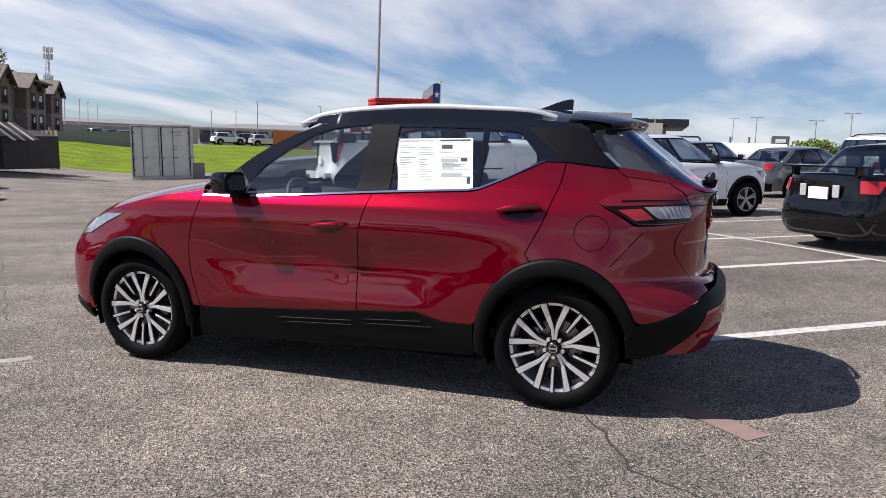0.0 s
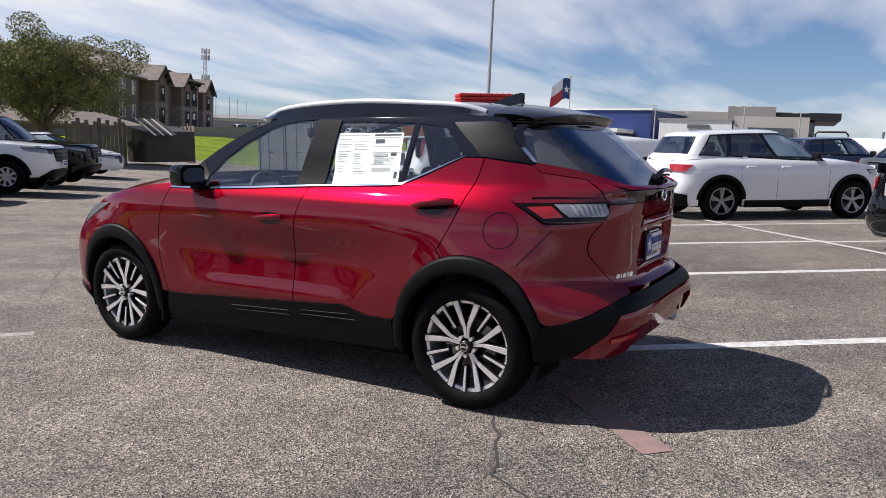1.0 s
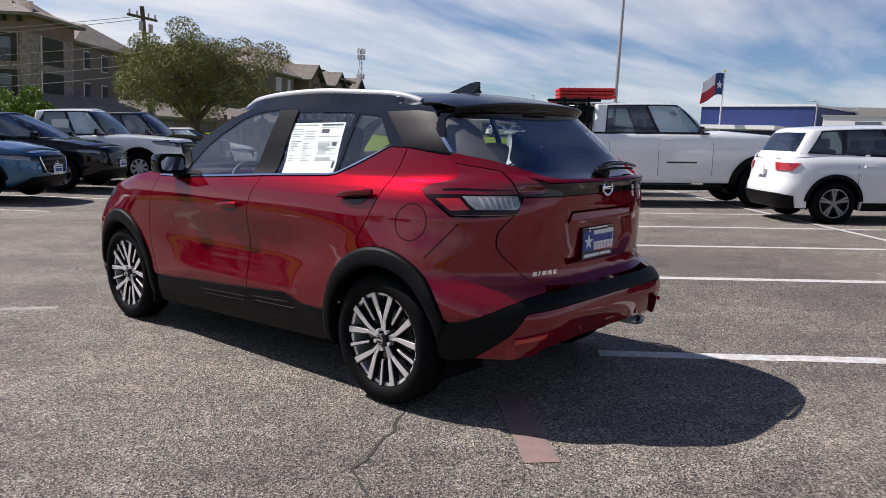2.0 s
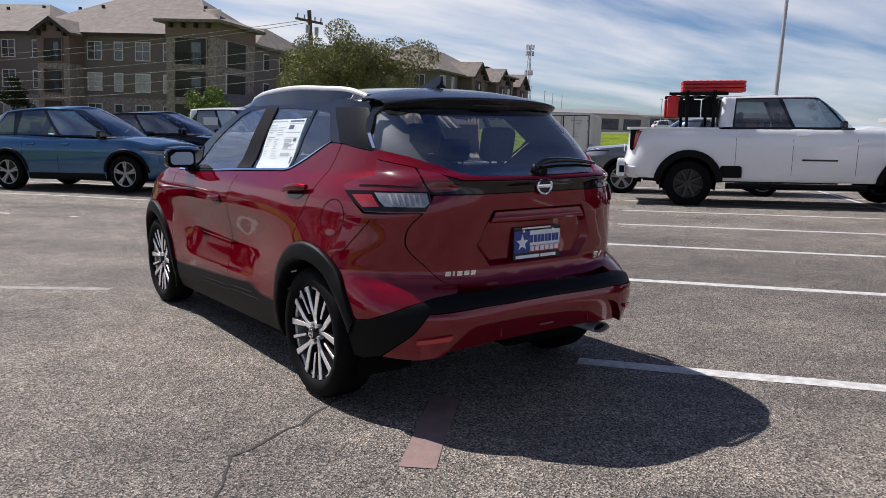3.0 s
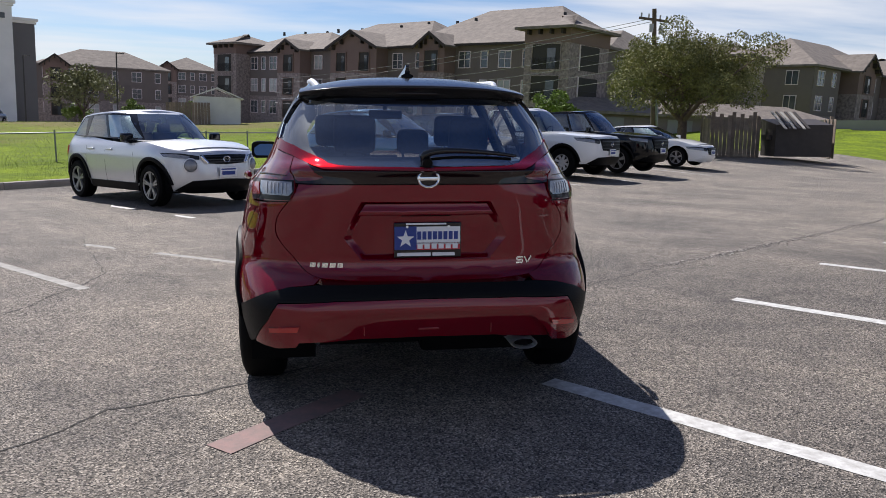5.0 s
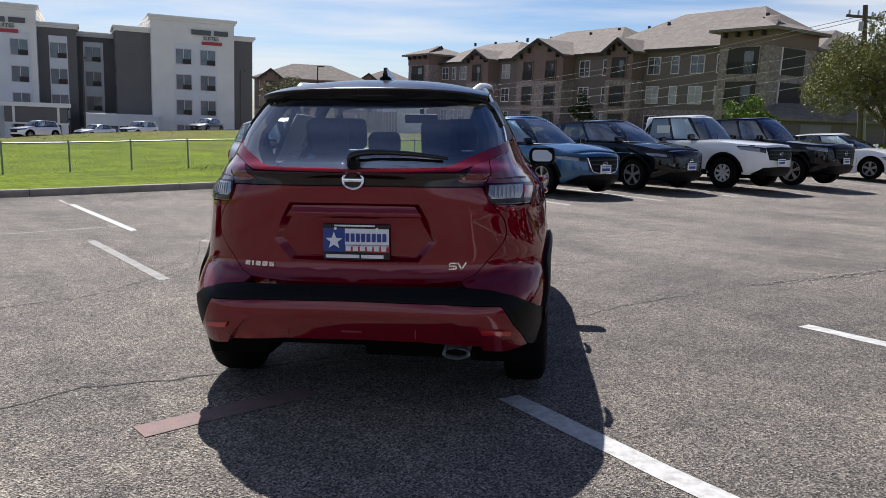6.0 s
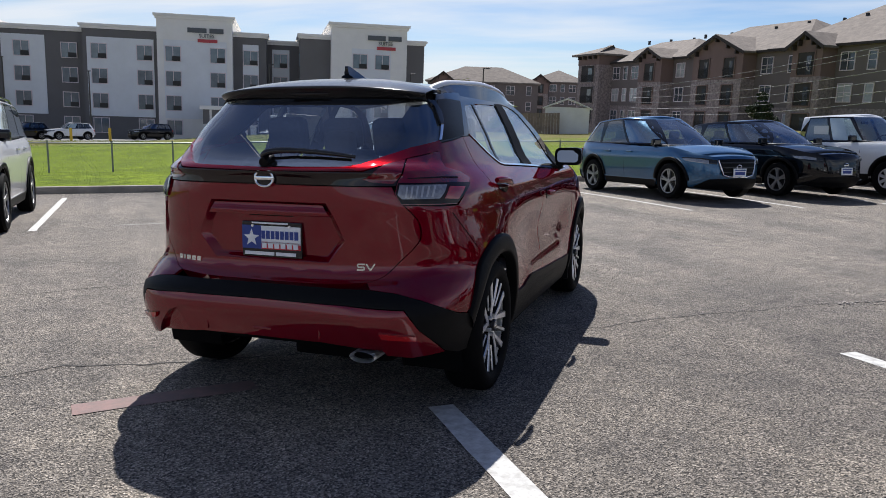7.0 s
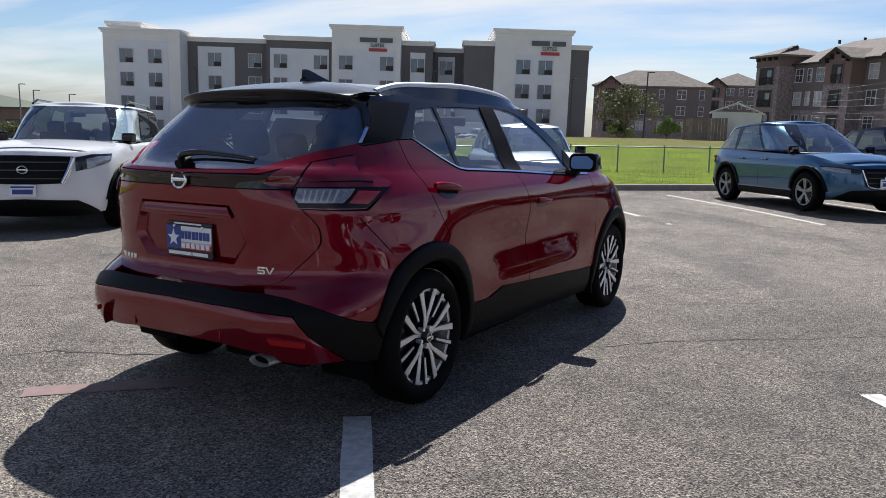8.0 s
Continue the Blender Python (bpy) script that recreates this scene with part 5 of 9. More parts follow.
def stroke_letters(x, z, strokes, w=0.007):
    """Letters laid out of straight bars on the tailgate."""
    q = Vector(HERO.at(*HERO.back(-abs(x), z)))
    nn = HERO.normal(*HERO.back(-abs(x), z))
    bm = bmesh.new()
    for (a, b), (c, d) in strokes:
        dx, dz = c - a, d - b
        ln = math.hypot(dx, dz)
        nx, nz = -dz / ln * w / 2, dx / ln * w / 2
        prism(bm, [(a + nx, b + nz), (a - nx, b - nz), (c - nx, d - nz), (c + nx, d + nz)], -0.004, 0.003, "y")
    ang = math.atan2(-nn.x, -nn.y)
    return part("trim_badge", bm, CHROME, gate_ob, "chrome letters S V", None, Matrix.Translation((x, q.y - 0.001, z)) @ Matrix.Rotation(ang, 4, "Z"))


stroke_letters(0.45, 0.703, [((-0.003, 0.0125), (-0.034, 0.0125)), ((-0.034, 0.0125), (-0.034, 0.0)), ((-0.034, 0.0), (-0.006, 0.0)), ((-0.006, 0.0), (-0.006, -0.0125)), ((-0.006, -0.0125), (-0.038, -0.0125)), ((0.003, 0.015), (0.02, -0.014)), ((0.02, -0.014), (0.04, 0.015))])

# rear wiper
bm = bmesh.new()
pts = smooth_line([(-0.012, -0.700, 1.150), (-0.008, -0.712, 1.178), (0.05, -0.712, 1.193), (0.15, -0.705, 1.195), (0.30, -0.690, 1.185), (0.405, -0.672, 1.172)], 5)
tube(bm, pts, [0.017 - 0.012 * abs(k / len(pts) - 0.15) for k in range(len(pts))], 8)
wiper = part("rear_wiper", bm, GLOSS_BLACK, car, "", 50)
bm = bmesh.new()
tube(bm, [(0.0, -0.694, 1.157), (0.12, -0.692, 1.166), (0.26, -0.683, 1.165), (0.385, -0.664, 1.158)], 0.007, 6)
part("wiper_blade", bm, RUBBER, wiper)
bm = bmesh.new()
rod(bm, (0.0, -0.735, 1.14), (0.0, -0.67, 1.16), 0.022, 14)
part("wiper_hub", bm, PLASTIC, wiper, "", 40)

# lights low in the bumper, exhaust, flaps, filler flap
s = sheet(HERO, [HERO.back(*p) for p in ((-0.683, 0.428), (-0.553, 0.448), (-0.563, 0.424), (-0.681, 0.408))], off=0.016, step=0.05, lip=0.014)
part("reflector", s, REFLECTOR, car)
part("reflector", s.mirrored(), REFLECTOR, car)
bm = bmesh.new()
rings = []
for y, sc in ((-0.715, 1.0), (-0.722, 0.93), (-0.70, 0.84), (-0.52, 0.8), (-0.52, 1.0), (-0.69, 1.0)):
    rings.append([bm.verts.new((0.453 + 0.062 * sc * math.cos(2 * math.pi * k / 20), y, 0.318 + 0.026 * sc * math.sin(2 * math.pi * k / 20))) for k in range(20)])
for a_, b_ in zip(rings, rings[1:] + rings[:1]):
    for k in range(20):
        bm.faces.new((a_[k], a_[(k + 1) % 20], b_[(k + 1) % 20], b_[k]))
bmesh.ops.recalc_face_normals(bm, faces=bm.faces)
tip = part("exhaust_tip", bm, ALLOY, car, "", 50)
bm = bmesh.new()
prism(bm, [(0.453 + 0.045 * math.cos(2 * math.pi * k / 20), 0.321 + 0.015 * math.sin(2 * math.pi * k / 20)) for k in range(20)], -0.700, -0.55, "y")
part("exhaust_bore", bm, DARK, tip)
part("silencer", boxes(((0.25, -0.38, 0.30), (0.5, 0.24, 0.14)), bevel=0.03), DARK, car)
for sg in (1, -1):
    part("mud_flap", boxes(((-sg * 0.79, 2.235, 0.25), (0.13, 0.02, 0.15)), bevel=0.008), PLASTIC, car)
circ = lambda r_: [HERO.side(-0.172 + r_ * math.cos(2 * math.pi * k / 40), 0.922 + r_ * math.sin(2 * math.pi * k / 40)) for k in range(41)]
part("filler_gap", ribbon(HERO, circ(0.088), circ(0.0845), 0.0012, 1, 0.0), DARK, car)
# seam of the bumper below each lamp
seam = [HERO.side(-0.263, 0.76), HERO.side(-0.41, 0.928)]
s = ribbon(HERO, [(seam[0][0] + (seam[1][0] - seam[0][0]) * k / 10, seam[0][1] + (seam[1][1] - seam[0][1]) * k / 10) for k in range(11)],
           [(seam[0][0] - 0.005 + (seam[1][0] - seam[0][0]) * k / 10, seam[0][1] + (seam[1][1] - seam[0][1]) * k / 10) for k in range(11)], 0.001, 1, 0.0)
part("panel_seam", s, DARK, car)
part("panel_seam", s.mirrored(), DARK, car)
# ridge lines in the sill trim
for sg in (1, -1):
    for y0, y1, z0, z1 in ((1.62, 1.14, 0.366, 0.385), (1.58, 1.14, 0.342, 0.36), (1.06, 0.72, 0.40, 0.415), (1.06, 0.66, 0.376, 0.387)):
        line = [(y0 + (y1 - y0) * k / 8, z0 + (z1 - z0) * k / 8) for k in range(9)]
        s = ribbon(HERO, line, [(y, z - 0.010) for y, z in line], 0.009, 2, 0.0, 0.003)
        part("sill_ridge", s if sg > 0 else s.mirrored(), PLASTIC, car)

# ---- cabin ----
def seat(x, y, w, back_h, rake, head=True, name="seat"):
    bm = bmesh.new()
    box(bm, (x, y + 0.25, 0.60), (w, 0.50, 0.16), 0.05, 3)
    s_ = part(name, bm, CLOTH, car, "", 60)
    bm = bmesh.new()
    m_ = Matrix.Translation((x, y, 0.62)) @ Matrix.Rotation(radians(rake), 4, "X")
    box(bm, (0, -0.05, back_h / 2), (w, 0.13, back_h), 0.055, 3, m_)
    for v in bm.verts:
        t = (v.co.z - 0.62) / back_h
        v.co.x = x + (v.co.x - x) * (1.0 - 0.26 * max(0, t - 0.35))
    part("backrest", bm, CLOTH, s_, "", 60)
    if head:
        bm = bmesh.new()
        box(bm, (0, -0.045, back_h + 0.11), (0.25 if w < 0.7 else 0.22, 0.10, 0.19), 0.045, 3, m_)
        part("headrest", bm, CLOTH, s_, "", 60)
        bm = bmesh.new()
        for k in (-0.06, 0.06):
            rod(bm, m_ @ Vector((k, -0.04, back_h - 0.02)), m_ @ Vector((k, -0.04, back_h + 0.06)), 0.007, 6)
        part("headrest_post", bm, ALLOY, s_)
    return s_


seat(-0.37, 1.02, 0.50, 0.58, 14, name="front_seat")
seat(0.37, 1.02, 0.50, 0.58, 14, name="front_seat")
bench = seat(0.0, 0.12, 1.22, 0.56, 18, False, name="rear_bench")
for x, w_, top in ((-0.285, 0.215, 1.355), (0.015, 0.165, 1.285), (0.31, 0.205, 1.350)):
    bm = bmesh.new()
    h_ = 0.19 if w_ > 0.2 else 0.12
    box(bm, (0, 0, 0), (w_, 0.095, h_), 0.042, 4, Matrix.Translation((x, -0.02, top - h_ / 2)) @ Matrix.Rotation(radians(12), 4, "X"))
    part("headrest", bm, CLOTH, bench, "", 60)
    bm = bmesh.new()
    for k in (-0.05, 0.05):
        rod(bm, (x + k, -0.02, 1.08), (x + k, -0.02, top - h_ + 0.03), 0.006, 6)
    part("headrest_post", bm, ALLOY_DARK, bench)
for sg in (1, -1):
    card = [HERO.side(*p) for p in ((2.1, 0.45), (2.1, 1.03), (1.0, 1.075), (0.5, 1.095), (0.3, 1.16), (0.1, 1.24), (-0.25, 1.21), (-0.3, 0.75), (0.3, 0.75), (0.4, 0.45))]
    s = sheet(HERO, card, off=-0.055, step=0.15, lip=0.0)
    part("door_card", s if sg > 0 else s.mirrored(), TRIM, car)
    s = sheet(HERO, [HERO.back(-0.02, 0.66), HERO.back(-0.6, 0.70), HERO.side(-0.3, 0.75), HERO.side(-0.25, 1.20), HERO.back(-0.5, 1.13), HERO.back(-0.02, 1.10)], off=-0.05, step=0.15, lip=0.0)
    part("cargo_lining", s if sg > 0 else s.mirrored(), TRIM, car)
rows = []
for y, z in roof_edge:
    x0 = -HERO.at(*HERO.side(y, z))[0] - 0.02
    rows.append([(x0 * k / 6, y, z - 0.03 + 0.06 * (1 - (k / 6) ** 2)) for k in range(-6, 7)])
part("head_lining", grid_skin(rows, True), LINER, car)
bm = bmesh.new()
prism(bm, smooth_line([(1.78, 0.62), (1.83, 0.85), (1.88, 0.985), (2.02, 1.015), (2.3, 1.02), (2.4, 0.98), (2.35, 0.6)], 3), -0.74, 0.74, "x")
dash = part("dashboard", bm, TRIM, car, "", 40)
bm = bmesh.new()
m_ = Matrix.Translation((-0.37, 1.70, 0.965)) @ Matrix.Rotation(radians(68), 4, "X")
tube(bm, [m_ @ Vector((0.18 * math.cos(2 * math.pi * k / 28), 0.18 * math.sin(2 * math.pi * k / 28), 0)) for k in range(28)], 0.015, 8, True)
box(bm, (0, 0, -0.01), (0.15, 0.12, 0.05), 0.02, 2, m_)
for a_ in (0, 180, 270):
    rod(bm, m_ @ Vector((0, 0, 0)), m_ @ Vector((0.175 * math.cos(radians(a_)), 0.175 * math.sin(radians(a_)), 0)), 0.016, 6)
part("steering_wheel", bm, TRIM, dash, "", 50)
part("screen", boxes(((0, 1.87, 1.03), (0.22, 0.03, 0.13)), bevel=0.008), GLOSS_BLACK, dash)
part("inside_mirror", boxes(((0.0, 1.60, 1.395), (0.24, 0.03, 0.065)), ((0.0, 1.64, 1.44), (0.03, 0.03, 0.06)), bevel=0.012), TRIM, car)
part("cargo_floor", boxes(((0, -0.30, 0.70), (1.05, 0.62, 0.04)), ((0, 0.9, 0.34), (1.4, 2.0, 0.05))), TRIM, car)
part("centre_console", boxes(((0, 1.35, 0.60), (0.24, 0.9, 0.25)), bevel=0.03), TRIM, car)

# paper sheet inside the rear side window
PW = [(0.97, 1.389), (0.518, 1.394), (0.475, 1.124), (0.901, 1.107)]


def on_paper(a, b):
    """A place on the sheet: a along it from its front edge, b down from its top, both 0 to 1."""
    y = (PW[0][0] * (1 - a) + PW[1][0] * a) * (1 - b) + (PW[3][0] * (1 - a) + PW[2][0] * a) * b
    z = (PW[0][1] * (1 - a) + PW[1][1] * a) * (1 - b) + (PW[3][1] * (1 - a) + PW[2][1] * a) * b
    return y, z


paper = part("window_sticker", sheet(HERO, [HERO.side(*p) for p in PW], off=-0.0075, step=0.08, lip=0.0005), PAPER, car, "white paper price sheet with small print")


def print_on(a0, a1, b0, b1, mat):
    s = sheet(HERO, [HERO.side(*on_paper(a, b)) for a, b in ((a0, b0), (a1, b0), (a1, b1), (a0, b1))], off=-0.0062, step=0.1, lip=0.0)
    part("print_bar", s, mat, paper)


rng = random.Random(5)
for a0, a1 in ((0.04, 0.26), (0.29, 0.50)):
    for k in range(17):
        b = 0.12 + 0.048 * k
        if rng.random() < 0.8:
            print_on(a0, a0 + (a1 - a0) * rng.uniform(0.35, 1), b, b + 0.012, GREY_INK)
print_on(0.04, 0.5, 0.035, 0.055, GREY_INK)
print_on(0.58, 0.97, 0.03, 0.06, INK)
print_on(0.60, 0.74, 0.13, 0.21, INK)
for a, b in ((0.57, 0.09), (0.57, 0.27), (0.57, 0.38), (0.57, 0.62), (0.57, 0.75)):
    print_on(a, 0.97, b, b + 0.008, GREY_INK)
print_on(0.59, 0.80, 0.41, 0.47, GREY_INK)
print_on(0.85, 0.93, 0.40, 0.46, INK)
print_on(0.58, 0.86, 0.69, 0.75, GREY_INK)
for k in range(6):
    print_on(0.60, 0.60 + rng.uniform(0.15, 0.36), 0.49 + 0.022 * k, 0.50 + 0.022 * k, GREY_INK)
print_on(0.92, 0.965, 0.77, 0.90, INK)

# ---- the other vehicles ----
def plain_wheel(parent, m, r, w=0.22, rim=0.68, rim_mat=None, spokes=5, twin=True):
    """A tyre with a spoked rim; its outer face is at -x."""
    rr = r * rim
    bm = bmesh.new()
    h = w / 2
    revolve(bm, [(rr, -h + 0.02), (rr + 0.015, -h), (r - 0.03, -h), (r, -h + 0.035), (r, h - 0.035), (r - 0.03, h), (rr, h)], 28)
    bmesh.ops.recalc_face_normals(bm, faces=bm.faces)
    tyre = part("wheel", bm, RUBBER, parent, "", 40, m)
    bm = bmesh.new()
    revolve(bm, [(0.001, 0.03), (rr - 0.02, 0.03), (rr - 0.015, -h + 0.03), (rr + 0.004, -h + 0.014), (rr + 0.004, 0.05), (0.001, 0.05)], 28)
    bmesh.ops.recalc_face_normals(bm, faces=bm.faces)
    part("rim_barrel", bm, ALLOY_DARK, tyre, "", 40)
    bm = bmesh.new()
    revolve(bm, [(rr - 0.018, -h + 0.03), (rr - 0.012, -h + 0.014), (rr + 0.002, -h + 0.012), (rr + 0.002, -h + 0.03)], 28)
    revolve(bm, [(0.001, -h + 0.02), (0.05, -h + 0.024), (0.06, -h + 0.06), (0.001, -h + 0.06)], 12)
    for k in range(spokes):
        for off in ((-0.13, 0.13) if twin else (0,)):
            a = 2 * math.pi * k / spokes + 0.3
            c0, c1 = a + off * 0.4, a + off
            ww = (0.02 if twin else 0.034)
            q = []
            for rad, an, dx in ((0.04, c0, 0.028), (rr - 0.006, c1, 0.016)):
                c, t_ = Vector((0, math.cos(an), math.sin(an))), Vector((0, -math.sin(an), math.cos(an)))
                o = c * rad + Vector((-h + dx, 0, 0))
                q.append([bm.verts.new(p) for p in (o + t_ * ww * 0.8, o - t_ * ww * 0.8, o - t_ * ww + Vector((0.03, 0, 0)), o + t_ * ww + Vector((0.03, 0, 0)))])
            for i in range(4):
                bm.faces.new((q[0][i], q[0][(i + 1) % 4], q[1][(i + 1) % 4], q[1][i]))
            bm.faces.new(q[0])
            bm.faces.new(q[1])
    bmesh.ops.recalc_face_normals(bm, faces=bm.faces)
    part("rim", bm, rim_mat or GREY_ALLOY, tyre)
    return tyre


def vehicle(name, label, category, m, paint, wb, fo, ro, hw, wr, belt, hood, nose, roof, a0, a1, r1, r0, deck=None, sill=0.26, pillars=(0.47, 0.52), trim=PLASTIC,
            arch_trim=True, lower=PLASTIC, rim_mat=None, spokes=5, twin=True, grille=(0.42, 0.30), lamp_h=0.13, lamp_w=0.34, tail=(0.18, 0.24), rails=None, group="cars in the lot",
            plate=True, rise=0.05, floating=False, roof_mat=None, skirt=0.10, rim=0.68, bed=None, grille_mat=None, flare=0.05, drop=0.10, chrome=0, n_f=3.0):
    """A parked vehicle at its rear axle's middle, facing +y. a0, a1: foot and head of the windscreen; r0, r1: foot and head of the rear window."""
    root = thing(name, label, category, group, m)
    deck = deck or belt
    zlo = sill
    zmid = (zlo + belt) / 2
    # lower body
    body = Shell(half=spline((zlo - 0.1, hw * 0.9), (zlo + 0.05, hw * 0.955), (zmid - 0.05, hw * 0.995), (zmid + 0.15, hw), (belt - 0.13, hw * 0.985), (belt - 0.03, hw * 0.955), (belt + 0.05, hw * 0.90)),
                 rear=spline((zlo - 0.05, -ro + 0.16), (zlo + 0.08, -ro + 0.04), (zlo + 0.25, -ro), (zlo + 0.38, -ro + 0.02), (zlo + 0.45, -ro + 0.05), (deck, -ro + 0.05 + 0.06 * (deck - zlo))),
                 front=spline((zlo - 0.06, wb + fo - 0.16), (zlo + 0.1, wb + fo - 0.03), (zlo + 0.25, wb + fo), (nose - 0.12, wb + fo - 0.02), (nose, wb + fo - 0.09), (nose + 0.1, wb + fo - 0.25)),
                 n_rear=lambda z: 5.0, n_front=lambda z: n_f, yr=0.35, yf=wb - 0.35)

    def zt(y):
        if y >= a0:
            return belt + (hood - belt) * step(a0, a0 + 0.25, y) + (nose - hood) * step(a0 + 0.2, wb + fo * 1.0, y) * 1.0
        if y <= r0:
            return belt + rise + (deck - belt - rise) * step(r0, r0 - 0.25, y)
        return belt + rise * step(a0, r0, y)

    def round_wheel(cy, rev=False):
        ra = wr + 0.075
        a_ = math.degrees(math.asin(max(-0.9, (zlo - wr) / ra)))
        return [(cy - ra * math.cos(radians(a_ + (180 - 2 * a_) * k / 14)), wr + ra * math.sin(radians(a_ + (180 - 2 * a_) * k / 14))) for k in range(15)]
    bottom = [(body.u_rear, zlo + 0.02)] + [body.back(-hw * 0.6, zlo + 0.01)] + [body.side(*p) for p in round_wheel(0) + round_wheel(wb)] + [body.nose(-hw * 0.6, zlo), (body.u_front, zlo - 0.02)]
    y_f, y_r = wb + fo - 0.3, -ro + 0.3
    tops = [(body.u_front, nose), body.nose(-hw * 0.55, nose)]
    tops += [body.side(y_f - (y_f - a0) * k / 6, zt(y_f - (y_f - a0) * k / 6)) for k in range(7)]
    tops += [body.side(a0 + (y_r - a0) * k / 10, zt(a0 + (y_r - a0) * k / 10)) for k in range(1, 11)]
    tops += [body.back(-hw * 0.55, deck), (body.u_rear, deck)]
    part("body", sheet(body, bottom + tops, step=0.1, lip=0.02).both(), paint, root)

    def across(us, lift, mat, nm, parent=root):
        rows = []
        for u in us:
            x, y, z = body.at(*u)
            rows.append([(x * (1 - k / 5), y, z + lift * (1 - (1 - k / 5) ** 2) * min(1, -x / hw * 1.5)) for k in range(11)])
        s = grid_skin(rows)
        if s.n[len(s.n) // 2][0][2] < 0:
            s = grid_skin(rows, True)
        return part(nm, s, mat, parent)
    hood_us = [body.side(a0 + (y_f - a0) * k / 6, zt(a0 + (y_f - a0) * k / 6)) for k in range(7)] + [body.nose(-hw * 0.8, nose + 0.004), body.nose(-hw * 0.55, nose), body.nose(-hw * 0.3, nose), body.nose(-0.03, nose)]
    across(hood_us, 0.045, paint, "bonnet")
    if bed is None and deck < belt + 0.5 and r0 > -ro + 0.25:
        ys = [r0 + (y_r - r0) * k / 6 for k in range(7)]
        across([body.side(y, zt(y)) for y in ys] + [body.back(-hw * 0.7, deck), body.back(-hw * 0.4, deck), body.back(-0.03, deck)], 0.03, paint, "boot_lid")
    # cabin
    gb = belt - 0.02
    cab_ = Shell(half=spline((gb, hw * 0.925), (gb + 0.1, hw * 0.885), (roof - 0.08, hw * 0.77), (roof, hw * 0.71)),
                 rear=spline((gb, r0), (gb + (roof - gb) * 0.5, r0 + (r1 - r0) * 0.45), (roof - 0.04, r1), (roof + 0.05, r1 + 0.15)),
                 front=spline((gb, a0 + 0.16), (gb + (roof - gb) * 0.5, a0 + 0.16 + (a1 - a0) * 0.47), (roof - 0.04, a1 + 0.1), (roof + 0.05, a1 - 0.1)),
                 n_rear=lambda z: 5.0, n_front=lambda z: 3.4, yr=min(r1, 0.35) + 0.35, yf=max(a1 - 0.55, min(r1, 0.35) + 0.5))
    zr = roof - 0.045
    rows = []
    n = 22
    for k in range(n + 1):
        u = cab_.u_rear + 0.02 + (cab_.u_front - cab_.u_rear - 0.04) * k / n
        x, y, z = cab_.at(u, zr)
        rows.append([(x * (1 - j / 5), y, z + 0.05 * (1 - (1 - j / 5) ** 2) * min(1, -x / hw * 2)) for j in range(11)])
    s = grid_skin(rows)
    if s.n[len(s.n) // 2][0][2] < 0:
        s = grid_skin(rows, True)
    part("roof", s, roof_mat or paint, root)
    # windows
    w0, w1 = belt + 0.045, roof - 0.10
    span = lambda z: (a0 + 0.10 + (a1 - a0) * (z - gb) / (roof - gb), r0 + 0.24 + (r1 - r0) * (z - gb) / (roof - gb))
    fa, fb = span(w0), span(w1)

    openings = []

    def pane(poly):
        return sheet(cab_, poly, off=0.004, step=0.1, lip=0.0)
    cuts = [fa[1] + (fa[0] - fa[1]) * p for p in pillars]
    tops_ = [fb[1] + (fb[0] - fb[1]) * p for p in pillars]
    cols = []
    ybs = [fa[1] + 0.06] + cuts + [fa[0] - 0.16]
    yts = [fb[1] + 0.06] + tops_ + [fb[0] - 0.12]
    for k in range(len(ybs) - 1):
        g0, g1 = (0.035 if k else 0), (0.035 if k < len(ybs) - 2 else 0)
        rb = rise * 0.9 if k == 0 else rise * 0.4
        poly = [cab_.side(ybs[k] + g0, w0 + rb), cab_.side(ybs[k + 1] - g1, w0 + rise * 0.3), cab_.side(min(yts[k + 1], ybs[k + 1]) - g1, w1), cab_.side(max(yts[k], ybs[k] - 2) + g0, w1)]
        openings.append(poly)
        s = pane(poly)
        for q in (s, s.mirrored()):
            part("side_window", q, TINTED if k < len(ybs) - 2 else WINDSHIELD, root).visible_shadow = False
    s = sheet(cab_, [cab_.side(ybs[0] - 0.035, w0 + rise * 0.9 - 0.03), cab_.side(ybs[-1] + 0.05, w0 + rise * 0.3 - 0.03), cab_.side(min(yts[-1], ybs[-1]) + 0.02, w1 + 0.025), cab_.side(max(yts[0], ybs[0] - 2) - 0.02, w1 + 0.025)], off=0.007, step=0.12, lip=0.007, holes=openings)
    part("window_surround", s, GLOSS_BLACK, root)
    part("window_surround", s.mirrored(), GLOSS_BLACK, root)
    xb, xt = hw * 0.84, hw * 0.69
    screen_f = [cab_.nose(-0.001, w0 - 0.02), cab_.nose(-xb * 0.5, w0 - 0.02), cab_.nose(-xb, w0), cab_.nose(-xt, w1 + 0.02), cab_.nose(-0.001, w1 + 0.03)]
    screen_r = [cab_.back(-0.001, w0 + rise), cab_.back(-xb * 0.9, w0 + rise), cab_.back(-xt, w1 + 0.01), cab_.back(-0.001, w1 + 0.02)]
    part("windscreen", pane(screen_f).both(), WINDSHIELD, root).visible_shadow = False
    part("rear_window", pane(screen_r).both(), TINTED, root).visible_shadow = False
    skin_ = [(cab_.u_rear, gb), (cab_.u_front, gb)] + screen_f + [(cab_.u_front, zr), (cab_.u_rear, zr)] + screen_r[::-1]
    part("cabin", sheet(cab_, skin_, step=0.14, lip=0.0, holes=openings).both(), roof_mat or paint, root)
    # what shows through the panes
    part("cabin_floor", boxes(((0, (a0 + r0) / 2 + 0.02, belt - 0.10), (hw * 1.68, a0 - r0 - 0.06, 0.05))), TRIM, root)
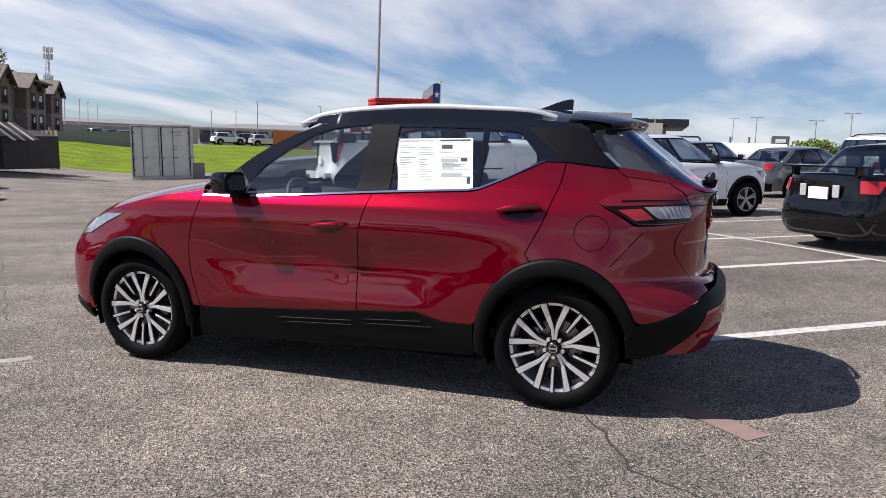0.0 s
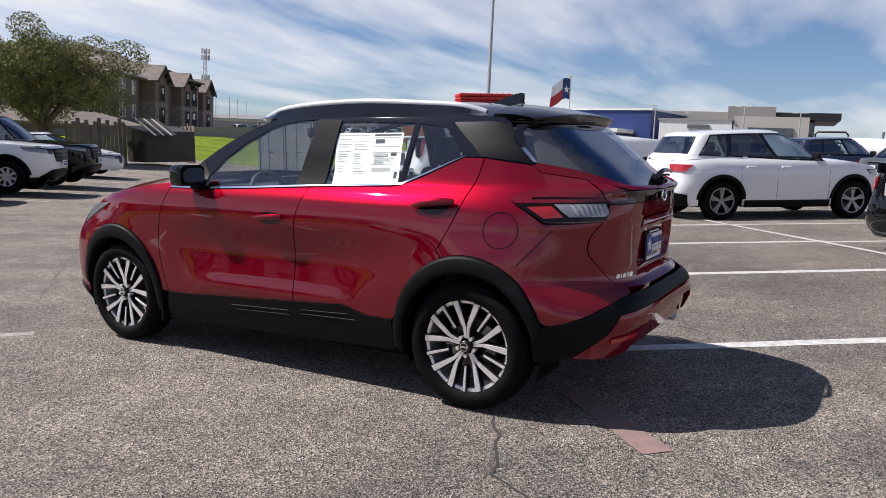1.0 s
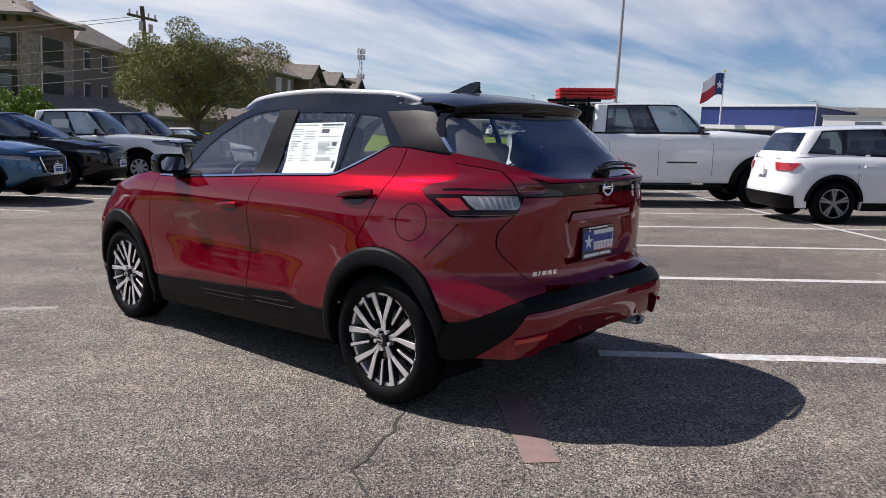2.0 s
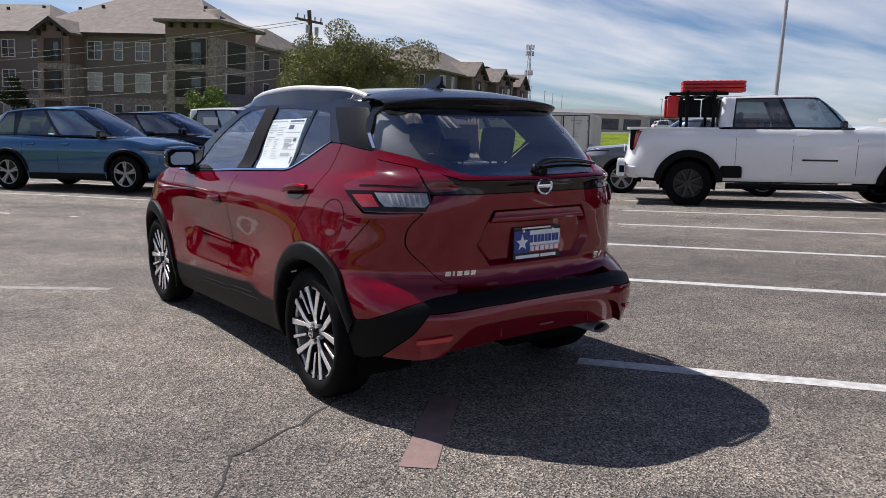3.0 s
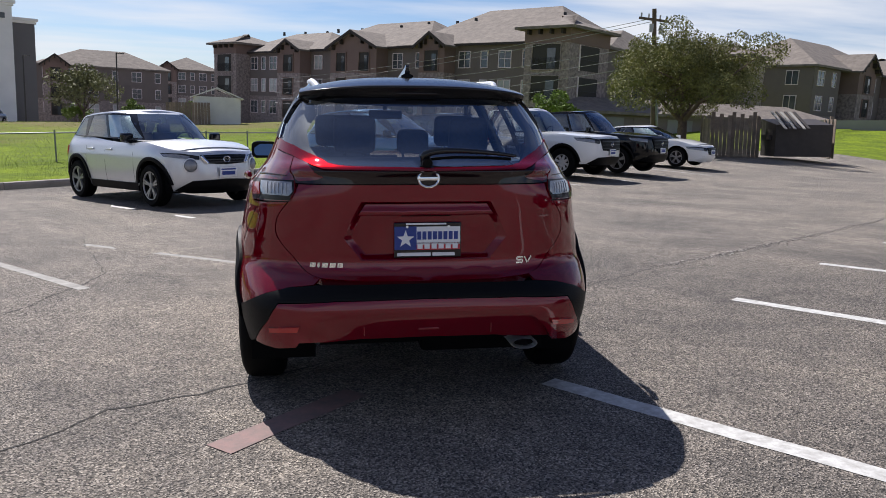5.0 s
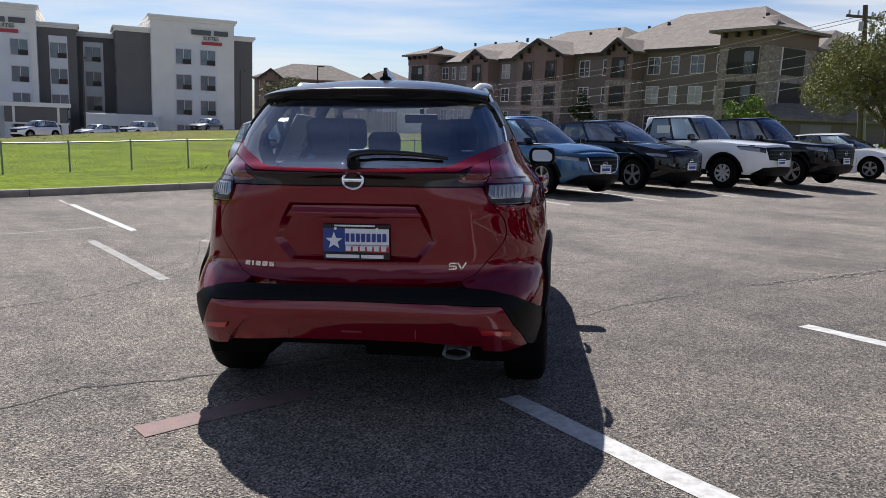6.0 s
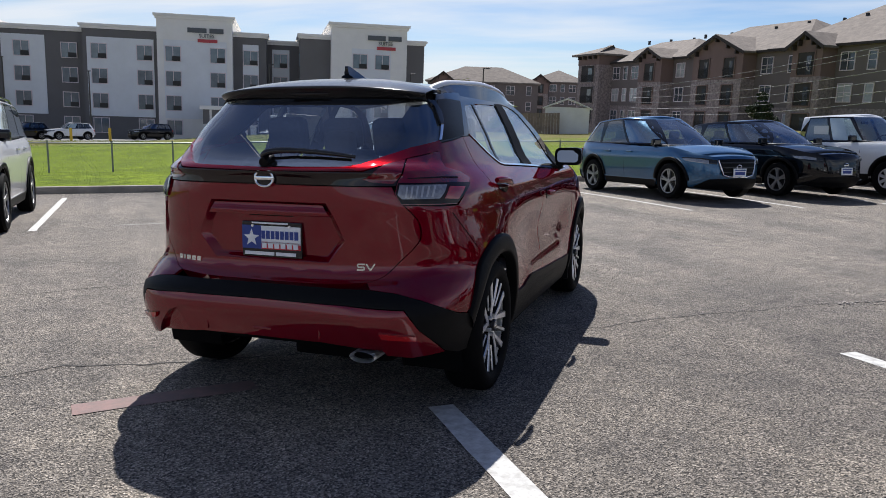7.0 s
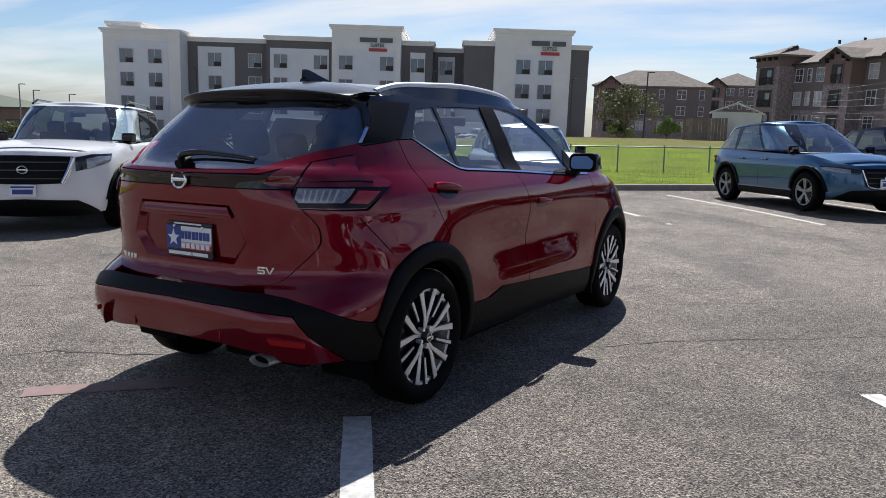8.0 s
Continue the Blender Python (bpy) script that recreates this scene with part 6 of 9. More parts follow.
    part("dashboard", boxes(((0, a0 - 0.16, belt - 0.02), (hw * 1.56, 0.40, 0.13)), bevel=0.05), TRIM, root)
    for y, xs, w_ in ((a0 - 1.12, (-hw * 0.42, hw * 0.42), 0.46), (max(r0 + 0.50, a0 - 2.05), (-hw * 0.42, hw * 0.42), 0.5)):
        for x in xs:
            st = part("seat", boxes(((x, y, belt + 0.02), (w_, 0.13, 0.30)), bevel=0.05), CLOTH, root)
            part("headrest", boxes(((x, y - 0.03, belt + 0.25), (0.25, 0.09, 0.17)), bevel=0.04), CLOTH, st)
    bm = bmesh.new()
    m_ = Matrix.Translation((-hw * 0.42, a0 - 0.48, belt + 0.02)) @ Matrix.Rotation(radians(65), 4, "X")
    tube(bm, [m_ @ Vector((0.18 * math.cos(2 * math.pi * k / 20), 0.18 * math.sin(2 * math.pi * k / 20), 0)) for k in range(20)], 0.014, 6, True)
    part("steering_wheel", bm, TRIM, root)
    part("inside_mirror", boxes(((0, a1 + 0.02, roof - 0.20), (0.22, 0.03, 0.06)), bevel=0.01), TRIM, root)
    # skirts, arches, doors
    if arch_trim:
        for cy in (0, wb):
            ra = wr + 0.075
            arc = lambda r_: [body.side(cy - r_ * math.cos(radians(4 + 172 * k / 16)), wr + r_ * math.sin(radians(4 + 172 * k / 16))) for k in range(17)]
            s = ribbon(body, arc(ra + flare), arc(ra - 0.01), 0.006 + flare * 0.25, 3, 0.03)
            part("arch_trim", s, trim, root)
            part("arch_trim", s.mirrored(), trim, root)
    y1, y2 = wr + 0.11, wb - wr - 0.11
    s = sheet(body, [body.side(*p) for p in ((y1, zlo - 0.03), (y2, zlo - 0.03), (y2, zlo + skirt), (y1, zlo + skirt))], off=0.01, step=0.3, lip=0.03)
    part("sill", s, lower, root)
    part("sill", s.mirrored(), lower, root)
    ym = (cuts[len(cuts) // 2] if len(cuts) < 2 else cuts[-1])
    for y in (a0 - 0.02 + 0.05, ym, max(0.36, fa[1] + 0.1) if len(pillars) > 0 else ym):
        z1 = zlo + skirt if y > wr + 0.1 else wr + 0.3
        s = sheet(body, [body.side(y, z1), body.side(y + 0.008, z1), body.side(y + 0.008, zt(y) - 0.01), body.side(y, zt(y) - 0.01)], off=0.002, step=0.2, lip=0.0)
        part("door_gap", s, DARK, root)
        part("door_gap", s.mirrored(), DARK, root)
    for y in (ym + 0.17, max(0.42, fa[1] + 0.12) + 0.13):
        zz = belt - 0.11
        x = body.at(*body.side(y, zz))[0]
        for sg in (1, -1):
            part("door_handle", boxes(((sg * (x - 0.015), y, zz), (0.03, 0.19, 0.032)), bevel=0.01), paint, root)
    # mirrors
    x = cab_.at(*cab_.side(a0 - 0.28, w0))[0]
    for sg in (1, -1):
        bm = boxes(((sg * (x - 0.14), a0 - 0.22, belt + 0.09), (0.20, 0.10, 0.15)), bevel=0.035)
        box(bm, (sg * (x - 0.04), a0 - 0.22, belt + 0.03), (0.12, 0.05, 0.04))
        part("door_mirror", bm, GLOSS_BLACK if trim is PLASTIC else paint, root)
    # front
    gw, gh = grille
    zg = nose - 0.05
    s = sheet(body, [body.nose(-0.001, zg), body.nose(-gw, zg - 0.01), body.nose(-gw * 0.82, zg - gh), body.nose(-0.001, zg - gh - 0.02)], off=0.02, step=0.07, lip=0.03)
    gr = part("grille", s.both(), grille_mat or PLASTIC, root)
    yg = body.at(*body.nose(-0.001, zg - gh / 2))[1] + 0.03
    bm = bmesh.new()
    tube(bm, [(0.058 * math.cos(2 * math.pi * k / 20), yg, zg - gh / 2 + 0.046 * math.sin(2 * math.pi * k / 20)) for k in range(20)], 0.008, 6, True)
    box(bm, (0, yg, zg - gh / 2), (0.11, 0.012, 0.016))
    part("badge", bm, CHROME, gr)
    for k in range(3):
        s = sheet(body, [body.nose(-0.001, zg - gh * (0.2 + 0.3 * k)), body.nose(-gw * 0.9, zg - gh * (0.2 + 0.3 * k)), body.nose(-gw * 0.9, zg - gh * (0.2 + 0.3 * k) - 0.016), body.nose(-0.001, zg - gh * (0.2 + 0.3 * k) - 0.016)], off=0.03, step=0.1, lip=0.012)
        part("grille_bar", s.both(), ALLOY_DARK, gr)
    poly = [body.nose(-gw - 0.02, zg - 0.02), body.nose(-gw - 0.03, zg - lamp_h)] + [body.side(wb + fo * 0.62 - lamp_w * 0.5, zg - lamp_h * 0.35), body.side(wb + fo * 0.55 - lamp_w * 0.6, zg + 0.03), body.side(wb + fo * 0.70, zg + 0.02)]
    s = sheet(body, poly, off=0.018, step=0.07, lip=0.03)
    for q in (s, s.mirrored()):
        part("headlamp", q, SMOKED, root)
    poly2 = [((a * 0.75 + poly[2][0] * 0.25), (b * 0.75 + (zg - lamp_h * 0.5) * 0.25)) for a, b in poly]
    s = sheet(body, poly2, off=0.024, step=0.07, lip=0.008)
    for q in (s, s.mirrored()):
        part("lamp_lens", q, LENS_CLEAR, root)
    s = sheet(body, [body.nose(-0.001, zlo + 0.19), body.nose(-hw * 0.62, zlo + 0.17), body.nose(-hw * 0.8, zlo + 0.02), body.nose(-hw * 0.6, zlo - 0.02), body.nose(-0.001, zlo - 0.03)], off=0.02, step=0.08, lip=0.03)
    part("front_bumper", s.both(), lower, root)
    # rear
    th, tw = tail
    zt_ = deck - 0.06
    poly = [body.back(-hw * 0.93 + tw, zt_), body.side(-ro + 0.34, zt_ - 0.01), body.side(-ro + 0.22, zt_ - th), body.back(-hw * 0.90 + tw * 0.8, zt_ - th)]
    s = sheet(body, poly, off=0.018, step=0.07, lip=0.03)
    for q in (s, s.mirrored()):
        part("tail_lamp", q, TAIL_RED, root)
    s = sheet(body, [(body.u_rear, zlo + 0.24), body.back(-hw * 0.7, zlo + 0.24), body.side(-ro + 0.25, zlo + 0.2), body.side(-ro + 0.3, zlo), (body.u_rear, zlo)], off=0.02, step=0.08, lip=0.03)
    part("rear_bumper", s.both(), lower, root)
    if plate:
        yb = body.at(body.u_rear, zlo + 0.45)[1]
        part("number_plate", boxes(((0, yb - 0.034, deck - th - 0.07), (0.31, 0.02, 0.155)), bevel=0.004), WHITE_PLASTIC, root)
        yb = body.at(body.u_front, zlo + 0.3)[1]
        pl = part("number_plate", boxes(((0, yb + 0.04, zlo + 0.30), (0.31, 0.02, 0.155)), bevel=0.004), WHITE_PLASTIC, root)
        part("plate_print", boxes(((0, yb + 0.051, zlo + 0.285), (0.24, 0.003, 0.06)), ((0, yb + 0.051, zlo + 0.345), (0.27, 0.003, 0.022))), BLUE_INK, pl)
    if rails:
        for sg in (1, -1):
            bm = bmesh.new()
            tube(bm, [(sg * hw * 0.70, a1 - 0.1, roof - 0.03), (sg * hw * 0.70, a1 - 0.3, roof + 0.03), (sg * hw * 0.70, r1 + 0.5, roof + 0.03), (sg * hw * 0.70, r1 + 0.25, roof - 0.03)], 0.018, 6)
            part("roof_rail", bm, rails, root)
    # the roof falls towards its ends
    if drop:
        ym_ = a1 - 0.3
        for ob in root.children:
            if ob.name.split(".")[0] in ("cabin", "roof", "side_window", "window_surround", "windscreen", "rear_window", "roof_rail"):
                for v in ob.data.vertices:
                    k = max(0.0, (ym_ - v.co.y) / (ym_ - r1)) if v.co.y < ym_ else 0.55 * (v.co.y - ym_) / 0.9
                    if v.co.z > belt:
                        v.co.z = belt + (v.co.z - belt) * (1 - drop * min(k, 1.3) ** 2)
    if chrome:
        line = [body.nose(-gw, zg - 0.03), body.nose(-gw * 0.9, zg - gh * 0.6), body.nose(-gw * 0.8, zg - gh), body.nose(-gw * 0.5, zg - gh - 0.03), body.nose(-0.02, zg - gh - 0.04)]
        line = [Vector(body.at(*q)) + body.normal(*q) * 0.03 for q in line]
        if chrome == 2:
            line = line[:3]
        for sg in (1, -1):
            bm = bmesh.new()
            tube(bm, [(p_.x * sg, p_.y, p_.z) for p_ in line], 0.014 if chrome == 1 else 0.032, 8)
            part("grille_trim", bm, CHROME, gr, "", 50)
    # wheels and what is dark under the body
    for y in (0, wb):
        plain_wheel(root, pose(-hw + 0.10, y, wr), wr, 0.23, rim, rim_mat, spokes, twin)
        plain_wheel(root, pose(hw - 0.10, y, wr, 0, 0, 180), wr, 0.23, rim, rim_mat, spokes, twin)
        bm = bmesh.new()
        for sg in (1, -1):
            arc = [(y + (wr + 0.08) * math.cos(radians(-15 + 210 * k / 12)), wr + (wr + 0.08) * math.sin(radians(-15 + 210 * k / 12))) for k in range(13)]
            a_ = [bm.verts.new((sg * hw * 0.97, p, q)) for p, q in arc]
            b_ = [bm.verts.new((sg * hw * 0.5, p, q)) for p, q in arc]
            for i in range(12):
                bm.faces.new((a_[i], a_[i + 1], b_[i + 1], b_[i]))
            bm.faces.new(b_)
        part("wheel_housing", bm, DARK, root)
    part("underbody", boxes(((0, wb / 2, zlo + 0.03), (hw * 1.7, wb - 2 * wr - 0.2, 0.06)), ((0, wb / 2, zlo + 0.1), (hw * 0.95, wb + fo + ro - 0.4, 0.05))), DARK, root)
    return root


HEAD = math.degrees(math.atan2(-D.x, D.y))


def park(x, y, wb, half, near="right", turn=0.0):
    """The pose of a vehicle whose near rear wheel stands at x, y and that faces along the stalls."""
    q = P * (half if near == "right" else -half)
    return on_ground(x + q.x, y + q.y, HEAD + turn)


def by_front(x, y, wb, half, near="right", turn=0.0):
    return park(x - D.x * wb, y - D.y * wb, wb, half, near, turn)


SUV = dict(wb=2.70, fo=0.93, ro=0.92, hw=0.92, wr=0.36, belt=1.06, hood=1.07, nose=0.93, roof=1.67, a0=2.12, a1=1.32, r1=-0.42, r0=-0.74, pillars=(0.24, 0.60))
vehicle("blue_crossover", "metallic blue crossover with black lower trim parked by the kerb", "car", by_front(1.30, 12.40, 2.70, 0.78), BLUE_PAINT, **{**SUV, "grille": (0.44, 0.30), "belt": 1.03, "hood": 1.04, "nose": 0.86, "wb": 2.70, "fo": 0.93, "ro": 0.92, "hw": 0.92, "wr": 0.358, "a0": 2.36, "a1": 1.18, "r1": -0.28, "r0": -0.85, "rise": 0.09, "roof": 1.69, "drop": 0.16, "chrome": 1, "lamp_h": 0.10})
vehicle("silver_crossover", "small silver crossover with bulging lamps parked by the kerb", "car", by_front(-3.12, 8.78, 2.53, 0.76), SILVER_PAINT,
        **{**SUV, "wb": 2.53, "fo": 0.82, "ro": 0.76, "hw": 0.88, "wr": 0.335, "belt": 1.0, "hood": 1.03, "nose": 0.88, "roof": 1.57, "a0": 1.98, "a1": 1.2, "r1": -0.2, "r0": -0.66, "rise": 0.14, "grille": (0.42, 0.13), "drop": 0.18, "lamp_h": 0.07, "chrome": 2})
sil = [o for o in bpy.data.objects if o.name == "silver_crossover"][0]
for sg in (1, -1):
    bm = bmesh.new()
    revolve(bm, [(0.001, 0.055), (0.05, 0.048), (0.085, 0.03), (0.10, 0.0), (0.001, 0.0)], 24)
    bmesh.ops.recalc_face_normals(bm, faces=bm.faces)
    rl = part("round_lamp", bm, LENS_CLEAR, sil, "", 40, pose(sg * 0.57, 3.225, 0.67, 0, 0, 90 - sg * 28))
    bm = bmesh.new()
    revolve(bm, [(0.10, 0.015), (0.118, 0.01), (0.12, -0.03), (0.098, -0.03)], 24)
    bmesh.ops.recalc_face_normals(bm, faces=bm.faces)
    part("lamp_ring", bm, SILVER_PAINT, rl, "", 40)
vehicle("black_crossover", "black electric crossover with a closed nose parked by the kerb", "car", by_front(3.45, 14.3, 2.78, 0.80), BLACK_PAINT,
        **{**SUV, "wb": 2.78, "roof": 1.66, "belt": 1.08, "hood": 1.06, "nose": 0.90, "a0": 2.45, "a1": 1.35, "r1": -0.25, "r0": -0.8, "grille": (0.5, 0.34), "drop": 0.16, "grille_mat": GLOSS_BLACK, "lamp_h": 0.08})
TRUCK = dict(wb=3.2, fo=0.95, ro=1.2, hw=0.93, wr=0.385, belt=1.16, hood=1.16, nose=1.06, roof=1.83, a0=2.42, a1=1.75, r1=0.55, r0=0.50, deck=1.13, pillars=(0.5,), rise=0.0, sill=0.36, drop=0.04, n_f=3.8)


def add_bed(root, spec, paint):
    """An open load bed behind the cab of a pick-up."""
    hw, ro, r0, z = spec["hw"], spec["ro"], spec["r0"], spec["deck"]
    y0, y1 = -ro + 0.14, r0 - 0.02
    part("load_bed", boxes(((0, (y0 + y1) / 2, z - 0.42), (hw * 1.6, y1 - y0, 0.05)), ((hw * 0.80, (y0 + y1) / 2, z - 0.2), (0.04, y1 - y0, 0.44)), ((-hw * 0.80, (y0 + y1) / 2, z - 0.2), (0.04, y1 - y0, 0.44)),
                           ((0, y0, z - 0.2), (hw * 1.6, 0.04, 0.44)), ((0, y1, z - 0.2), (hw * 1.6, 0.04, 0.44))), PLASTIC, root)
    for sg in (1, -1):
        part("bed_rail", boxes(((sg * hw * 0.87, (y0 + y1) / 2, z - 0.01), (hw * 0.15, y1 - y0 + 0.1, 0.05)), bevel=0.015), paint, root)
    part("tailgate_cap", boxes(((0, -ro + 0.10, z - 0.01), (hw * 1.6, 0.09, 0.05)), bevel=0.015), paint, root)


def pickup(name, label, m, paint, **over):
    spec = {**TRUCK, **over}
    root = vehicle(name, label, "pickup truck", m, paint, bed=True, **spec)
    add_bed(root, spec, paint)
    return root


front_truck = pickup("white_pickup", "white mid-size pickup truck with black grille parked by the kerb", by_front(5.8, 15.45, 3.2, 0.80), WHITE_PAINT, grille=(0.52, 0.30), rim_mat=SILVER, spokes=8, twin=False, rim=0.56)
pickup("black_pickup", "black pickup truck parked between two white vehicles", by_front(8.05, 17.3, 3.2, 0.80), BLACK_PAINT, grille=(0.52, 0.30))
SEDAN = dict(wb=2.71, fo=0.93, ro=1.0, hw=0.905, wr=0.33, belt=0.93, hood=0.92, nose=0.72, roof=1.445, a0=2.25, a1=1.25, r1=-0.02, r0=-0.62, deck=1.02, pillars=(0.24, 0.56), sill=0.2, trim=GLOSS_BLACK, arch_trim=False, rise=0.06)
vehicle("white_sedan", "white compact sedan with dark alloy wheels", "car", by_front(11.74, 21.19, 2.71, 0.79), WHITE_PAINT, **{**SEDAN, "lower": WHITE_PAINT, "grille": (0.34, 0.24)})
vehicle("white_family_suv", "large white three-row crossover with a black grille", "car", by_front(-6.72, 3.72, 2.90, 0.84, "left"), WHITE_PAINT,
        **{**SUV, "wb": 2.90, "fo": 0.98, "ro": 1.12, "hw": 0.97, "wr": 0.38, "belt": 1.14, "hood": 1.16, "nose": 1.04, "roof": 1.77, "a0": 2.34, "a1": 1.42, "r1": -0.75, "r0": -0.98, "pillars": (0.3, 0.62), "rails": GLOSS_BLACK, "grille": (0.56, 0.34), "lamp_h": 0.19, "chrome": 2, "drop": 0.06})
vehicle("white_crossover", "white crossover with red tail lamps and alloy wheels", "car", park(10.2, 0.86, 2.64, 0.79), WHITE_PAINT,
        **{**SUV, "wb": 2.64, "fo": 0.88, "ro": 0.88, "hw": 0.925, "wr": 0.35, "roof": 1.63, "belt": 1.06, "rise": 0.10, "tail": (0.13, 0.42), "a0": 2.1, "a1": 1.25})
black_sedan = vehicle("black_sedan", "older black sedan with a rear wing and red lamps", "car", on_ground(7.05, -2.72, HEAD), BLACK_PAINT,
        **{**SEDAN, "wb": 2.54, "fo": 0.9, "ro": 1.06, "hw": 0.855, "wr": 0.31, "roof": 1.41, "belt": 0.9, "deck": 0.98, "lower": BLACK_PAINT, "tail": (0.16, 0.26), "a0": 2.05, "a1": 1.1, "r1": -0.05, "r0": -0.62})
bm = boxes(((0, -0.93, 1.09), (1.30, 0.20, 0.025)), ((0.5, -0.93, 1.03), (0.04, 0.12, 0.12)), ((-0.5, -0.93, 1.03), (0.04, 0.12, 0.12)), bevel=0.01)
part("rear_wing", bm, BLACK_PAINT, black_sedan)
part("lamp_strip", boxes(((0.26, -1.03, 0.78), (0.10, 0.02, 0.16)), bevel=0.01), ALLOY, black_sedan)
part("lamp_strip", boxes(((-0.26, -1.03, 0.78), (0.10, 0.02, 0.16)), bevel=0.01), ALLOY, black_sedan)
HD = dict(wb=4.0, fo=1.0, ro=1.25, hw=1.03, wr=0.45, belt=1.50, hood=1.55, nose=1.43, roof=2.18, a0=2.95, a1=2.25, r1=0.55, r0=0.50, deck=1.52, sill=0.54, grille=(0.62, 0.42), tail=(0.34, 0.14), rim_mat=ALLOY_DARK, spokes=8, twin=False, lower=WHITE_PAINT, rim=0.62, flare=0.13)
big = pickup("white_heavy_pickup", "lifted white heavy-duty pickup with black wheels and a rack of gear", park(10.2, 5.95, 4.0, 0.93), WHITE_PAINT, **HD)
part("step_bumper", boxes(((0.72, -1.29, 0.72), (0.56, 0.16, 0.30)), ((-0.72, -1.29, 0.72), (0.56, 0.16, 0.30)), ((0, -1.27, 0.66), (0.9, 0.14, 0.16)), bevel=0.03), WHITE_PAINT, big)
part("bumper_insert", boxes(((0.72, -1.372, 0.71), (0.36, 0.012, 0.14)), ((-0.72, -1.372, 0.71), (0.36, 0.012, 0.14)), ((1.003, -1.27, 0.71), (0.012, 0.10, 0.14)), bevel=0.004), PLASTIC, big)
part("sill_guard", boxes(((0.99, 0.78, 0.70), (0.06, 0.42, 0.26)), bevel=0.05), PLASTIC, big)
part("side_step", rods(((1.0, 0.7, 0.42), (1.0, 3.2, 0.42), 0.06)), PLASTIC, big, "", 40)
part("side_step", rods(((-1.0, 0.7, 0.42), (-1.0, 3.2, 0.42), 0.06)), PLASTIC, big, "", 40)
part("print_bar", boxes(((1.034, 2.35, 0.93), (0.006, 0.62, 0.035))), ALLOY_DARK, big)
# rack, boxes and a red recovery board on the load bed
RK = 0.38
GZ = 0.26
for y in (0.30 + RK - 0.25, -0.45 + RK):
    for x in (-0.80, 0.80):
        part("rack_post", boxes(((x, y, 1.62 + GZ), (0.06, 0.06, 0.74)), bevel=0.01), PLASTIC, big)
for x in (-0.80, 0.80):
    part("rack_beam", boxes(((x, -0.05 + RK - 0.2, 1.92 + GZ), (0.06, 1.1, 0.06)), bevel=0.01), PLASTIC, big)
for y in (0.05 + RK, -0.2 + RK, -0.45 + RK):
    part("rack_beam", boxes(((0, y, 1.93 + GZ), (1.6, 0.06, 0.05)), bevel=0.01), PLASTIC, big)
GEAR_RED = material("gear_red", (0.55, 0.02, 0.02), 0.45, vary=0.15, scale=9)
for k in range(3):
    bm = bmesh.new()
    box(bm, (0.35 - 0.02 * k, 0.05 + RK, 2.0 + GZ + 0.075 * k), (0.62, 1.18, 0.065), 0.02, 2)
    for j in range(9):
        for i in range(3):
            box(bm, (0.14 + 0.2 * i, -0.45 + RK + 0.125 * j, 2.03 + GZ + 0.075 * k), (0.06, 0.05, 0.03), 0.01, 1)
    board = tagged(part("recovery_board", bm, GEAR_RED), "red moulded recovery board stacked on a truck rack", "recovery board", "boards on the rack")
    board.matrix_basis = big.matrix_basis.copy()
for y, x, s, mat, nm, lb in ((-0.12, 0.55, (0.34, 0.42, 0.34), PLASTIC, "gear_box", "black plastic gear box on a truck bed"), (0.27, 0.55, (0.36, 0.28, 0.36), PLASTIC, "gear_box", "black plastic gear box on a truck bed"), (-0.42, 0.6, (0.16, 0.24, 0.40), GEAR_RED, "fuel_can", "red fuel can strapped to a truck rack"), (-0.42, -0.5, (0.16, 0.24, 0.40), GEAR_RED, "fuel_can", "red fuel can strapped to a truck rack")):
    y += RK - 0.28
    bm = boxes(((x, y, 1.47 + GZ + s[2] / 2), s), ((x, y, 1.47 + GZ + s[2] + 0.02), (s[0] * 0.5, s[1] * 0.4, 0.04)), bevel=0.03)
    ob = tagged(part(nm, bm, mat, None, "", 50), lb, "gear")
    ob.matrix_basis = big.matrix_basis.copy()
pickup("grey_pickup", "grey pickup truck seen past a white truck's tail", on_ground(14.6, 7.2, HEAD + 180), GREY_PAINT, lamp_h=0.2)
vehicle("white_work_truck", "white truck parked behind a crossover", "car", park(21.5, 10.5, 2.7, 0.8), WHITE_PAINT, **{**SUV, "roof": 1.75, "belt": 1.1})
vehicle("navy_crossover", "dark blue crossover parked in the far row", "car", park(22.5, 0.2, 2.7, 0.8), NAVY_PAINT, **SUV)
vehicle("grey_sedan", "dark grey sedan with its tail to the aisle", "car", park(19.0, -2.6, 2.8, 0.8), GREY_PAINT, **SEDAN)
vehicle("white_wagon", "white boxy crossover in the far row", "car", park(17.5, -5.0, 2.7, 0.8), WHITE_PAINT, **{**SUV, "roof": 1.74, "belt": 1.1, "rails": GLOSS_BLACK})
# paper in the white pick-up's window
part("window_sticker", boxes(((0.80, 1.25, 1.42), (0.006, 0.42, 0.26))), PAPER, front_truck, "white paper sheet in the window")

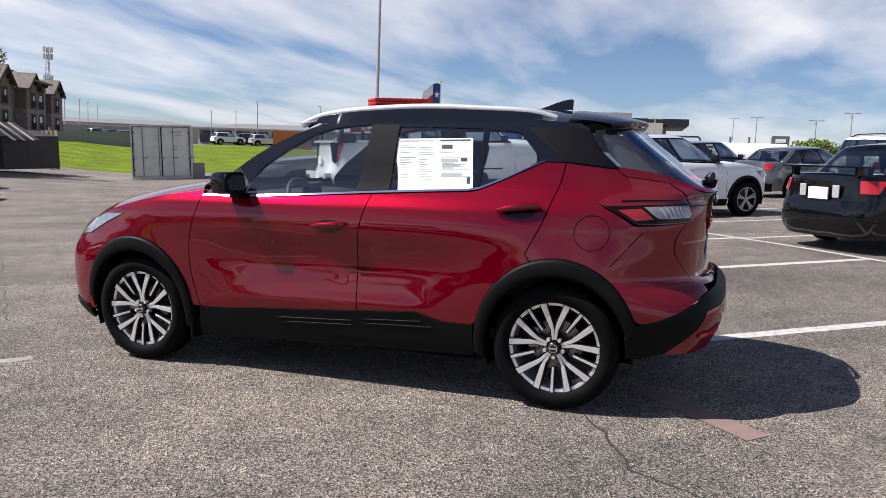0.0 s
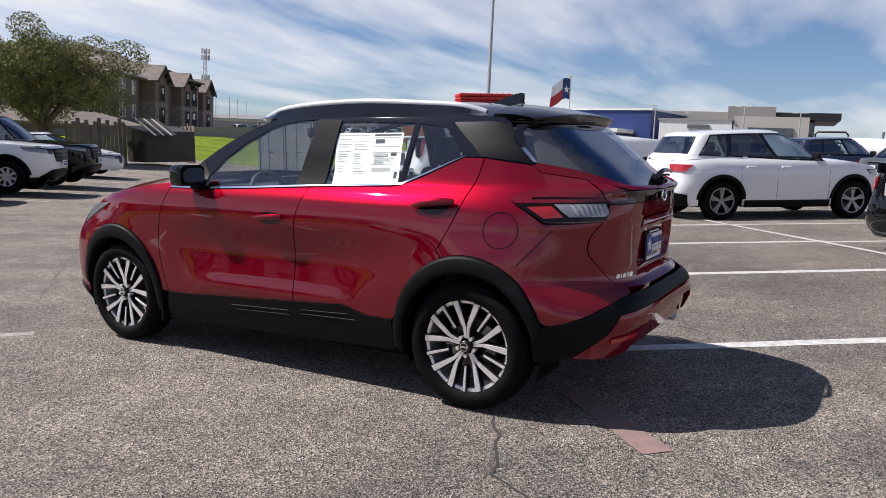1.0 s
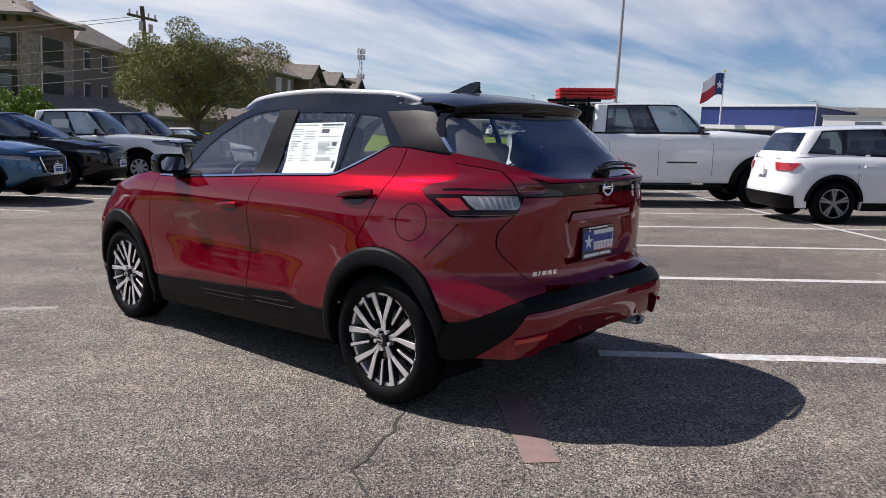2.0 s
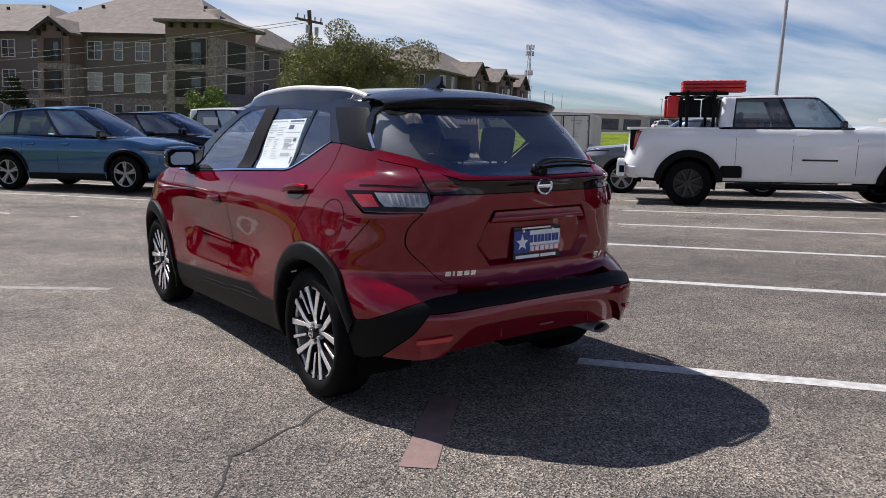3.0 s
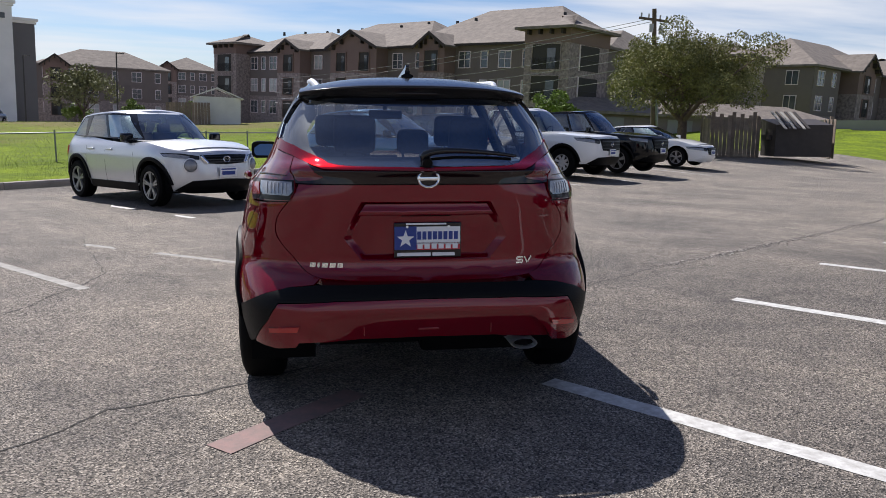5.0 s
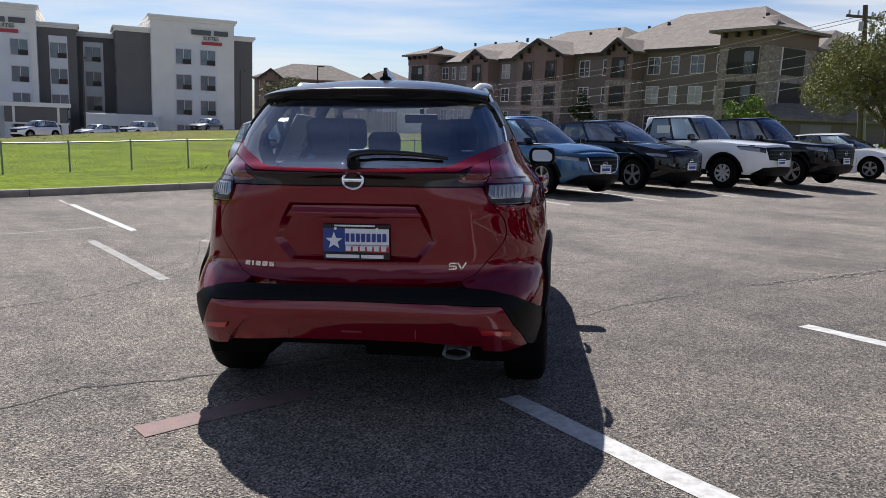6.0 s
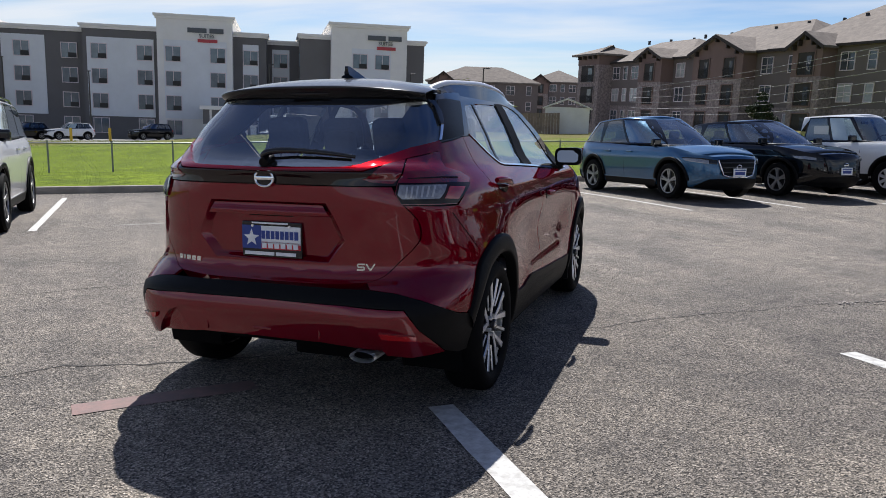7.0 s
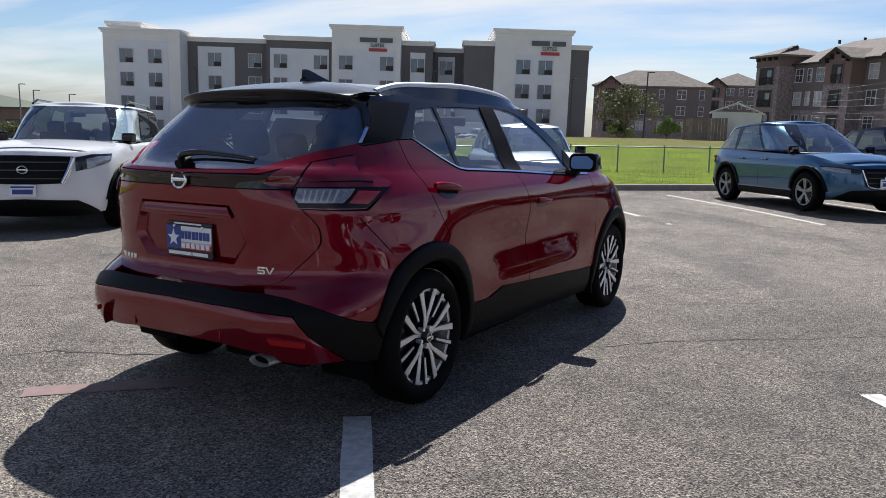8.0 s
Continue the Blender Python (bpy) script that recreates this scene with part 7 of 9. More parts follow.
# ---- buildings ----
STUCCO = material("taupe_stucco", (0.20, 0.163, 0.148), 0.9, vary=0.08, scale=0.6, bump_h=0.01, bump_scale=30)
BROWN = material("brown_stucco", (0.20, 0.135, 0.115), 0.9, vary=0.08, scale=0.6, bump_h=0.01, bump_scale=30)
OLIVE = material("olive_siding", (0.165, 0.137, 0.125), 0.85, vary=0.06, scale=0.6)
SHINGLE = material("roof_shingle", (0.185, 0.158, 0.136), 0.9, vary=0.3, scale=1.4, bump_h=0.02, bump_scale=14)
STONE = material("ledge_stone", (0.42, 0.345, 0.32), 0.9, vary=0.4, scale=3.2, second=(0.13, 0.105, 0.098), bump_h=0.03, bump_scale=6)
FASCIA = material("dark_fascia", (0.035, 0.026, 0.02), 0.7)
WINDOW_WHITE = material("window_frame", (0.68, 0.59, 0.6), 0.6)
DARK_PANE = material("dark_window", (0.07, 0.08, 0.09), 0.08, coat=0.5, vary=0.4, scale=0.7)
# paler panes: reflected sky put into the base colour
PALE_PANE = material("pale_window", (0.42, 0.43, 0.42), 0.2, coat=0.5, vary=0.25, scale=0.9)
RAIL_BLACK = material("rail_black", (0.015, 0.015, 0.016), 0.5)
# shade inside the balconies, put into the colour of a flat panel
RECESS_SHADE = material("balcony_shade", (0.05, 0.045, 0.04), 0.9)
HOTEL_WHITE = material("hotel_stucco", (0.82, 0.80, 0.76), 0.9, vary=0.05, scale=0.5, bump_h=0.008, bump_scale=30)
HOTEL_PALE = material("hotel_pale_panel", (0.74, 0.76, 0.78), 0.85, vary=0.05, scale=0.5)
HOTEL_GREY = material("hotel_grey_stucco", (0.155, 0.148, 0.146), 0.9, vary=0.06, scale=0.5, bump_h=0.008, bump_scale=30)
HOTEL_GLASS = material("hotel_window", (0.12, 0.155, 0.185), 0.08, coat=0.6, vary=0.3, scale=0.8)
SIGN_DARK = material("sign_dark", (0.10, 0.11, 0.12), 0.5)
SIGN_RED = material("sign_red", (0.45, 0.05, 0.06), 0.5)
METAL_ROOF = material("metal_roof", (0.34, 0.33, 0.31), 0.5, 0.5)
PALE_WALL = material("pale_wall", (0.50, 0.47, 0.42), 0.9, vary=0.08, scale=0.3)
BLUE_WALL = material("blue_cladding", (0.015, 0.035, 0.15), 0.5)
GREY_WALL = material("grey_block", (0.264, 0.258, 0.246), 0.9, vary=0.1, scale=0.3)
WHITE_METAL = material("white_metal", (0.68, 0.68, 0.66), 0.45, vary=0.08, scale=1.0)


def frame_of(origin, right, z):
    """A pose whose x runs along a facade, y into the building and z up."""
    r = Vector((*right, 0)).normalized()
    back_ = Vector((-r.y, r.x, 0))
    return Matrix(((r.x, back_.x, 0, origin[0]), (r.y, back_.y, 0, origin[1]), (0, 0, 1, z), (0, 0, 0, 1)))


def gable(bm, x0, x1, y0, y1, z0, rise, over=0.5, th=0.22):
    """A roof whose ridge runs back from the facade."""
    xm = (x0 + x1) / 2
    for a, b in ((x0 - over, xm), (x1 + over, xm)):
        k = -over * rise / (xm - x0)
        prism(bm, [(a, z0 + k), (b, z0 + rise), (b, z0 + rise + th), (a, z0 + k + th)], y0 - over, y1, "y")
    return bm


def hip(bm, x0, x1, y0, y1, z0, rise, inset=None, over=0.5):
    """A hipped roof over a rectangle."""
    inset = (y1 - y0) / 2 if inset is None else inset
    ym = (y0 + y1) / 2
    v = [bm.verts.new(p) for p in ((x0 - over, y0 - over, z0), (x1 + over, y0 - over, z0), (x1 + over, y1 + over, z0), (x0 - over, y1 + over, z0),
                                   (x0 - over, y0 - over, z0 - 0.25), (x1 + over, y0 - over, z0 - 0.25), (x1 + over, y1 + over, z0 - 0.25), (x0 - over, y1 + over, z0 - 0.25),
                                   (x0 + inset, ym, z0 + rise), (x1 - inset, ym, z0 + rise))]
    for f in ((0, 1, 9, 8), (1, 2, 9), (2, 3, 8, 9), (3, 0, 8), (0, 4, 5, 1), (1, 5, 6, 2), (2, 6, 7, 3), (3, 7, 4, 0), (7, 6, 5, 4)):
        bm.faces.new([v[i] for i in f])
    bmesh.ops.recalc_face_normals(bm, faces=bm.faces)
    return bm


def ring_frame(x, y, z, w, h, t, d):
    """A rectangular frame round an opening, t wide and d deep from y on."""
    bm = bmesh.new()
    rings = []
    for yy, gx in ((y, t), (y, 0.0), (y + d, 0.0), (y + d, t)):
        rings.append([bm.verts.new((x + sx * (w / 2 + gx), yy, z + sz * (h / 2 + gx))) for sx, sz in ((-1, -1), (1, -1), (1, 1), (-1, 1))])
    for a, b in zip(rings, rings[1:] + rings[:1]):
        for k in range(4):
            bm.faces.new((a[k], a[(k + 1) % 4], b[(k + 1) % 4], b[k]))
    bmesh.ops.recalc_face_normals(bm, faces=bm.faces)
    return bm


def house_window(parent, x, y, z, w, h, pane_mat, frame_mat=WINDOW_WHITE, mull=1, cross=True, ac=False):
    """A window set into a wall whose face is at y; its parts stand a little proud and deep."""
    win = part("window", ring_frame(x, y - 0.08, z, w, h, 0.09, 0.12), frame_mat, parent)
    for k in range(1, mull + 1):
        part("mullion", boxes(((x - w / 2 + w * k / (mull + 1), y - 0.03, z), (0.07, 0.06, h))), frame_mat, win)
    if cross:
        part("mullion", boxes(((x, y - 0.028, z + h * 0.02), (w, 0.05, 0.06))), frame_mat, win)
    part("pane", boxes(((x, y - 0.012, z), (w, 0.03, h))), pane_mat, win)
    if ac:
        part("grille", boxes(((x + w * 0.22, y - 0.05, z - h * 0.33), (w * 0.56, 0.08, h * 0.34))), RAIL_BLACK, win)
    return win


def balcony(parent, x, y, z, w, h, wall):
    """A balcony: a flat dark panel painted as its recess in shade, with its door and rail."""
    b = part("balcony", boxes(((x, y - 0.005, z), (w, 0.06, h))), RECESS_SHADE, parent)
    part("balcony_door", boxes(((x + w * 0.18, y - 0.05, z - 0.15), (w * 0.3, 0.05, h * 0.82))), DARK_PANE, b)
    bm = bmesh.new()
    n = max(4, int(w / 0.28))
    pts = []
    for k in range(n):
        xa, xb, zt_, zb_ = x - w / 2 + w * k / n, x - w / 2 + w * (k + 0.5) / n, z - h / 2 + 1.05, z - h / 2 + 0.1
        pts += [(xa, y - 0.14, zb_), (xa, y - 0.14, zt_), (xb, y - 0.14, zt_), (xb, y - 0.14, zb_)]
    tube(bm, pts, 0.02, 4)
    part("balcony_rail", bm, RAIL_BLACK, b)
    part("opening_frame", ring_frame(x, y - 0.12, z, w, h, 0.10, 0.14), wall, b)


FL = 2.95


def wing(parent, x0, x1, y, wall, floors=3, stone_floors=1, kind="window", cols=1, proud=0.0, roof=None, ww=1.5, wh=1.6):
    """One bay of an apartment block between x0 and x1: its wall, storeys and openings."""
    yy = y - proud
    w = x1 - x0
    zs = stone_floors * FL + (0.3 if stone_floors else 0)
    hgt = floors * FL + 0.3
    if stone_floors:
        part("stone_wall", boxes((((x0 + x1) / 2, yy + 3, zs / 2 - 1), (w, 6, zs + 2))), STONE, parent)
    if hgt > zs:
        part("wall", boxes((((x0 + x1) / 2, yy + 3 + 0.03, (zs + hgt) / 2), (w - 0.04, 6, hgt - zs))), wall, parent)
    for f in range(floors):
        for c in range(cols):
            x = x0 + w * (c + 0.5) / cols
            yf = yy if f < stone_floors else yy + 0.03
            if kind == "balcony":
                balcony(parent, x, yf, f * FL + 1.55, min(ww, w / cols * 0.72), 2.15, wall)
            else:
                house_window(parent, x, yf, f * FL + 1.75, ww if c % 2 == 0 else ww * 0.55, wh, PALE_PANE if (f * 7 + c * 3 + int(x0)) % 3 == 0 else DARK_PANE, mull=1 if c % 2 == 0 else 0)
    return yy, hgt


def gable_top(parent, x0, x1, yy, hgt, rise, wall, depth=7):
    xm = (x0 + x1) / 2
    bm = bmesh.new()
    prism(bm, [(x0, hgt - 0.05), (x1, hgt - 0.05), (xm, hgt + rise)], yy + 0.05, yy + 6, "y")
    part("gable_wall", bm, wall, parent)
    part("gable_roof", gable(bmesh.new(), x0, x1, yy, yy + depth, hgt, rise), SHINGLE, parent)
    for a, sg in ((x0 - 0.52, 1), (x1 + 0.52, -1)):
        k = -0.5 * rise / (xm - x0)
        bm = bmesh.new()
        prism(bm, [(a, hgt + k - 0.16), (xm, hgt + rise - 0.14), (xm, hgt + rise + 0.20), (a, hgt + k + 0.20)], yy - 0.58, yy - 0.505, "y")
        part("rake_board", bm, FASCIA, parent)
    for k in (-0.8, -0.45, 0, 0.45, 0.8):
        x = xm + k * (x1 - x0) / 2
        z = hgt + rise * (1 - abs(k)) - 0.35
        part("roof_bracket", boxes(((x, yy - 0.22, z), (0.16, 0.5, 0.55))), FASCIA, parent)


def stone_tower(parent, x0, x1, y, proud, floors=3):
    """A corner tower of stone with open balconies and a hipped cap."""
    yy = y - proud
    hgt = floors * FL + 1.5
    part("stone_wall", boxes((((x0 + x1) / 2, yy + 3.5, hgt / 2 - 1), (x1 - x0, 7, hgt + 2))), STONE, parent)
    part("tower_band", boxes((((x0 + x1) / 2, yy + 3.5, hgt - 0.8), (x1 - x0 + 0.12, 7.12, 1.4))), BROWN, parent)
    for f in range(floors):
        balcony(parent, (x0 + x1) / 2, yy - 0.02, f * FL + 1.7, (x1 - x0) * 0.62, 2.3, STONE)
    part("tower_roof", hip(bmesh.new(), x0, x1, yy, yy + 7, hgt, 1.5, over=0.8), SHINGLE, parent)
    for k in range(4):
        part("roof_bracket", boxes(((x0 + (x1 - x0) * (k + 0.5) / 4, yy - 0.3, hgt - 0.45), (0.18, 0.6, 0.5))), FASCIA, parent)


# the long apartment house
P_L, P_R = Vector((-15.06, 112.8)), Vector((22.98, 66.5))
LEN = (P_R - P_L).length
apt = thing("apartment_house", "three-storey apartment house in taupe stucco and stone with brown shingle roofs", "building", "apartment houses", frame_of(P_L, P_R - P_L, -0.35))
bays = [("tower", 0.0, 5.6), ("window", 5.6, 14.5), ("gable_b", 14.5, 19.3), ("window", 19.3, 25.3), ("gable_w", 25.3, 33.5), ("window", 33.5, 40.3), ("gable_b", 40.3, 44.0), ("window", 44.0, LEN - 5.1), ("tower", LEN - 5.1, LEN)]
for kind, x0, x1 in bays:
    if kind == "tower":
        stone_tower(apt, x0, x1, 0, 1.6)
    elif kind == "window":
        wing(apt, x0, x1, 0.6, OLIVE, 3, 1, "window", 2 if x1 - x0 < 8 else 4)
    elif kind == "gable_b":
        yy, h = wing(apt, x0, x1, 0, BROWN, 3, 2, "balcony", 1, 1.2, ww=2.0)
        gable_top(apt, x0, x1, yy, h, 1.15, BROWN)
    else:
        yy, h = wing(apt, x0, x1, 0, BROWN, 3, 2, "balcony", 2, 1.2, ww=1.7)
        gable_top(apt, x0, x1, yy, h, 1.8, BROWN, 9)
for x0, x1, y1, z0, up_ in ((2.0, 22.0, 13, 0.35, 3.0), (18.0, 40.0, 15, 0.40, 3.8), (36.0, LEN - 2, 17, 0.45, 4.6)):
    part("roof", hip(bmesh.new(), x0, x1, 0.6, y1, 3 * FL + z0, up_, 6), SHINGLE, apt)
    part("fascia", boxes((((x0 + x1) / 2, 0.06, 3 * FL + z0 - 0.14), (x1 - x0 + 0.9, 0.06, 0.24))), FASCIA, apt)
for k in range(13):
    part("roof_vent", boxes(((6 + 4.0 * k, 6.2 + (k % 3) * 0.7, 3 * FL + 3.4 + (0.3 if k > 6 else 0)), (0.25, 0.25, 0.5))), RAIL_BLACK, apt)
part("end_wall", boxes(((LEN - 0.6, 13.5, 4.3), (0.4, 17, 9.6))), OLIVE, apt)
part("end_wall", boxes(((0.4, 8.5, 4.3), (0.4, 13, 10.3))), OLIVE, apt)
for f in range(3):
    # side balconies: flat dark panels drawn as shaded recesses
    balcony_side = part("balcony", boxes(((LEN + 0.005, 1.9, f * FL + 1.7), (0.06, 3.4, 2.3))), RECESS_SHADE, apt)
    part("balcony_rail", boxes(((LEN + 0.1, 1.9, f * FL + 1.6), (0.05, 3.4, 0.05))), RAIL_BLACK, balcony_side)
    part("opening_frame", boxes(((LEN + 0.03, 0.1, f * FL + 1.7), (0.1, 0.14, 2.4))), WINDOW_WHITE, balcony_side)
    for yw in (8.5, 12.0, 16.5, 20.0):
        w_ = part("window", boxes(((LEN - 0.38, yw, f * FL + 1.75), (0.1, 1.2, 1.7))), WINDOW_WHITE, apt)
        part("pane", boxes(((LEN - 0.31, yw, f * FL + 1.75), (0.06, 1.0, 1.5))), DARK_PANE, w_)
part("side_roof", hip(bmesh.new(), LEN - 9, LEN - 0.4, 6, 22, 3 * FL + 0.3, 2.6, 3), SHINGLE, apt)
part("side_stone", boxes(((LEN + 3, 23.5, 4.3), (10, 5, 10.4))), STONE, apt)
for f in range(3):
    for xb in (LEN + 1.2, LEN + 5.2):
        balcony(apt, xb, 21.0, f * FL + 1.7, 2.6, 2.2, STONE)
for k in range(6):
    part("roof_bracket", boxes(((LEN - 1.5 + 1.8 * k, 20.7, 9.1), (0.18, 0.6, 0.5))), FASCIA, apt)
part("side_tower_roof", hip(bmesh.new(), LEN - 2, LEN + 8, 21, 26, 9.6, 1.4, over=0.8), SHINGLE, apt)
part("back_wall", boxes(((LEN / 2, 14.8, 4.3), (LEN - 1, 0.3, 10.3))), OLIVE, apt)

# a second block beyond the tree, seen along its side
def ray_point(eye, az, dist):
    return Vector((eye[0] + dist * math.sin(radians(az)), eye[1] + dist * math.cos(radians(az))))


C2 = ray_point((-1.54, -3.79), 34.7, 102)
E2 = ray_point((-1.54, -3.79), 39.9, 128)
side2 = thing("apartment_house", "taupe apartment house with a row of gabled bays along its side", "building", "apartment houses", frame_of(C2, E2 - C2, 0.1))
L2 = (E2 - C2).length
wing(side2, 0, 7, 0, OLIVE, 3, 1, "window", 2, ww=1.6)
for k in range(3):
    x0 = 9 + 10.5 * k
    yy, h = wing(side2, x0, x0 + 5.0, 0, BROWN, 3, 2, "balcony", 1, 1.4, ww=1.8)
    gable_top(side2, x0, x0 + 5.0, yy, h, 1.9, BROWN)
    wing(side2, x0 + 5, x0 + 10.5, 0, OLIVE, 3, 1, "window", 1)
stone_tower(side2, L2 - 6, L2, 0, 1.2)
bm = bmesh.new()
hip(bm, 0, L2 - 3, 0, 14, 3 * FL + 0.3, 4.0, 7)
part("roof", bm, SHINGLE, side2)
part("front_wall", boxes(((0.1, 7, 4.2), (0.3, 13.8, 9.4))), OLIVE, side2)
for f in range(3):
    for yw in (2.6, 7.0, 11.4):
        bm = boxes(((-0.08, yw, f * FL + 1.75), (0.1, 1.6, 1.75)))
        w_ = part("window", bm, WINDOW_WHITE, side2)
        part("pane", boxes(((-0.13, yw - 0.38, f * FL + 1.75), (0.05, 0.66, 1.55)), ((-0.13, yw + 0.38, f * FL + 1.75), (0.05, 0.66, 1.55))), DARK_PANE, w_)

# garages in front of it
G0, G1 = ray_point((-3.65, -2.11), 20, 70), ray_point((-3.65, -2.11), 38.0, 84)
gar = thing("garage_row", "low row of taupe garages with a brown shingle roof", "building", "", frame_of(G0, G1 - G0, -0.2))
LG = (G1 - G0).length
part("wall", boxes(((LG / 2, 3, 1.2), (LG, 6, 2.6))), STUCCO, gar)
part("roof", hip(bmesh.new(), 0, LG, 0, 6, 2.6, 1.3, 3, 0.6), SHINGLE, gar)
for k in range(int(LG / 3.4)):
    part("garage_door", boxes(((1.9 + 3.4 * k, -0.03, 1.05), (2.5, 0.1, 2.1)), bevel=0.01), GREY_WALL if k % 2 else STUCCO, gar)

# houses far behind the meadow
for az, d, w, floors, base in ((-16.2, 150, 21.4, 3, -2.1), (-10.6, 190, 14, 3, -0.1)):
    c = ray_point((2.69, -2.91), az, d)
    r = Vector((math.cos(radians(az)), -math.sin(radians(az))))
    hs = thing("apartment_house", "distant taupe apartment house with a hipped brown roof", "building", "apartment houses", frame_of(c - r * w / 2, r, base))
    wing(hs, 0, w, 0, OLIVE, floors, 1, "window", 6, ww=1.5)
    part("end_wall", boxes(((w / 2, 6, 3), (w, 11.9, 11.6))), STUCCO, hs)
    part("roof", hip(bmesh.new(), 0, w, 0, 12, floors * FL + 0.3, 3.1, 7), SHINGLE, hs)
    yy, h = wing(hs, w * 0.05, w * 0.05 + 4, 0, BROWN, floors, 2, "balcony", 1, 1.0, ww=1.7)
    gable_top(hs, w * 0.05, w * 0.05 + 4, yy, h, 1.5, BROWN)

# ---- the hotel ----
AX = Vector((-0.51, 0.86))
RT = Vector((0.86, 0.51))
HO = Vector((2.69, -2.97)) + AX * 106
hotel = thing("hotel", "four-storey hotel in white and grey stucco with two signs", "building", "", frame_of(HO, RT, -4.1))
HF = 3.05


def hotel_part(x0, x1, y, top, mat, panel=None, wins=(), floors=(0, 1, 2, 3), cap=True, ww=1.75):
    """One section of the hotel's front between x0 and x1 with its cornice, pale panel and columns of windows."""
    w = x1 - x0
    part("wall", boxes((((x0 + x1) / 2, y + 8, top / 2 - 1), (w, 16, top + 2))), mat, hotel)
    if cap:
        part("cornice", boxes((((x0 + x1) / 2, y + 8, top + 0.05), (w + 0.7, 16.7, 0.32)), (((x0 + x1) / 2, y + 8, top - 0.25), (w + 0.35, 16.35, 0.3)), bevel=0.03), HOTEL_WHITE, hotel)
    if panel:
        a, b, hi = panel
        part("pale_panel", boxes((((a + b) / 2, y - 0.03, hi / 2 + 1.6), (b - a, 0.12, hi - 3.2))), HOTEL_PALE, hotel)
    for x in wins:
        for f in floors:
            house_window(hotel, x, y - (0.09 if panel else 0.0), f * HF + 2.05, ww, 1.75, HOTEL_GLASS, WINDOW_WHITE, 1, False, f > 0)


hotel_part(-46.3, -36.1, -3, 14.5, HOTEL_WHITE, (-44.6, -37.7, 13.2), (-43.2, -39.4))
hotel_part(-46.4, -42.0, -1, 15.5, HOTEL_WHITE)
hotel_part(-36.3, -25.2, 0, 13.9, HOTEL_GREY, (-34.7, -29.7, 12.9), (-32.4, -26.9))
hotel_part(-25.0, -16.2, -1.5, 14.3, HOTEL_GREY, (-24.5, -16.6, 12.9), (-23.1, -17.7))
hotel_part(-16.0, -6.9, -3.0, 15.85, HOTEL_WHITE, (-15.2, -7.6, 12.9), (-14.1, -8.7))
hotel_part(-7.0, -2.7, -1.2, 14.2, HOTEL_GREY, (-5.7, -3.7, 12.9), (-4.7,))
hotel_part(-2.8, 1.7, 2.5, 13.7, HOTEL_GREY, (-2.0, 0.3, 12.7), (-0.9,))
hotel_part(1.55, 5.6, -4.5, 14.2, HOTEL_GREY)
hotel_part(5.4, 15.1, -6, 15.7, HOTEL_WHITE, (8.0, 13.0, 12.8), (9.05, 11.9))
hotel_part(15.1, 17.75, -4, 14.1, HOTEL_GREY)
for yv in (-2.9, -1.4):
    for f in range(4):
        part("pane", boxes(((1.52, yv, f * HF + 2.05), (0.1, 0.9, 1.75))), HOTEL_GLASS, hotel)
# porch
CX = -7.0
part("canopy", boxes(((CX, -6.2, 4.75), (6.9, 6.4, 0.45)), bevel=0.04), HOTEL_WHITE, hotel)
part("canopy_panel", boxes(((CX, -6.2, 3.65), (6.2, 5.8, 1.75))), HOTEL_GREY, hotel)
part("canopy_edge", boxes(((CX, -6.2, 2.7), (6.5, 6.1, 0.2))), HOTEL_WHITE, hotel)
for x in (CX - 2.2, CX + 2.2):
    part("canopy_rib", boxes(((x, -9.14, 3.65), (0.25, 0.1, 1.75))), HOTEL_WHITE, hotel)
for x in (CX - 2.8, CX + 2.8):
    part("canopy_column", boxes(((x, -8.6, 1.3), (0.7, 0.7, 2.8)), ((x, -8.6, 0.3), (1.0, 1.0, 1.6)), bevel=0.03), HOTEL_PALE, hotel)
part("entrance_door", boxes(((CX, -3.2, 1.3), (5.2, 0.3, 2.6))), DARK_PANE, hotel)


def front_lettering(text, x, y, z, size, mat, slant=0.0):
    """Raised letters on the hotel's front."""
    cu = bpy.data.curves.new("sign", "FONT")
    cu.body, cu.size, cu.extrude, cu.align_x, cu.shear = text, size, 0.05, "CENTER", slant
    me = bpy.data.meshes.new_from_object(new("lettering", cu))
    bpy.data.objects.remove(bpy.data.objects["lettering"])
    me.name = "sign"
    me.materials.append(mat)
    ob = new("sign", me)
    ob.parent = hotel
    ob.matrix_local = pose(x, y, z, 90, 0, 0)
    return ob


for cx_, yv in ((-10.0, -3.0), (12.3, -6.0)):
    part("sign", boxes(((cx_ - 1.15, yv - 0.12, 14.2), (2.3, 0.12, 0.58)), ((cx_ + 1.2, yv - 0.12, 14.2), (1.7, 0.12, 0.58))), SIGN_DARK, hotel)
    front_lettering("SUITES", cx_, yv - 0.1, 13.35, 0.62, SIGN_DARK)
    part("sign", boxes(((cx_ + 0.1, yv - 0.12, 12.95), (2.4, 0.12, 0.40))), SIGN_RED, hotel)
part("low_wing", boxes(((2.0, -4.5, 1.9), (8, 6, 3.9)), ((2.0, -4.5, 3.9), (8.4, 6.4, 0.25))), HOTEL_PALE, hotel)
part("low_window", boxes(((0.2, -7.55, 2.2), (2.4, 0.1, 0.9)), ((3.6, -7.55, 2.2), (4.0, 0.1, 0.9))), DARK_PANE, hotel)
part("hedge_wall", boxes(((1.5, -9.5, 0.6), (9, 0.3, 1.8))), HOTEL_GREY, hotel)

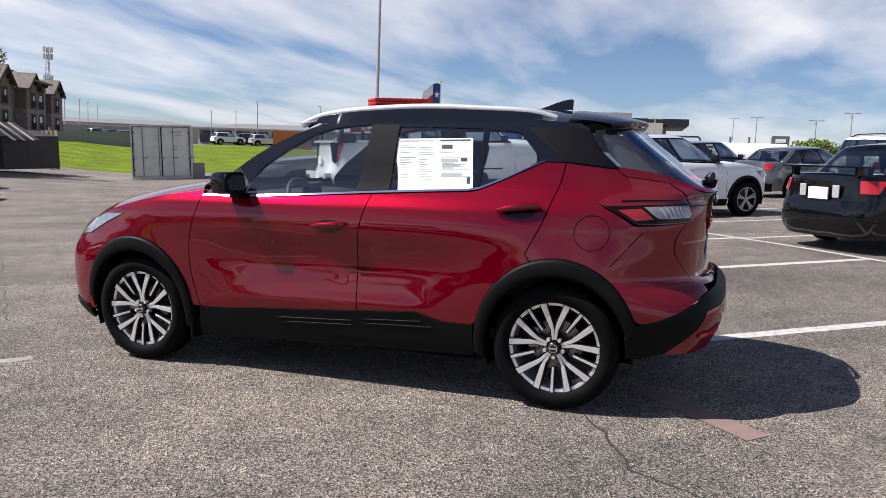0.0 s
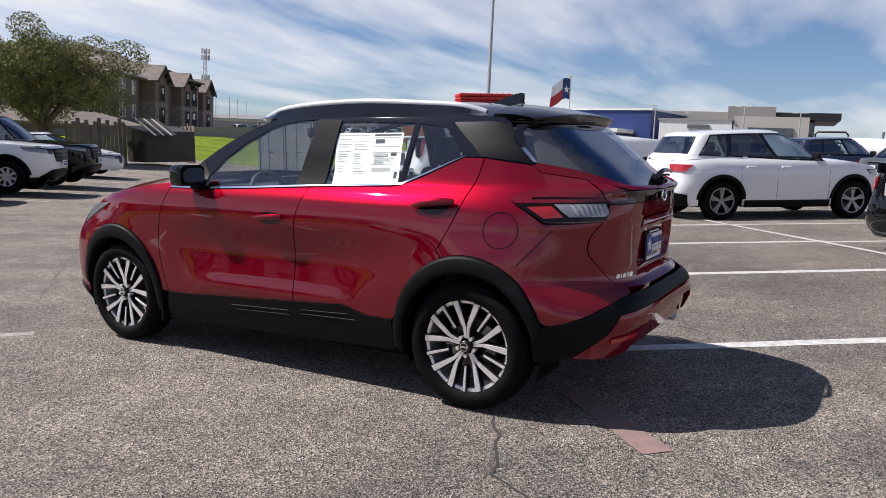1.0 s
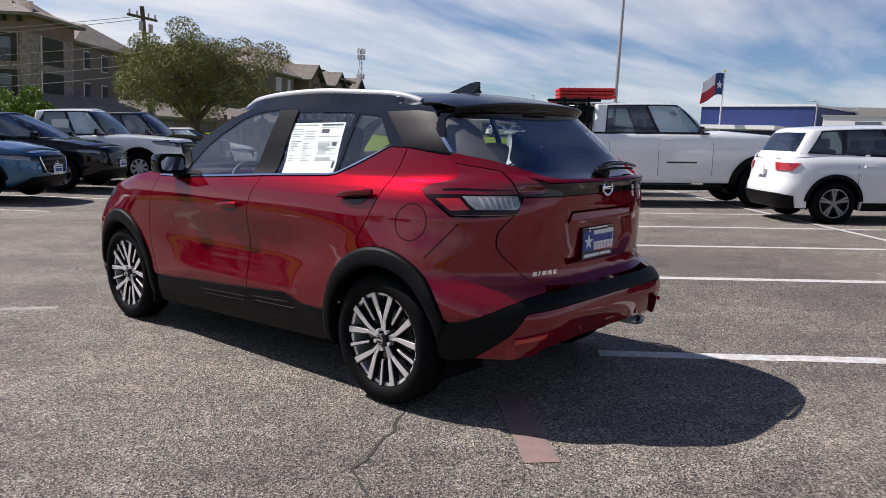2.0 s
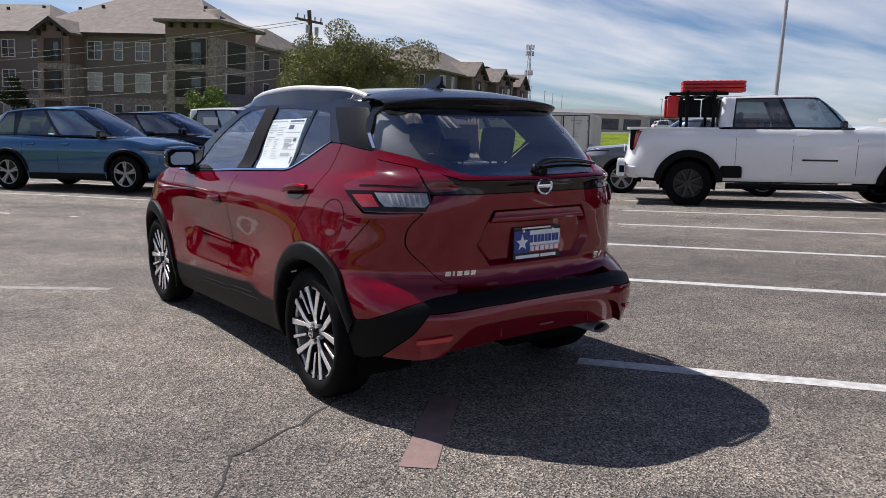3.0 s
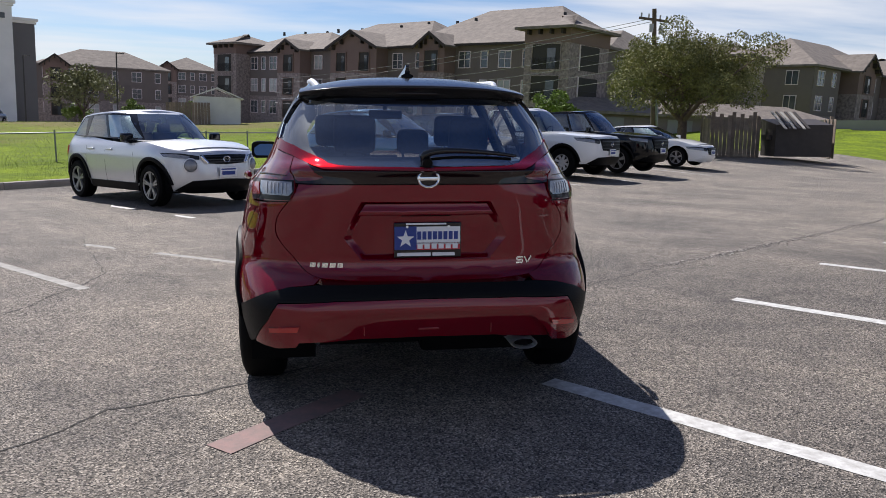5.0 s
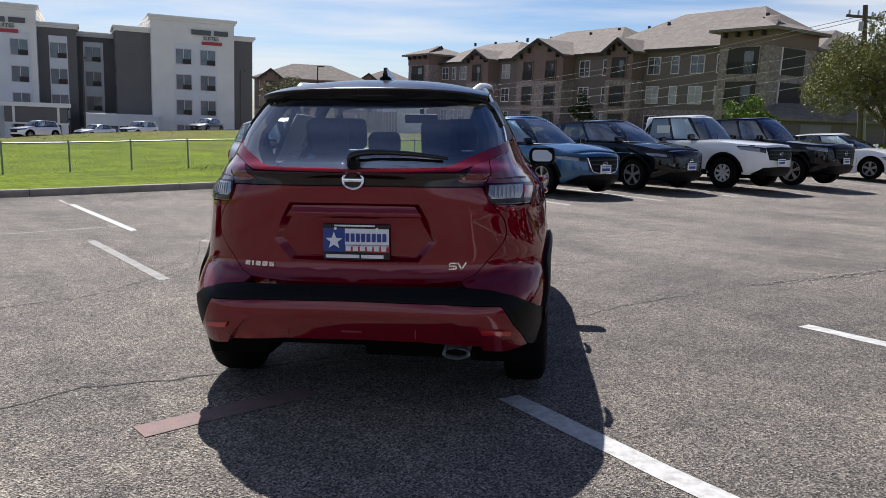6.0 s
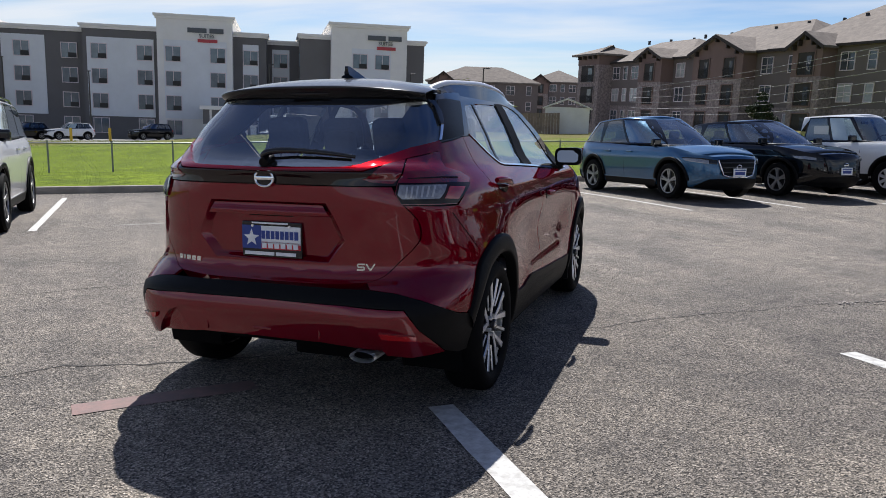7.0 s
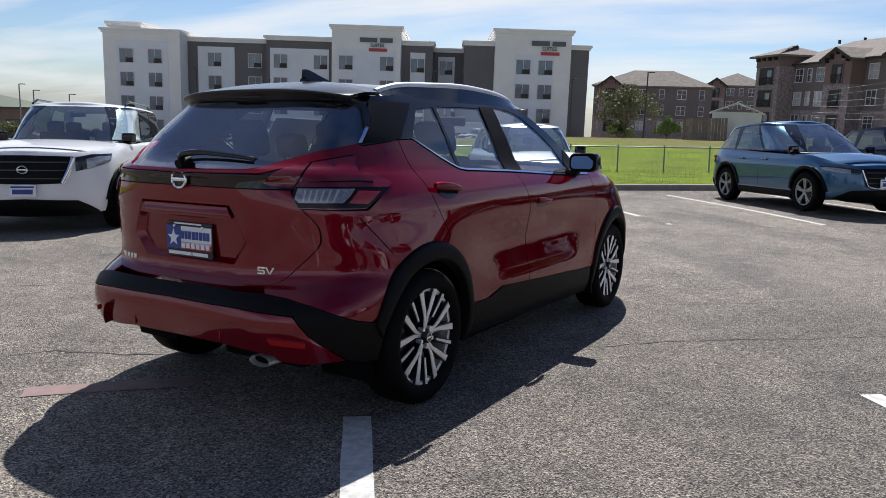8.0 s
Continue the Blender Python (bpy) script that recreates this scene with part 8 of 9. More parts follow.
# ---- trees, poles, fences and what stands round the lot ----
BARK = material("bark", (0.13, 0.095, 0.07), 0.95, vary=0.35, scale=5, bump_h=0.02, bump_scale=18)
WOOD = material("grey_wood", (0.24, 0.19, 0.15), 0.9, vary=0.3, scale=3, bump_h=0.004, bump_scale=30, per_object=0.2)
POLE_WOOD = material("pole_wood", (0.11, 0.08, 0.06), 0.9, vary=0.3, scale=3)
GALV = material("galvanised", (0.22, 0.23, 0.24), 0.5, 0.6)
POLE_GREY = material("pole_grey", (0.42, 0.42, 0.42), 0.5, 0.4)
POLE_DARK = material("pole_bronze", (0.045, 0.04, 0.036), 0.5)
CABLE = material("cable", (0.25, 0.25, 0.25), 0.6)
CONTAINER = material("container_paint", (0.66, 0.65, 0.57), 0.6, vary=0.12, scale=1.5, bump_h=0.002, bump_scale=20)
DUMPSTER = material("dumpster_brown", (0.035, 0.028, 0.025), 0.6, vary=0.3, scale=2)
LID = material("striped_lid", (0.3, 0.29, 0.27), 0.7, vary=0.2, scale=3)
YELLOW = material("safety_yellow", (0.65, 0.42, 0.03), 0.5)
ORANGE = material("orange_sign", (0.6, 0.16, 0.05), 0.5)
FLAG_RED = material("flag_red", (0.45, 0.03, 0.04), 0.8)
FLAG_WHITE = material("flag_white", (0.75, 0.75, 0.75), 0.8)
FLAG_BLUE = material("flag_blue", (0.02, 0.05, 0.16), 0.8)


def leaf_material(name, a, b):
    m = material(name, a, 0.7, vary=0.5, scale=1.6, second=b, detail=3)
    t = m.node_tree
    p = t.nodes["Principled BSDF"]
    p.inputs["Subsurface Weight"].default_value = 0.0
    geo = t.nodes.new("ShaderNodeNewGeometry")
    hv = t.nodes.new("ShaderNodeHueSaturation")
    mr = t.nodes.new("ShaderNodeMapRange")
    mr.inputs[3].default_value, mr.inputs[4].default_value = 0.65, 1.35
    t.links.new(geo.outputs["Random Per Island"], mr.inputs[0])
    t.links.new(mr.outputs[0], hv.inputs["Value"])
    src = p.inputs["Base Color"].links[0].from_socket
    t.links.new(src, hv.inputs["Color"])
    t.links.new(hv.outputs[0], p.inputs["Base Color"])
    return m


LEAF_OAK = leaf_material("oak_leaf", (0.25, 0.24, 0.065), (0.09, 0.11, 0.035))
LEAF_LIGHT = leaf_material("spring_leaf", (0.20, 0.27, 0.05), (0.11, 0.17, 0.03))
LEAF_BARE = leaf_material("thin_leaf", (0.25, 0.25, 0.10), (0.14, 0.15, 0.07))
GRASS_BLADE = leaf_material("grass_blade", (0.25, 0.33, 0.02), (0.12, 0.19, 0.016))


def leaves(clumps, n, size, seed):
    """Small leaves strewn through balls of (centre, radius), thickest near their skins."""
    rng = np.random.default_rng(seed)
    c = np.array([list(p) + [r] for p, r in clumps])
    which = rng.choice(len(c), n, p=c[:, 3] ** 2.2 / (c[:, 3] ** 2.2).sum())
    d = rng.normal(size=(n, 3))
    d /= np.linalg.norm(d, axis=1)[:, None]
    rad = c[which, 3] * rng.uniform(0.25, 1.05, n) ** 0.45
    pos = c[which, :3] + d * rad[:, None] * np.array([1, 1, 0.8])
    a = rng.normal(size=(n, 3))
    a /= np.linalg.norm(a, axis=1)[:, None]
    b = np.cross(a, rng.normal(size=(n, 3)))
    b /= np.linalg.norm(b, axis=1)[:, None]
    s = size * rng.uniform(0.6, 1.4, n)[:, None]
    v = np.stack([pos - a * s, pos - b * s * 0.45, pos + a * s, pos + b * s * 0.45], 1).reshape(-1, 3)
    f = np.arange(4 * n).reshape(-1, 4)
    me = bpy.data.meshes.new("crown")
    me.from_pydata(v.tolist(), [], f.tolist())
    return me


def tree(name, label, x, y, h, crown_r, trunk_r, leaf_mat, n, seed, clear=0.3, spread=1.0, leaf=0.11, lift=0.0, group="trees"):
    root = thing(name, label, "tree", group, on_ground(x, y, 0, lift))
    rng = random.Random(seed)
    bm = bmesh.new()
    zc = h * clear
    lean = Vector((rng.uniform(-0.1, 0.1), rng.uniform(-0.1, 0.1), 1))
    top = Vector((lean.x * zc, lean.y * zc, zc))
    tube(bm, [(0, 0, -0.3), (0.02, 0, 0.15), top * 0.5, top], [trunk_r * 1.5, trunk_r * 1.1, trunk_r * 0.95, trunk_r * 0.85], 10)
    clumps = []
    for k in range(8):
        a = 2 * math.pi * k / 8 + rng.uniform(-0.3, 0.3)
        r1 = crown_r * rng.uniform(0.55, 0.8) * spread
        z1 = zc + (h - zc) * rng.uniform(0.25, 0.68)
        mid = top + Vector((math.cos(a) * r1 * 0.45, math.sin(a) * r1 * 0.45, (z1 - zc) * 0.6))
        end = Vector((math.cos(a) * r1, math.sin(a) * r1, z1))
        tube(bm, [top - Vector((0, 0, 0.1)), mid, end], [trunk_r * 0.5, trunk_r * 0.32, trunk_r * 0.1], 7)
        clumps.append((end, crown_r * rng.uniform(0.20, 0.42)))
        clumps.append((mid + Vector((0, 0, (h - zc) * 0.3)), crown_r * rng.uniform(0.2, 0.36)))
        for j in range(3):
            e2 = mid + Vector((rng.uniform(-1, 1), rng.uniform(-1, 1), rng.uniform(0.0, 1))) * crown_r * 0.62
            tube(bm, [mid, (mid + e2) / 2 + Vector((0, 0, 0.1)), e2], [trunk_r * 0.25, trunk_r * 0.16, trunk_r * 0.05], 5)
            clumps.append((e2, crown_r * rng.uniform(0.12, 0.28)))
    clumps.append((Vector((0, 0, h - crown_r * 0.35)), crown_r * 0.4))
    part("trunk", bm, BARK, root, "", 60)
    crown = new("crown", leaves(clumps, n, leaf, seed))
    crown.data.materials.append(leaf_mat)
    crown.parent = root
    return root


tree("oak_tree", "broad live oak with olive leaves behind parked cars", 17.4, 32.6, 6.3, 4.1, 0.26, LEAF_OAK, 60000, 11, 0.28, 1.0, 0.06)
tree("young_tree", "young bright green tree by the garages", 17.3, 53.5, 4.0, 1.9, 0.1, LEAF_LIGHT, 5000, 12, 0.2, 1.0, 0.14)
tree("bare_tree", "thin leafed tree in front of a distant house", -32.5, 106, 9.0, 4.6, 0.16, LEAF_BARE, 5000, 13, 0.25, 1.0, 0.2)
for k, (az, dd, hh, rr) in enumerate(((-15.0, 110, 3.6, 1.8), (-11.0, 112, 3.4, 1.5), (-18.3, 118, 4.0, 2.0))):
    q = ray_point((2.69, -2.91), az, dd)
    tree("young_tree", "small bright green tree in the meadow", q.x, q.y, hh, rr, 0.08, LEAF_LIGHT, 2500, 20 + k, 0.2, 1.0, 0.16)
q = ray_point((-1.54, -3.79), 6.1, 80)
tree("evergreen_tree", "dark evergreen by the apartment house", q.x, q.y, 3.7, 1.4, 0.1, leaf_material("dark_leaf", (0.03, 0.05, 0.02), (0.015, 0.025, 0.012)), 3500, 31, 0.1, 0.8, 0.14)
q = ray_point((-4.61, -0.74), 95.6, 75)
tree("young_tree", "rounded green tree beyond the far cars", q.x, q.y, 3.3, 2.3, 0.12, LEAF_LIGHT, 4000, 41, 0.15, 1.0, 0.14, -0.7)


# grass blades on the verge and the meadow
def blades(n, s0, s1, a0, a1, h, seed):
    rng = np.random.default_rng(seed)
    s = s0 + (s1 - s0) * rng.random(n) ** 1.6
    a = rng.uniform(a0, a1, n)
    v, f = [], []
    hh = h * rng.uniform(0.5, 1.5, n)
    ang = rng.uniform(0, 6.28, n)
    for i in range(n):
        x, y = P.x * a[i] - D.x * s[i], P.y * a[i] - D.y * s[i]
        z = height(x, y)
        w = 0.007 + 0.0006 * (s[i] - s0)
        dx, dy = math.cos(ang[i]) * w, math.sin(ang[i]) * w
        lx, ly = math.cos(ang[i] * 3) * hh[i] * 0.4, math.sin(ang[i] * 3) * hh[i] * 0.4
        k = len(v)
        v += [(x - dx, y - dy, z - 0.02), (x + dx, y + dy, z - 0.02), (x + lx, y + ly, z + hh[i])]
        f.append((k, k + 1, k + 2))
    me = bpy.data.meshes.new("grass")
    me.from_pydata(v, [], f)
    me.materials.append(GRASS_BLADE)
    return me


tagged(new("lawn_grass", blades(60000, KERB + 0.17, FENCE, -22, 32, 0.02, 3)), "short mown green grass on the verge", "grass", "", "stuff")
tagged(new("meadow_grass", blades(50000, FENCE, 75, -34, 40, 0.045, 4)), "tall yellow-green meadow grass", "grass", "", "stuff")

# chain link fence along the verge
fence = thing("chain_link_fence", "low galvanised chain-link fence across the grass", "fence")
na = 34
posts = []
for k in range(na):
    a = -26 + 1.75 * k
    q = P * a - D * FENCE
    z = height(q.x, q.y)
    posts.append(Vector((q.x, q.y, z)))
    part("post", rods(((q.x, q.y, z - 0.1), (q.x, q.y, z + 0.92), 0.026), ((q.x, q.y, z + 0.92), (q.x, q.y, z + 0.95), 0.031)), GALV, fence, "", 40)
for p, q in zip(posts, posts[1:]):
    part("top_rail", rods((p + Vector((0, 0, 0.88)), q + Vector((0, 0, 0.88)), 0.023), seg=6), GALV, fence, "", 40)
bm = bmesh.new()
for p, q in zip(posts, posts[1:]):
    n = 12
    d = (q - p) / n
    for k in range(-6, n):
        for up_ in (1, -1):
            k0, k1 = max(k, 0), min(k + 6, n)
            if k1 <= k0:
                continue
            z0 = 0.86 * (k0 - k) / 6
            z1 = 0.86 * (k1 - k) / 6
            if up_ < 0:
                z0, z1 = 0.86 - z0, 0.86 - z1
            rod(bm, p + d * k0 + Vector((0, 0, z0)), p + d * k1 + Vector((0, 0, z1)), 0.0022, 3)
tagged(part("wire_mesh", bm, GALV, fence), kind="stuff")


# street furniture
def lamp_post(x, y, h, mat, label, heads=1, turn=0.0, arm=0.9, base=True):
    root = thing("lamp_post", label, "lamp post", "lamp posts", on_ground(x, y, turn))
    bm = bmesh.new()
    rod(bm, (0, 0, 0), (0, 0, h), 0.09, 10, 0.06)
    part("pole", bm, mat, root, "", 40)
    if base:
        part("footing", rods(((0, 0, -0.2), (0, 0, 0.6), 0.28), seg=14), CONCRETE, root, "", 40)
    for k in range(heads):
        sg = 1 if k == 0 else -1
        part("arm", boxes(((sg * arm * 0.4, 0, h - 0.03), (arm * 0.8, 0.06, 0.06))), mat, root)
        part("lamp_head", boxes(((sg * arm, 0, h - 0.02), (0.6, 0.32, 0.10)), bevel=0.03), mat, root)
    return root


lamp_post(25.5, 13.5, 8.2, POLE_GREY, "tall grey lamp post in the lot", 2, 40, 0.45)
WEST, SOUTH_WEST = (-4.61, -0.74), (-3.79, -2.16)
for az, d, h, eye in ((43.5, 150, 8.0, WEST), (44.4, 165, 7.8, WEST), (44.9, 180, 8.0, WEST), (45.5, 195, 8.2, WEST), (56.1, 120, 6.8, WEST), (54.6, 150, 6.6, WEST), (52.9, 150, 6.3, WEST), (60.6, 120, 7.2, WEST),
                      (74.6, 85, 5.6, SOUTH_WEST), (80.6, 85, 5.4, SOUTH_WEST), (85.1, 95, 5.0, WEST), (90.4, 150, 6.8, WEST), (91.9, 110, 5.6, WEST), (97.7, 100, 5.6, WEST), (95.6, 100, 4.8, WEST)):
    q = ray_point(eye, az, d)
    lamp_post(q.x, q.y, h, POLE_GREY, "distant grey lamp post", 2 if az > 75 else 1, az, 0.55, False)
for az, d, h in ((-49.0, 88, 8.0), (-44.0, 88, 7.0), (-32.1, 88, 8.2), (-21.9, 88, 7.0), (-16.6, 78, 6.4)):
    q = ray_point((2.69, -2.91), az, d)
    lamp_post(q.x, q.y, h, POLE_DARK, "dark bronze lamp post by the hotel drive", 1, az, 0.4, False)

# leaning timber pole with its cables
up_ = thing("utility_pole", "old wooden utility pole with a crossarm and transformers", "utility pole", "", on_ground(19.6, 42.3, 20))
bm = bmesh.new()
rod(bm, (0.9, 0, -0.3), (-0.1, 0, 8.55), 0.19, 10, 0.13)
part("pole", bm, POLE_WOOD, up_, "", 50)
part("crossarm", boxes(((-0.05, 0, 7.9), (2.4, 0.12, 0.14))), POLE_WOOD, up_)
for x in (-1.1, -0.5, 0.45, 1.0):
    part("insulator", rods(((x, 0, 7.97), (x, 0, 8.22), 0.05)), POLE_GREY, up_)
part("crossarm", boxes(((0.1, 0, 6.3), (1.2, 0.1, 0.1))), POLE_WOOD, up_)
part("conduit", rods(((0.95, -0.25, 0.0), (0.25, -0.2, 5.4), 0.09)), GALV, up_, "", 40)
for x, z in ((-0.45, 7.35), (0.35, 7.3)):
    part("transformer", rods(((x, -0.25, z - 0.25), (x, -0.25, z + 0.25), 0.13)), POLE_GREY, up_, "", 40)


def cable(a, b, sag, r=0.02):
    a, b = Vector(a), Vector(b)
    bm = bmesh.new()
    pts = [a.lerp(b, k / 20) - Vector((0, 0, sag * 4 * (k / 20) * (1 - k / 20))) for k in range(21)]
    tube(bm, pts, r, 5)
    return tagged(part("overhead_cable", bm, CABLE), "sagging pale overhead cable", "cable", "overhead cables")


for k, (z0, z1, dx) in enumerate(((8.2, 6.9, 0.0), (8.2, 6.5, 0.8), (6.6, 5.9, 0), (6.0, 5.4, 0), (5.4, 4.8, 0), (4.8, 4.3, 0))):
    cable((19.6 + dx, 42.2, z0), (-6 + dx, 85.5, z1), 0.5 + 0.1 * k, 0.018)

# shipping container
C0 = Vector((24.9, 26.2))
C1 = C0 + Vector((1.71, -2.21))
cont = thing("shipping_container", "pale grey-green shipping container with closed double doors", "container", "", frame_of(C0, C1 - C0, height(C0.x, C0.y)))
CW = (C1 - C0).length
bm = bmesh.new()
box(bm, (CW / 2, 3.05, 1.35), (CW - 0.04, 6.0, 2.55))
part("body", bm, CONTAINER, cont)
for k in range(24):
    for x in (0.01, CW - 0.01):
        part("corrugation", boxes(((x, 0.25 + 0.245 * k, 1.35), (0.06, 0.12, 2.35))), CONTAINER, cont)
part("door_frame", ring_frame(CW / 2, -0.03, 1.33, CW - 0.2, 2.42, 0.1, 0.12), CONTAINER, cont)
for x in (0.28, 0.75):
    for sgx in (0, 1):
        xx = (CW * 0.5 * x / 0.55) * 0.62 + (CW / 2 if sgx else 0) + 0.1
        part("lock_rod", rods(((xx, -0.05, 0.15), (xx, -0.05, 2.5), 0.022)), GALV, cont)
        part("rod_handle", boxes(((xx + 0.1, -0.07, 1.05), (0.28, 0.03, 0.05))), GALV, cont)
for xe in (0.085, CW - 0.085):
    part("door_seal", boxes(((xe, -0.036, 1.33), (0.035, 0.02, 2.40))), DARK, cont)
part("door_seal", boxes(((CW / 2, -0.036, 2.535), (CW - 0.2, 0.02, 0.03))), DARK, cont)
for xh in (0.12, CW - 0.12):
    for zh in (0.45, 1.0, 1.7, 2.25):
        part("hinge", boxes(((xh, -0.055, zh), (0.12, 0.03, 0.10)), bevel=0.008), GALV, cont)
for xc in (CW * 0.27, CW * 0.73):
    for zc_ in (0.75, 1.9):
        part("door_panel", boxes(((xc, -0.038, zc_), (CW * 0.12, 0.02, 0.35)), bevel=0.006), CONTAINER, cont)
for sgx in (0, 1):
    part("door", boxes(((CW * (0.27 + 0.46 * sgx), -0.012, 1.33), (CW * 0.44, 0.04, 2.36)), bevel=0.01), CONTAINER, cont)
part("door_gap", boxes(((CW / 2, -0.034, 1.33), (0.04, 0.02, 2.36))), DARK, cont)
part("print_bar", boxes(((CW * 0.74, -0.036, 2.28), (0.55, 0.01, 0.07)), ((CW * 0.78, -0.036, 2.14), (0.25, 0.01, 0.06)), ((CW * 0.72, -0.036, 1.6), (0.2, 0.01, 0.05)), ((CW * 0.72, -0.036, 1.45), (0.3, 0.01, 0.05))), GREY_INK, cont)
q = ray_point(WEST, 51.8, 40.5)
tagged(part("utility_box", boxes(((0, 0, 0.4), (0.85, 0.7, 0.8)), bevel=0.03), GREY_WALL, None, "", None, on_ground(q.x, q.y, -45)), "dark grey utility box on the ground by a container", "utility box")

# dumpster in a timber screen
DU = Vector((20.9, 30.5))
dm = thing("dumpster", "dark brown steel dumpster with a striped lid", "dumpster", "", frame_of(DU, Vector((0.97, -0.22)), height(DU.x, DU.y)))
bm = bmesh.new()
prism(bm, [(-1.0, 0.1), (0.95, 0.1), (1.1, 1.9), (-1.0, 1.6)], 0, 2.6, "x")
part("bin", bm, DUMPSTER, dm)
for k in range(6):
    part("lid_slat", boxes(((0.2 + 0.21 * k, 0.0, 1.8), (0.12, 2.2, 0.05)), bevel=0.01), LID if k % 2 == 0 else DUMPSTER, dm, "", None, Matrix.Translation((0, 0, 0.15)) @ Matrix.Rotation(radians(22), 4, "X"))
part("side_sleeve", boxes(((-0.06, 0.1, 1.0), (0.12, 1.2, 0.25)), ((2.66, 0.1, 1.0), (0.12, 1.2, 0.25))), DUMPSTER, dm)
scr = thing("timber_screen", "weathered grey timber screen round the bins", "fence", "", frame_of(DU, Vector((0.97, -0.22)), height(DU.x, DU.y)))
for k in range(14):
    hh = 1.9 + 0.08 * ((k * 7) % 5)
    part("board", boxes(((-2.9 + 0.2 * k, 0.6, hh / 2), (0.18, 0.03, hh))), WOOD, scr)
for k in range(7):
    part("board", boxes(((-3.0, 0.5 - 0.2 * k, 0.95), (0.03, 0.18, 1.9))), WOOD, scr)
    part("board", boxes(((3.1 + 0.05 * (k % 2), 1.2 - 0.2 * k, 0.95), (0.03, 0.18, 1.9))), WOOD, scr)
for x in (-3.0, -1.6, -0.3, 3.2):
    part("post", boxes(((x, 0.68, 1.0), (0.12, 0.12, 2.1))), WOOD, scr)

# shed and hoarding near the houses
q = Vector((-9.7, 64.7))
shed = thing("garden_shed", "small pale shed with a white roof in the meadow", "shed", "", on_ground(q.x, q.y, 10))
part("wall", boxes(((0, 0, 1.0), (3.8, 3.2, 2.6))), WHITE_METAL, shed)
part("roof", gable(bmesh.new(), -2.0, 2.0, -1.7, 1.7, 2.2, 0.8, 0.15, 0.1), WHITE_METAL, shed)

q = Vector((-11.5, 62.0))
hd = thing("board_fence", "short grey board fence in the meadow grass", "fence", "", on_ground(q.x, q.y, 4))
for k in range(14):
    part("board", boxes(((-1.7 + 0.25 * k, 0.0, 0.85), (0.22, 0.03, 1.9))), WOOD, hd)

# low wall at the head of the far slope
W0, W1 = Vector((42.5, 62.5)), Vector((55.5, 52.0))
tagged(part("low_wall", boxes((((W1 - W0).length / 2, 0.2, 0.1), ((W1 - W0).length, 0.4, 1.6))), GREY_WALL, None, "", None, frame_of(W0, W1 - W0, height(48, 58))), "dark grey block wall at the head of a grassy slope", "wall", kind="structure")

# lattice mast
q = ray_point((-1.54, -3.79), 41.75, 330)
mast = thing("radio_mast", "tall grey lattice mast with aerials", "mast", "", pose(q.x, q.y, -3.3))
MH = 40
bm = bmesh.new()
for k in range(3):
    a = 2 * math.pi * k / 3
    rod(bm, (2.0 * math.cos(a), 2.0 * math.sin(a), 0), (0.5 * math.cos(a), 0.5 * math.sin(a), MH), 0.16, 6, 0.12)
for j in range(18):
    z0, z1 = MH * j / 18, MH * (j + 1) / 18
    for k in range(3):
        a, b = 2 * math.pi * k / 3, 2 * math.pi * (k + 1) / 3
        r0_, r1_ = 2.0 - 1.5 * j / 18, 2.0 - 1.5 * (j + 1) / 18
        rod(bm, (r0_ * math.cos(a), r0_ * math.sin(a), z0), (r1_ * math.cos(b), r1_ * math.sin(b), z1), 0.06, 4)
part("lattice", bm, POLE_GREY, mast)
for z in (MH - 0.5, MH - 3, 29):
    for k in range(6):
        a = 2 * math.pi * k / 6
        part("aerial", boxes(((1.5 * math.cos(a), 1.5 * math.sin(a), z), (0.45, 0.45, 2.0))), POLE_GREY, mast)

# low buildings on the far side
def block(name, label, az0, az1, eye, d0, d1, h, wall, depth=14, z=0.0, group="far buildings"):
    a, b = ray_point(eye, az0, d0), ray_point(eye, az1, d1)
    m = (a + b) / 2
    root = thing(name, label, "building", group, frame_of(a, b - a, (LOT @ Vector((m.x, m.y, height(m.x, m.y)))).z + z))
    w = (b - a).length
    part("wall", boxes(((w / 2, depth / 2, h / 2), (w, depth, h))), wall, root)
    return root, w


E0 = WEST
root, w = block("warehouse", "long low pale warehouse with a metal roof", 37, 51.5, E0, 205, 185, 4.2, PALE_WALL)
part("roof", hip(bmesh.new(), 0, w, 0, 14, 4.2, 1.2, 7, 1.2), METAL_ROOF, root)
for k in range(10):
    part("shop_window", boxes(((w * (k + 0.5) / 10, -0.05, 1.8), (w / 13, 0.2, 2.6))), DARK_PANE, root)
root, w = block("warehouse", "low pale shop row with a pitched metal roof", 52.0, 61, E0, 160, 150, 3.4, PALE_WALL, 14, 0.4)
part("roof", hip(bmesh.new(), 0, w, 0, 14, 3.4, 1.2, 6, 1.5), METAL_ROOF, root)
for k in range(7):
    part("shop_window", boxes(((w * (k + 0.5) / 7, -0.05, 1.6), (w / 9, 0.2, 2.4))), DARK_PANE, root)
root, w = block("warehouse", "dark low warehouse behind a lamp row", 41, 48, E0, 150, 150, 2.6, GREY_WALL)
root, w = block("orange_sign", "orange panel sign by the far road", 57.2, 60, E0, 100, 100, 2.3, ORANGE, 0.3)
E15 = SOUTH_WEST
root, w = block("blue_showroom", "dark blue showroom with a white canopy edge", 67.2, 74.4, E15, 112, 105, 6.0, BLUE_WALL)
part("canopy", boxes(((w * 0.45, -2.5, 3.1), (w * 0.8, 5, 0.5))), WHITE_METAL, root)
part("parapet", boxes(((w / 2, 7, 6.1), (w + 0.4, 14.4, 0.25))), WHITE_METAL, root)
